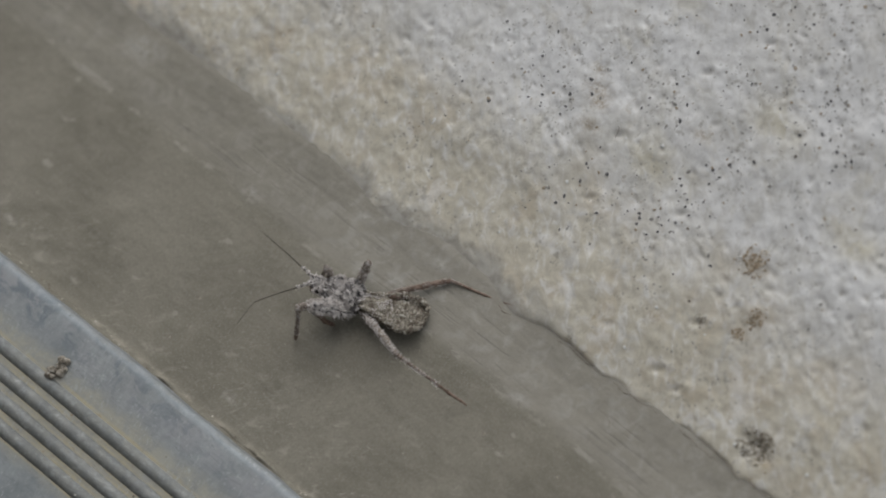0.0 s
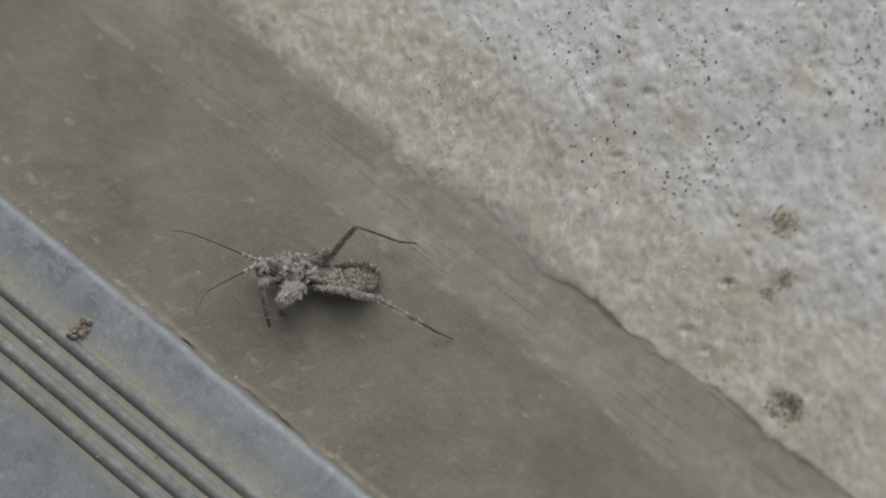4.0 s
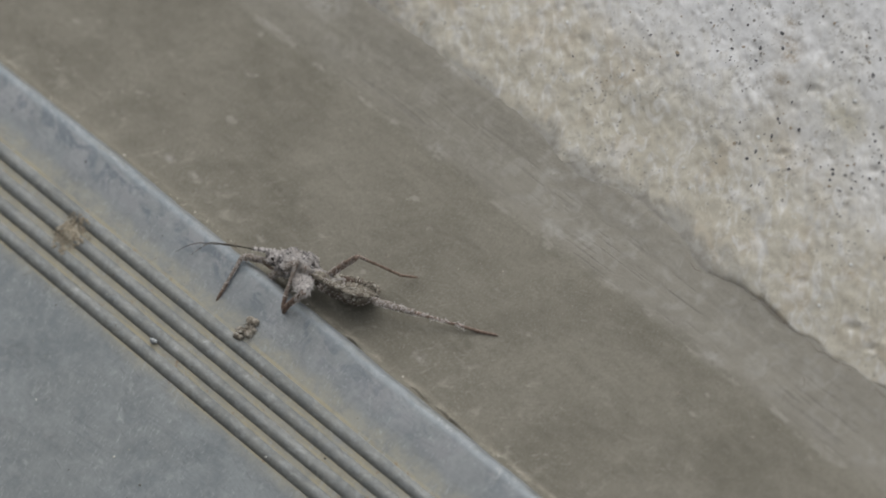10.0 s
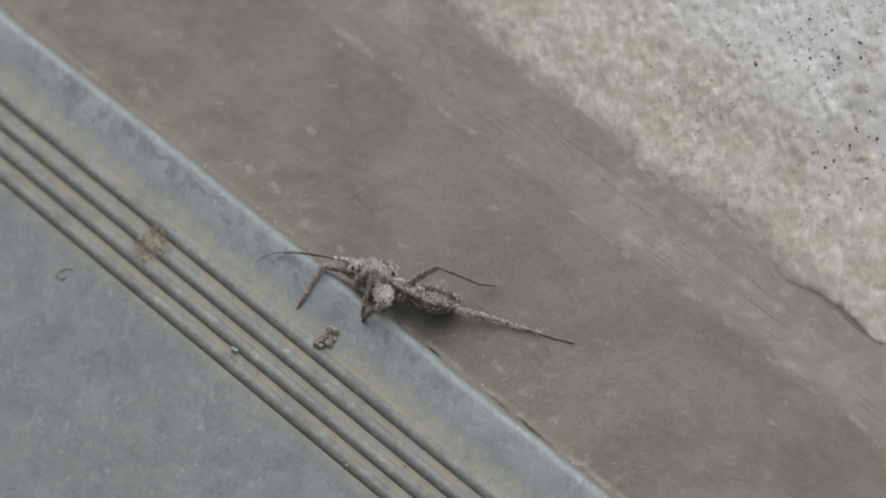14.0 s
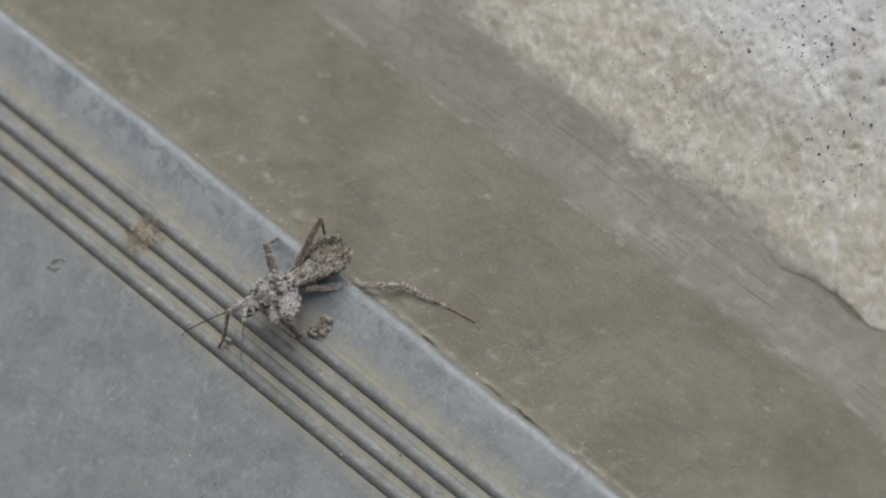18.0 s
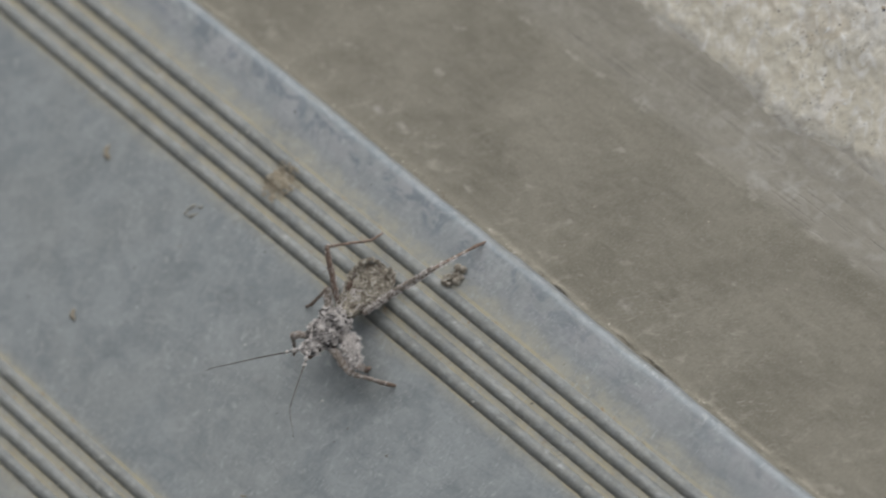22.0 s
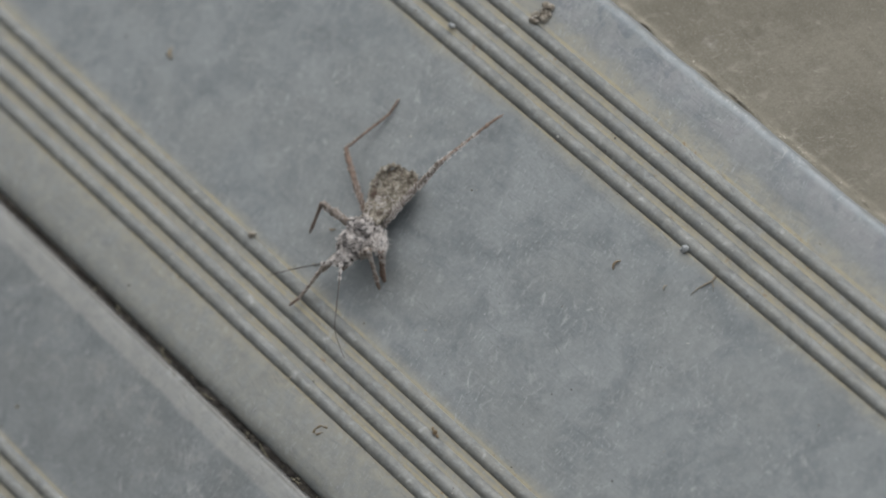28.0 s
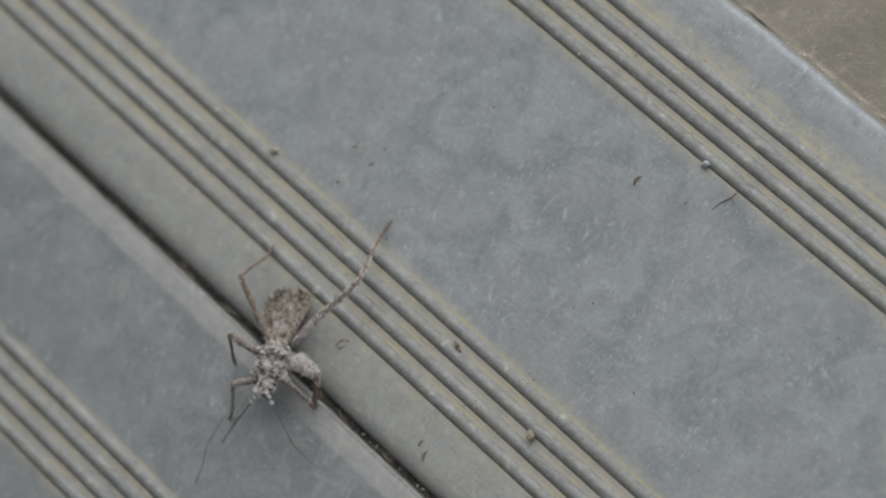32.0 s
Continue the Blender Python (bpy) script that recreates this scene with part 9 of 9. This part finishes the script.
    go(femurs['right_hind'], [
        (0, 1.40, -0.73, 2.38, 12.1, -0.0, -148.8),
        (0.25, 1.28, -0.53, 2.34, 14.2, -0.0, -148.6),
        (0.5, 1.17, -0.35, 2.28, 16.4, 0.1, -149.0),
        (0.75, 0.93, -0.11, 1.65, 58.9, -3.9, -143.9),
        (1, 1.13, -0.20, 1.61, 73.5, 4.3, -147.5),
        (1.25, 1.15, -0.13, 1.74, 65.7, 9.4, -149.4),
        (1.5, 1.14, -0.11, 1.87, 57.2, 11.9, -150.8),
        (1.75, 1.16, -0.19, 2.00, 56.4, 12.9, -151.4),
        (2, 1.17, -0.28, 2.16, 49.2, 14.1, -152.4),
        (2.25, 1.18, -0.22, 1.98, 63.5, 12.1, -151.0),
        (2.5, 1.15, -0.18, 1.85, 64.8, 8.5, -149.2),
        (2.75, 1.13, -0.14, 1.75, 64.7, 7.4, -148.7),
        (3, 1.09, -0.09, 1.67, 63.5, 6.3, -148.2),
        (3.25, 1.11, -0.08, 1.67, 63.5, 7.9, -149.0),
        (3.5, 1.12, -0.06, 1.68, 61.5, 9.4, -149.8),
        (3.75, 1.13, -0.06, 1.69, 61.6, 10.0, -150.1),
        (4, 1.17, -0.05, 1.75, 60.4, 13.8, -152.3),
        (4.25, 1.17, -0.04, 1.77, 58.5, 14.9, -152.9),
        (4.5, 1.20, -0.02, 1.84, 54.9, 18.5, -155.4),
        (4.75, 1.23, -0.03, 1.94, 49.4, 23.6, -159.6),
        (5, 1.23, -0.03, 1.99, 44.7, 25.8, -161.9),
        (5.25, 1.23, -0.03, 2.04, 40.6, 27.4, -163.9),
        (5.5, 1.23, -0.03, 2.04, 39.8, 27.5, -164.0),
        (5.75, 1.26, -0.05, 2.03, 42.8, 28.8, -165.6),
        (6, 1.26, -0.07, 2.08, 39.7, 30.6, -168.0),
        (6.25, 1.28, -0.02, 2.06, 38.3, 31.5, -169.3),
        (6.5, 1.27, 0.04, 2.06, 34.1, 31.7, -169.6),
        (6.75, 1.45, -0.01, 1.67, 66.3, 27.8, -165.8),
        (7, 1.30, -0.13, 1.48, 75.3, 12.5, -160.2),
        (7.25, 1.32, -0.08, 1.61, 70.0, 17.0, -161.6),
        (7.5, 1.23, -0.04, 1.80, 58.0, 16.2, -161.2),
        (7.75, 1.41, -0.14, 1.80, 69.3, 27.6, -167.3),
        (8, 1.36, -0.17, 1.95, 64.0, 30.2, -168.6),
        (8.25, 1.43, -0.12, 1.90, 63.8, 33.9, -170.8),
        (8.5, 1.52, 0.01, 1.80, 59.2, 36.8, -172.6),
        (14.5, 1.52, 0.00, 1.86, 56.6, 39.2, -174.6),
        (14.75, 1.33, -0.23, 2.15, 51.7, 42.4, -177.7),
        (15, 1.19, -0.41, 2.31, 46.8, 42.7, -178.0),
        (15.25, 1.13, -0.45, 2.38, 65.9, 44.2, -179.4),
        (15.5, 1.28, -0.33, 2.20, 64.6, 39.5, -176.4),
        (15.75, 1.38, -0.23, 2.06, 61.8, 38.9, -176.0),
        (16, 1.42, -0.10, 1.90, 61.2, 32.9, -172.0),
        (16.25, 1.44, 0.06, 1.69, 59.8, 28.1, -168.9),
        (16.5, 1.48, -0.03, 1.12, 77.1, 17.5, -164.4),
        (16.75, 1.33, 0.12, 1.39, 63.8, 16.7, -164.1),
        (17, 1.09, 0.16, 1.52, 54.5, 7.7, -158.6),
        (17.25, 0.91, 0.38, 1.59, 40.9, 4.7, -155.8),
        (17.5, 0.93, 0.21, 1.80, 36.7, 3.2, -153.9),
        (17.75, 0.96, 0.45, 1.33, 48.3, 6.1, -157.1),
        (18, 1.10, 0.33, 1.74, 38.4, 11.7, -163.2),
        (18.25, 1.12, 0.07, 1.91, 40.0, 10.7, -161.9),
        (18.5, 1.21, -0.48, 2.33, 22.7, 13.3, -166.2),
        (18.75, 1.14, -0.28, 2.21, 32.1, 5.8, -151.6),
        (19, 1.00, -0.09, 2.14, 23.1, 3.1, -146.5),
        (19.25, 1.03, -0.16, 2.04, 41.7, 1.6, -144.1),
        (19.5, 1.12, -0.24, 2.10, 47.8, 5.2, -147.8),
        (19.75, 1.14, -0.29, 2.16, 48.3, 2.9, -145.7),
        (20, 1.17, -0.34, 2.23, 48.2, 3.0, -145.8),
        (20.25, 1.17, -0.36, 2.22, 56.5, 2.2, -145.2),
        (20.5, 1.20, -0.40, 2.30, 59.4, -1.2, -143.0),
        (20.75, 1.26, -0.47, 2.43, 55.9, -1.0, -143.1),
        (21, 1.38, -0.75, 2.59, 36.0, 5.3, -149.2),
        (21.25, 1.23, -0.47, 2.37, 43.4, 8.4, -153.0),
        (21.5, 1.21, -0.59, 2.43, 36.6, 17.8, -164.4),
        (21.75, 1.02, -0.03, 1.77, 52.2, 3.6, -149.8),
        (22, 0.82, 0.05, 1.52, 53.0, -3.3, -144.6),
        (22.25, 0.40, 0.56, 1.66, 27.3, -4.8, -142.8),
        (22.5, 1.17, -0.36, 2.30, 0.9, -5.3, -140.6),
        (22.75, 0.84, 0.19, 1.76, 38.0, -2.0, -150.1),
        (23, 1.26, -1.22, 3.03, 42.9, 11.3, -165.5),
        (23.25, 1.41, -1.13, 3.09, 46.5, 4.6, -158.7),
        (23.5, 1.59, -1.18, 2.91, 34.8, 0.2, -153.6),
        (23.75, 1.43, -1.13, 2.82, 34.1, 4.5, -159.8),
        (24, 1.28, -1.03, 2.67, 30.8, 9.4, -167.6),
        (24.25, 1.38, -0.74, 2.78, 51.4, -2.0, -154.5),
        (24.5, 1.24, -0.43, 2.36, 54.6, -12.1, -146.9),
        (24.75, 1.06, -0.25, 2.06, 50.1, -10.6, -148.1),
        (25, 0.86, 0.01, 1.83, 42.2, -9.9, -148.7),
        (25.5, 0.88, 0.05, 1.79, 43.0, -7.2, -151.8),
        (25.75, 0.91, 0.04, 1.76, 45.9, -5.8, -153.2),
        (26, 0.90, 0.05, 1.73, 46.9, -6.3, -152.7),
        (26.5, 0.93, -0.05, 1.86, 45.2, -8.4, -150.6),
        (26.75, 0.97, -0.11, 1.95, 43.4, -8.8, -150.3),
        (27, 1.01, -0.17, 2.08, 36.9, -11.1, -147.5),
        (27.25, 1.10, -0.29, 2.22, 29.9, -12.3, -145.7),
        (27.5, 1.15, -0.36, 2.27, 27.0, -15.7, -139.2),
        (27.75, 1.28, -0.46, 2.34, 20.6, -17.5, -134.8),
        (28, 1.51, -0.67, 2.37, 10.8, -17.6, -134.4),
        (28.25, 1.69, -0.89, 2.34, 3.4, -17.5, -135.8),
        (28.5, 1.79, -1.02, 2.32, 1.1, -17.5, -136.6),
        (28.75, 1.39, -0.56, 2.46, 33.6, -16.4, -140.1),
        (29, 1.28, -0.52, 2.45, 46.9, -5.7, -152.9),
        (29.25, 1.16, -0.30, 2.18, 46.0, 0.4, -158.7),
        (29.5, 1.16, -0.08, 2.03, 40.7, 7.6, -166.4),
        (29.75, 0.92, 0.18, 1.67, 44.0, -1.9, -155.9),
        (30, 0.79, 0.28, 1.80, 32.5, -4.9, -152.1),
        (30.25, 0.76, 0.13, 1.57, 47.0, -7.9, -148.5),
        (30.5, 1.03, -0.13, 1.98, 45.7, -4.6, -151.6),
        (30.75, 1.24, -0.50, 2.40, 43.2, -0.1, -156.2),
        (31, 1.39, -1.06, 2.83, 37.6, 4.1, -161.2),
        (31.25, 1.35, -1.02, 2.76, 35.9, 5.3, -162.9),
        (31.5, 1.30, -1.08, 2.73, 32.3, 8.1, -167.0),
        (31.75, 1.28, -0.61, 2.52, 44.6, 1.5, -158.6),
        (32, 1.25, -0.50, 2.41, 43.2, -2.2, -154.8),
    ])
    go(tibias['right_hind'], [
        (0, 5.56, -7.59, 4.10, 4.0, -0.0, 173.1),
        (0.25, 5.42, -7.32, 4.35, 3.9, 0.1, 171.6),
        (0.5, 5.22, -7.10, 4.60, 0.9, 0.1, 172.7),
        (0.75, 3.81, -3.25, 8.66, -15.6, 2.2, -170.5),
        (1, 1.89, -2.49, 9.45, -22.0, 14.6, -135.0),
        (1.25, 1.81, -3.65, 9.12, -20.5, 13.0, -139.3),
        (1.5, 2.06, -4.68, 8.61, -19.9, 10.6, -146.0),
        (1.75, 2.00, -4.90, 8.65, -15.6, 11.8, -142.2),
        (2, 2.32, -5.72, 8.18, -12.6, 13.5, -135.0),
        (2.25, 1.61, -4.17, 9.15, -22.4, 11.1, -142.8),
        (2.5, 2.00, -3.74, 9.19, -36.3, 8.6, -147.3),
        (2.75, 2.12, -3.64, 9.11, -37.0, 7.6, -148.6),
        (3, 2.34, -3.63, 8.96, -38.3, 6.6, -150.0),
        (3.25, 2.13, -3.73, 8.94, -36.2, 6.2, -150.6),
        (3.5, 2.08, -4.03, 8.79, -35.2, 5.9, -151.0),
        (3.75, 1.99, -4.06, 8.80, -34.1, 6.3, -150.4),
        (4, 1.54, -4.43, 8.67, -31.5, 7.8, -147.9),
        (4.25, 1.52, -4.67, 8.53, -28.4, 7.6, -148.3),
        (4.5, 1.23, -5.19, 8.20, -24.7, 8.5, -146.5),
        (4.75, 0.75, -5.90, 7.65, -19.7, 10.1, -142.6),
        (5, 0.66, -6.35, 7.19, -15.8, 10.5, -141.4),
        (5.25, 0.61, -6.70, 6.77, -12.4, 10.9, -139.8),
        (5.5, 0.64, -6.76, 6.70, -11.1, 10.9, -139.5),
        (5.75, 0.16, -6.54, 6.92, -10.6, 10.8, -140.1),
        (6, -0.03, -6.80, 6.59, -10.4, 11.4, -137.1),
        (6.25, -0.13, -6.84, 6.39, -8.4, 11.1, -139.0),
        (6.5, 0.13, -7.07, 5.97, -7.3, 10.9, -140.1),
        (6.75, -1.14, -4.07, 8.31, -14.6, 12.7, -130.5),
        (7, 0.39, -2.66, 9.23, -31.1, 17.3, -119.4),
        (7.25, 0.07, -3.46, 8.97, -24.2, 13.7, -126.4),
        (7.5, 0.80, -4.78, 8.48, -22.4, 10.5, -134.1),
        (7.75, -1.42, -3.74, 8.60, -14.6, 12.5, -128.0),
        (8, -1.56, -4.42, 8.33, -17.6, 14.9, -119.4),
        (8.25, -2.05, -4.35, 8.01, -15.6, 13.0, -125.9),
        (8.5, -2.12, -4.69, 7.45, -14.8, 11.8, -130.4),
        (14.5, -2.36, -4.90, 7.17, -12.8, 12.4, -128.0),
        (14.75, -2.80, -5.49, 6.90, -13.2, 12.2, -128.9),
        (15, -2.67, -6.16, 6.71, -16.6, 11.7, -130.9),
        (15.25, -4.06, -3.85, 7.74, -24.7, 12.6, -128.3),
        (15.5, -3.20, -4.13, 7.92, -39.7, 20.5, -115.3),
        (15.75, -2.88, -4.40, 7.69, -39.9, 19.5, -116.6),
        (16, -1.89, -4.56, 7.93, -45.2, 12.4, -124.6),
        (16.25, -1.03, -4.64, 7.94, -49.7, 3.9, -132.5),
        (16.5, -0.34, -2.43, 8.74, -54.4, -0.2, -135.6),
        (16.75, 0.30, -3.94, 8.44, -63.6, 16.5, -125.6),
        (17, 1.99, -4.60, 8.14, -73.0, 4.4, -130.5),
        (17.25, 3.06, -5.45, 6.94, -78.8, -5.3, -132.9),
        (17.5, 3.58, -5.81, 6.69, -82.8, -9.4, -133.6),
        (17.75, 2.48, -4.84, 7.41, -71.8, -1.7, -131.8),
        (18, 1.97, -6.12, 6.73, -70.1, 14.5, -126.2),
        (18.25, 2.14, -6.20, 7.09, -76.4, -1.2, -131.0),
        (18.5, 2.31, -8.00, 5.41, -87.0, -8.0, -132.0),
        (18.75, 4.06, -6.59, 6.56, -72.3, -28.2, -135.8),
        (19, 5.02, -6.47, 5.35, -55.1, -37.3, -141.2),
        (19.25, 4.51, -5.20, 7.49, -50.0, -40.1, -143.9),
        (19.5, 3.59, -5.20, 8.15, -50.0, -36.4, -140.0),
        (19.75, 3.96, -4.97, 8.28, -49.2, -37.9, -141.6),
        (20, 3.98, -5.04, 8.33, -49.3, -36.8, -140.4),
        (20.25, 3.54, -4.22, 9.06, -53.7, -28.9, -132.9),
        (20.5, 3.82, -3.64, 9.35, -59.7, -21.5, -127.6),
        (20.75, 4.11, -4.07, 9.23, -58.8, -32.9, -135.2),
        (21, 4.39, -6.68, 7.38, -69.6, -36.7, -137.4),
        (21.25, 3.20, -6.16, 7.94, -58.8, -54.9, -150.0),
        (21.5, 1.54, -7.34, 7.08, -53.9, -63.1, -160.5),
        (21.75, 3.20, -4.57, 8.24, -50.7, -59.2, -154.3),
        (22, 3.99, -3.75, 8.06, -61.1, -43.9, -137.8),
        (22.25, 5.06, -5.05, 5.41, -48.4, -64.2, -161.7),
        (22.5, 6.39, -6.69, 2.42, 26.7, -72.5, 106.5),
        (22.75, 4.21, -5.32, 6.80, -52.5, -58.4, -148.8),
        (23, 1.70, -7.30, 8.51, -56.8, -25.4, -118.5),
        (23.25, 3.02, -6.57, 9.02, -54.5, -37.2, -127.9),
        (23.5, 4.57, -7.22, 7.58, -52.2, -45.4, -136.1),
        (23.75, 3.44, -7.63, 7.40, -46.0, -49.0, -140.6),
        (24, 2.13, -8.06, 6.82, -37.9, -52.6, -147.0),
        (24.25, 3.78, -5.26, 9.19, -47.8, -42.9, -131.5),
        (24.5, 5.00, -3.65, 8.90, -59.3, -28.9, -118.8),
        (24.75, 4.82, -4.11, 8.25, -55.4, -40.8, -128.1),
        (25, 4.82, -4.69, 7.25, -49.3, -53.5, -142.4),
        (25.5, 4.33, -4.90, 7.34, -49.3, -54.0, -143.2),
        (25.75, 4.03, -4.78, 7.62, -49.4, -51.7, -139.8),
        (26, 4.05, -4.63, 7.68, -49.4, -50.9, -138.8),
        (26.5, 4.50, -4.66, 7.62, -50.2, -51.2, -139.1),
        (26.75, 4.67, -4.85, 7.53, -49.8, -51.9, -140.0),
        (27, 5.33, -5.20, 6.91, -45.3, -56.9, -148.0),
        (27.25, 5.83, -5.67, 6.22, -35.4, -61.8, -159.3),
        (27.5, 6.69, -5.23, 5.86, -24.2, -64.9, -171.1),
        (27.75, 7.34, -5.25, 5.09, -25.0, -64.8, -170.8),
        (28, 7.58, -5.98, 3.83, -6.5, -66.7, 172.8),
        (28.25, 7.51, -6.65, 2.81, 11.6, -66.5, 158.8),
        (28.5, 7.46, -6.94, 2.46, 16.8, -66.2, 155.8),
        (28.75, 6.76, -4.99, 6.81, -35.6, -63.0, -161.8),
        (29, 4.36, -5.23, 8.41, -64.3, -38.6, -130.4),
        (29.25, 3.19, -5.62, 8.09, -57.2, -48.3, -137.9),
        (29.5, 1.93, -6.29, 7.32, -50.9, -56.0, -146.9),
        (29.75, 3.49, -5.12, 7.37, -39.2, -63.6, -162.0),
        (30, 4.36, -5.66, 6.18, -48.5, -61.2, -156.5),
        (30.25, 4.38, -4.20, 7.52, -52.1, -57.5, -150.5),
        (30.5, 4.16, -4.95, 7.83, -69.4, -40.5, -136.1),
        (30.75, 3.66, -5.96, 8.01, -65.7, -43.5, -137.8),
        (31, 3.15, -7.32, 7.82, -63.9, -45.5, -139.1),
        (31.25, 2.87, -7.49, 7.55, -55.6, -50.6, -143.5),
        (31.5, 2.25, -7.98, 7.06, -47.6, -52.8, -146.3),
        (31.75, 3.26, -6.10, 8.28, -44.9, -53.3, -147.2),
        (32, 3.99, -5.82, 8.02, -55.8, -45.4, -137.1),
    ])
    go(feelers['right'], [
        (0, 0.35, 5.80, 3.70, -3.5, 0.0, -30.3),
        (1, 0.35, 5.80, 3.70, 8.4, 0.0, 7.5),
        (2, 0.35, 5.80, 3.70, -1.7, 0.0, -22.2),
        (3, 0.35, 5.80, 3.70, 7.7, 0.0, -8.5),
        (6, 0.35, 5.80, 3.70, 9.4, 0.0, -28.3),
        (7, 0.35, 5.80, 3.70, 2.2, 0.0, -28.1),
        (8.5, 0.35, 5.80, 3.70, -11.1, 0.0, 10.5),
        (14.5, 0.35, 5.80, 3.70, -11.1, 0.0, 10.5),
        (15, 0.35, 5.80, 3.70, -1.7, 0.0, 1.9),
        (18, 0.35, 5.80, 3.70, -24.5, 0.0, -36.9),
        (19, 0.35, 5.80, 3.70, -27.0, 0.0, -30.0),
        (20, 0.35, 5.80, 3.70, -6.4, 0.0, -23.4),
        (21, 0.35, 5.80, 3.70, -6.6, 0.0, -38.9),
        (22, 0.35, 5.80, 3.70, 11.0, 0.0, -36.9),
        (24, 0.35, 5.80, 3.70, -18.9, 0.0, -48.8),
        (25, 0.35, 5.80, 3.70, -13.4, 0.0, -48.0),
        (26, 0.35, 5.80, 3.70, -1.2, 0.0, -44.3),
        (29, 0.35, 5.80, 3.70, -24.2, 0.0, -70.5),
        (30, 0.35, 5.80, 3.70, -25.8, 0.0, -64.9),
        (31, 0.35, 5.80, 3.70, -24.4, 0.0, -68.0),
        (32, 0.35, 5.80, 3.70, -37.8, 0.0, -56.2),
    ])
    go(feelers['left'], [
        (0, -0.35, 5.80, 3.70, 15.7, 0.0, 62.2),
        (1, -0.35, 5.80, 3.70, -6.0, 0.0, 72.3),
        (2, -0.35, 5.80, 3.70, -4.7, 0.0, 71.8),
        (3, -0.35, 5.80, 3.70, 8.0, 0.0, 64.5),
        (19, -0.35, 5.80, 3.70, 8.6, 0.0, 60.6),
        (21, -0.35, 5.80, 3.70, 8.3, 0.0, 36.9),
        (22, -0.35, 5.80, 3.70, 13.4, 0.0, 30.6),
        (24, -0.35, 5.80, 3.70, 1.9, 0.0, 33.7),
        (25, -0.35, 5.80, 3.70, -1.5, 0.0, 33.4),
        (26, -0.35, 5.80, 3.70, -3.4, 0.0, 31.2),
        (29, -0.35, 5.80, 3.70, 3.3, 0.0, 30.0),
        (30, -0.35, 5.80, 3.70, 6.8, 0.0, 19.6),
        (31, -0.35, 5.80, 3.70, 9.4, 0.0, 24.5),
        (32, -0.35, 5.80, 3.70, 2.4, 0.0, 37.6),
    ])


motions()
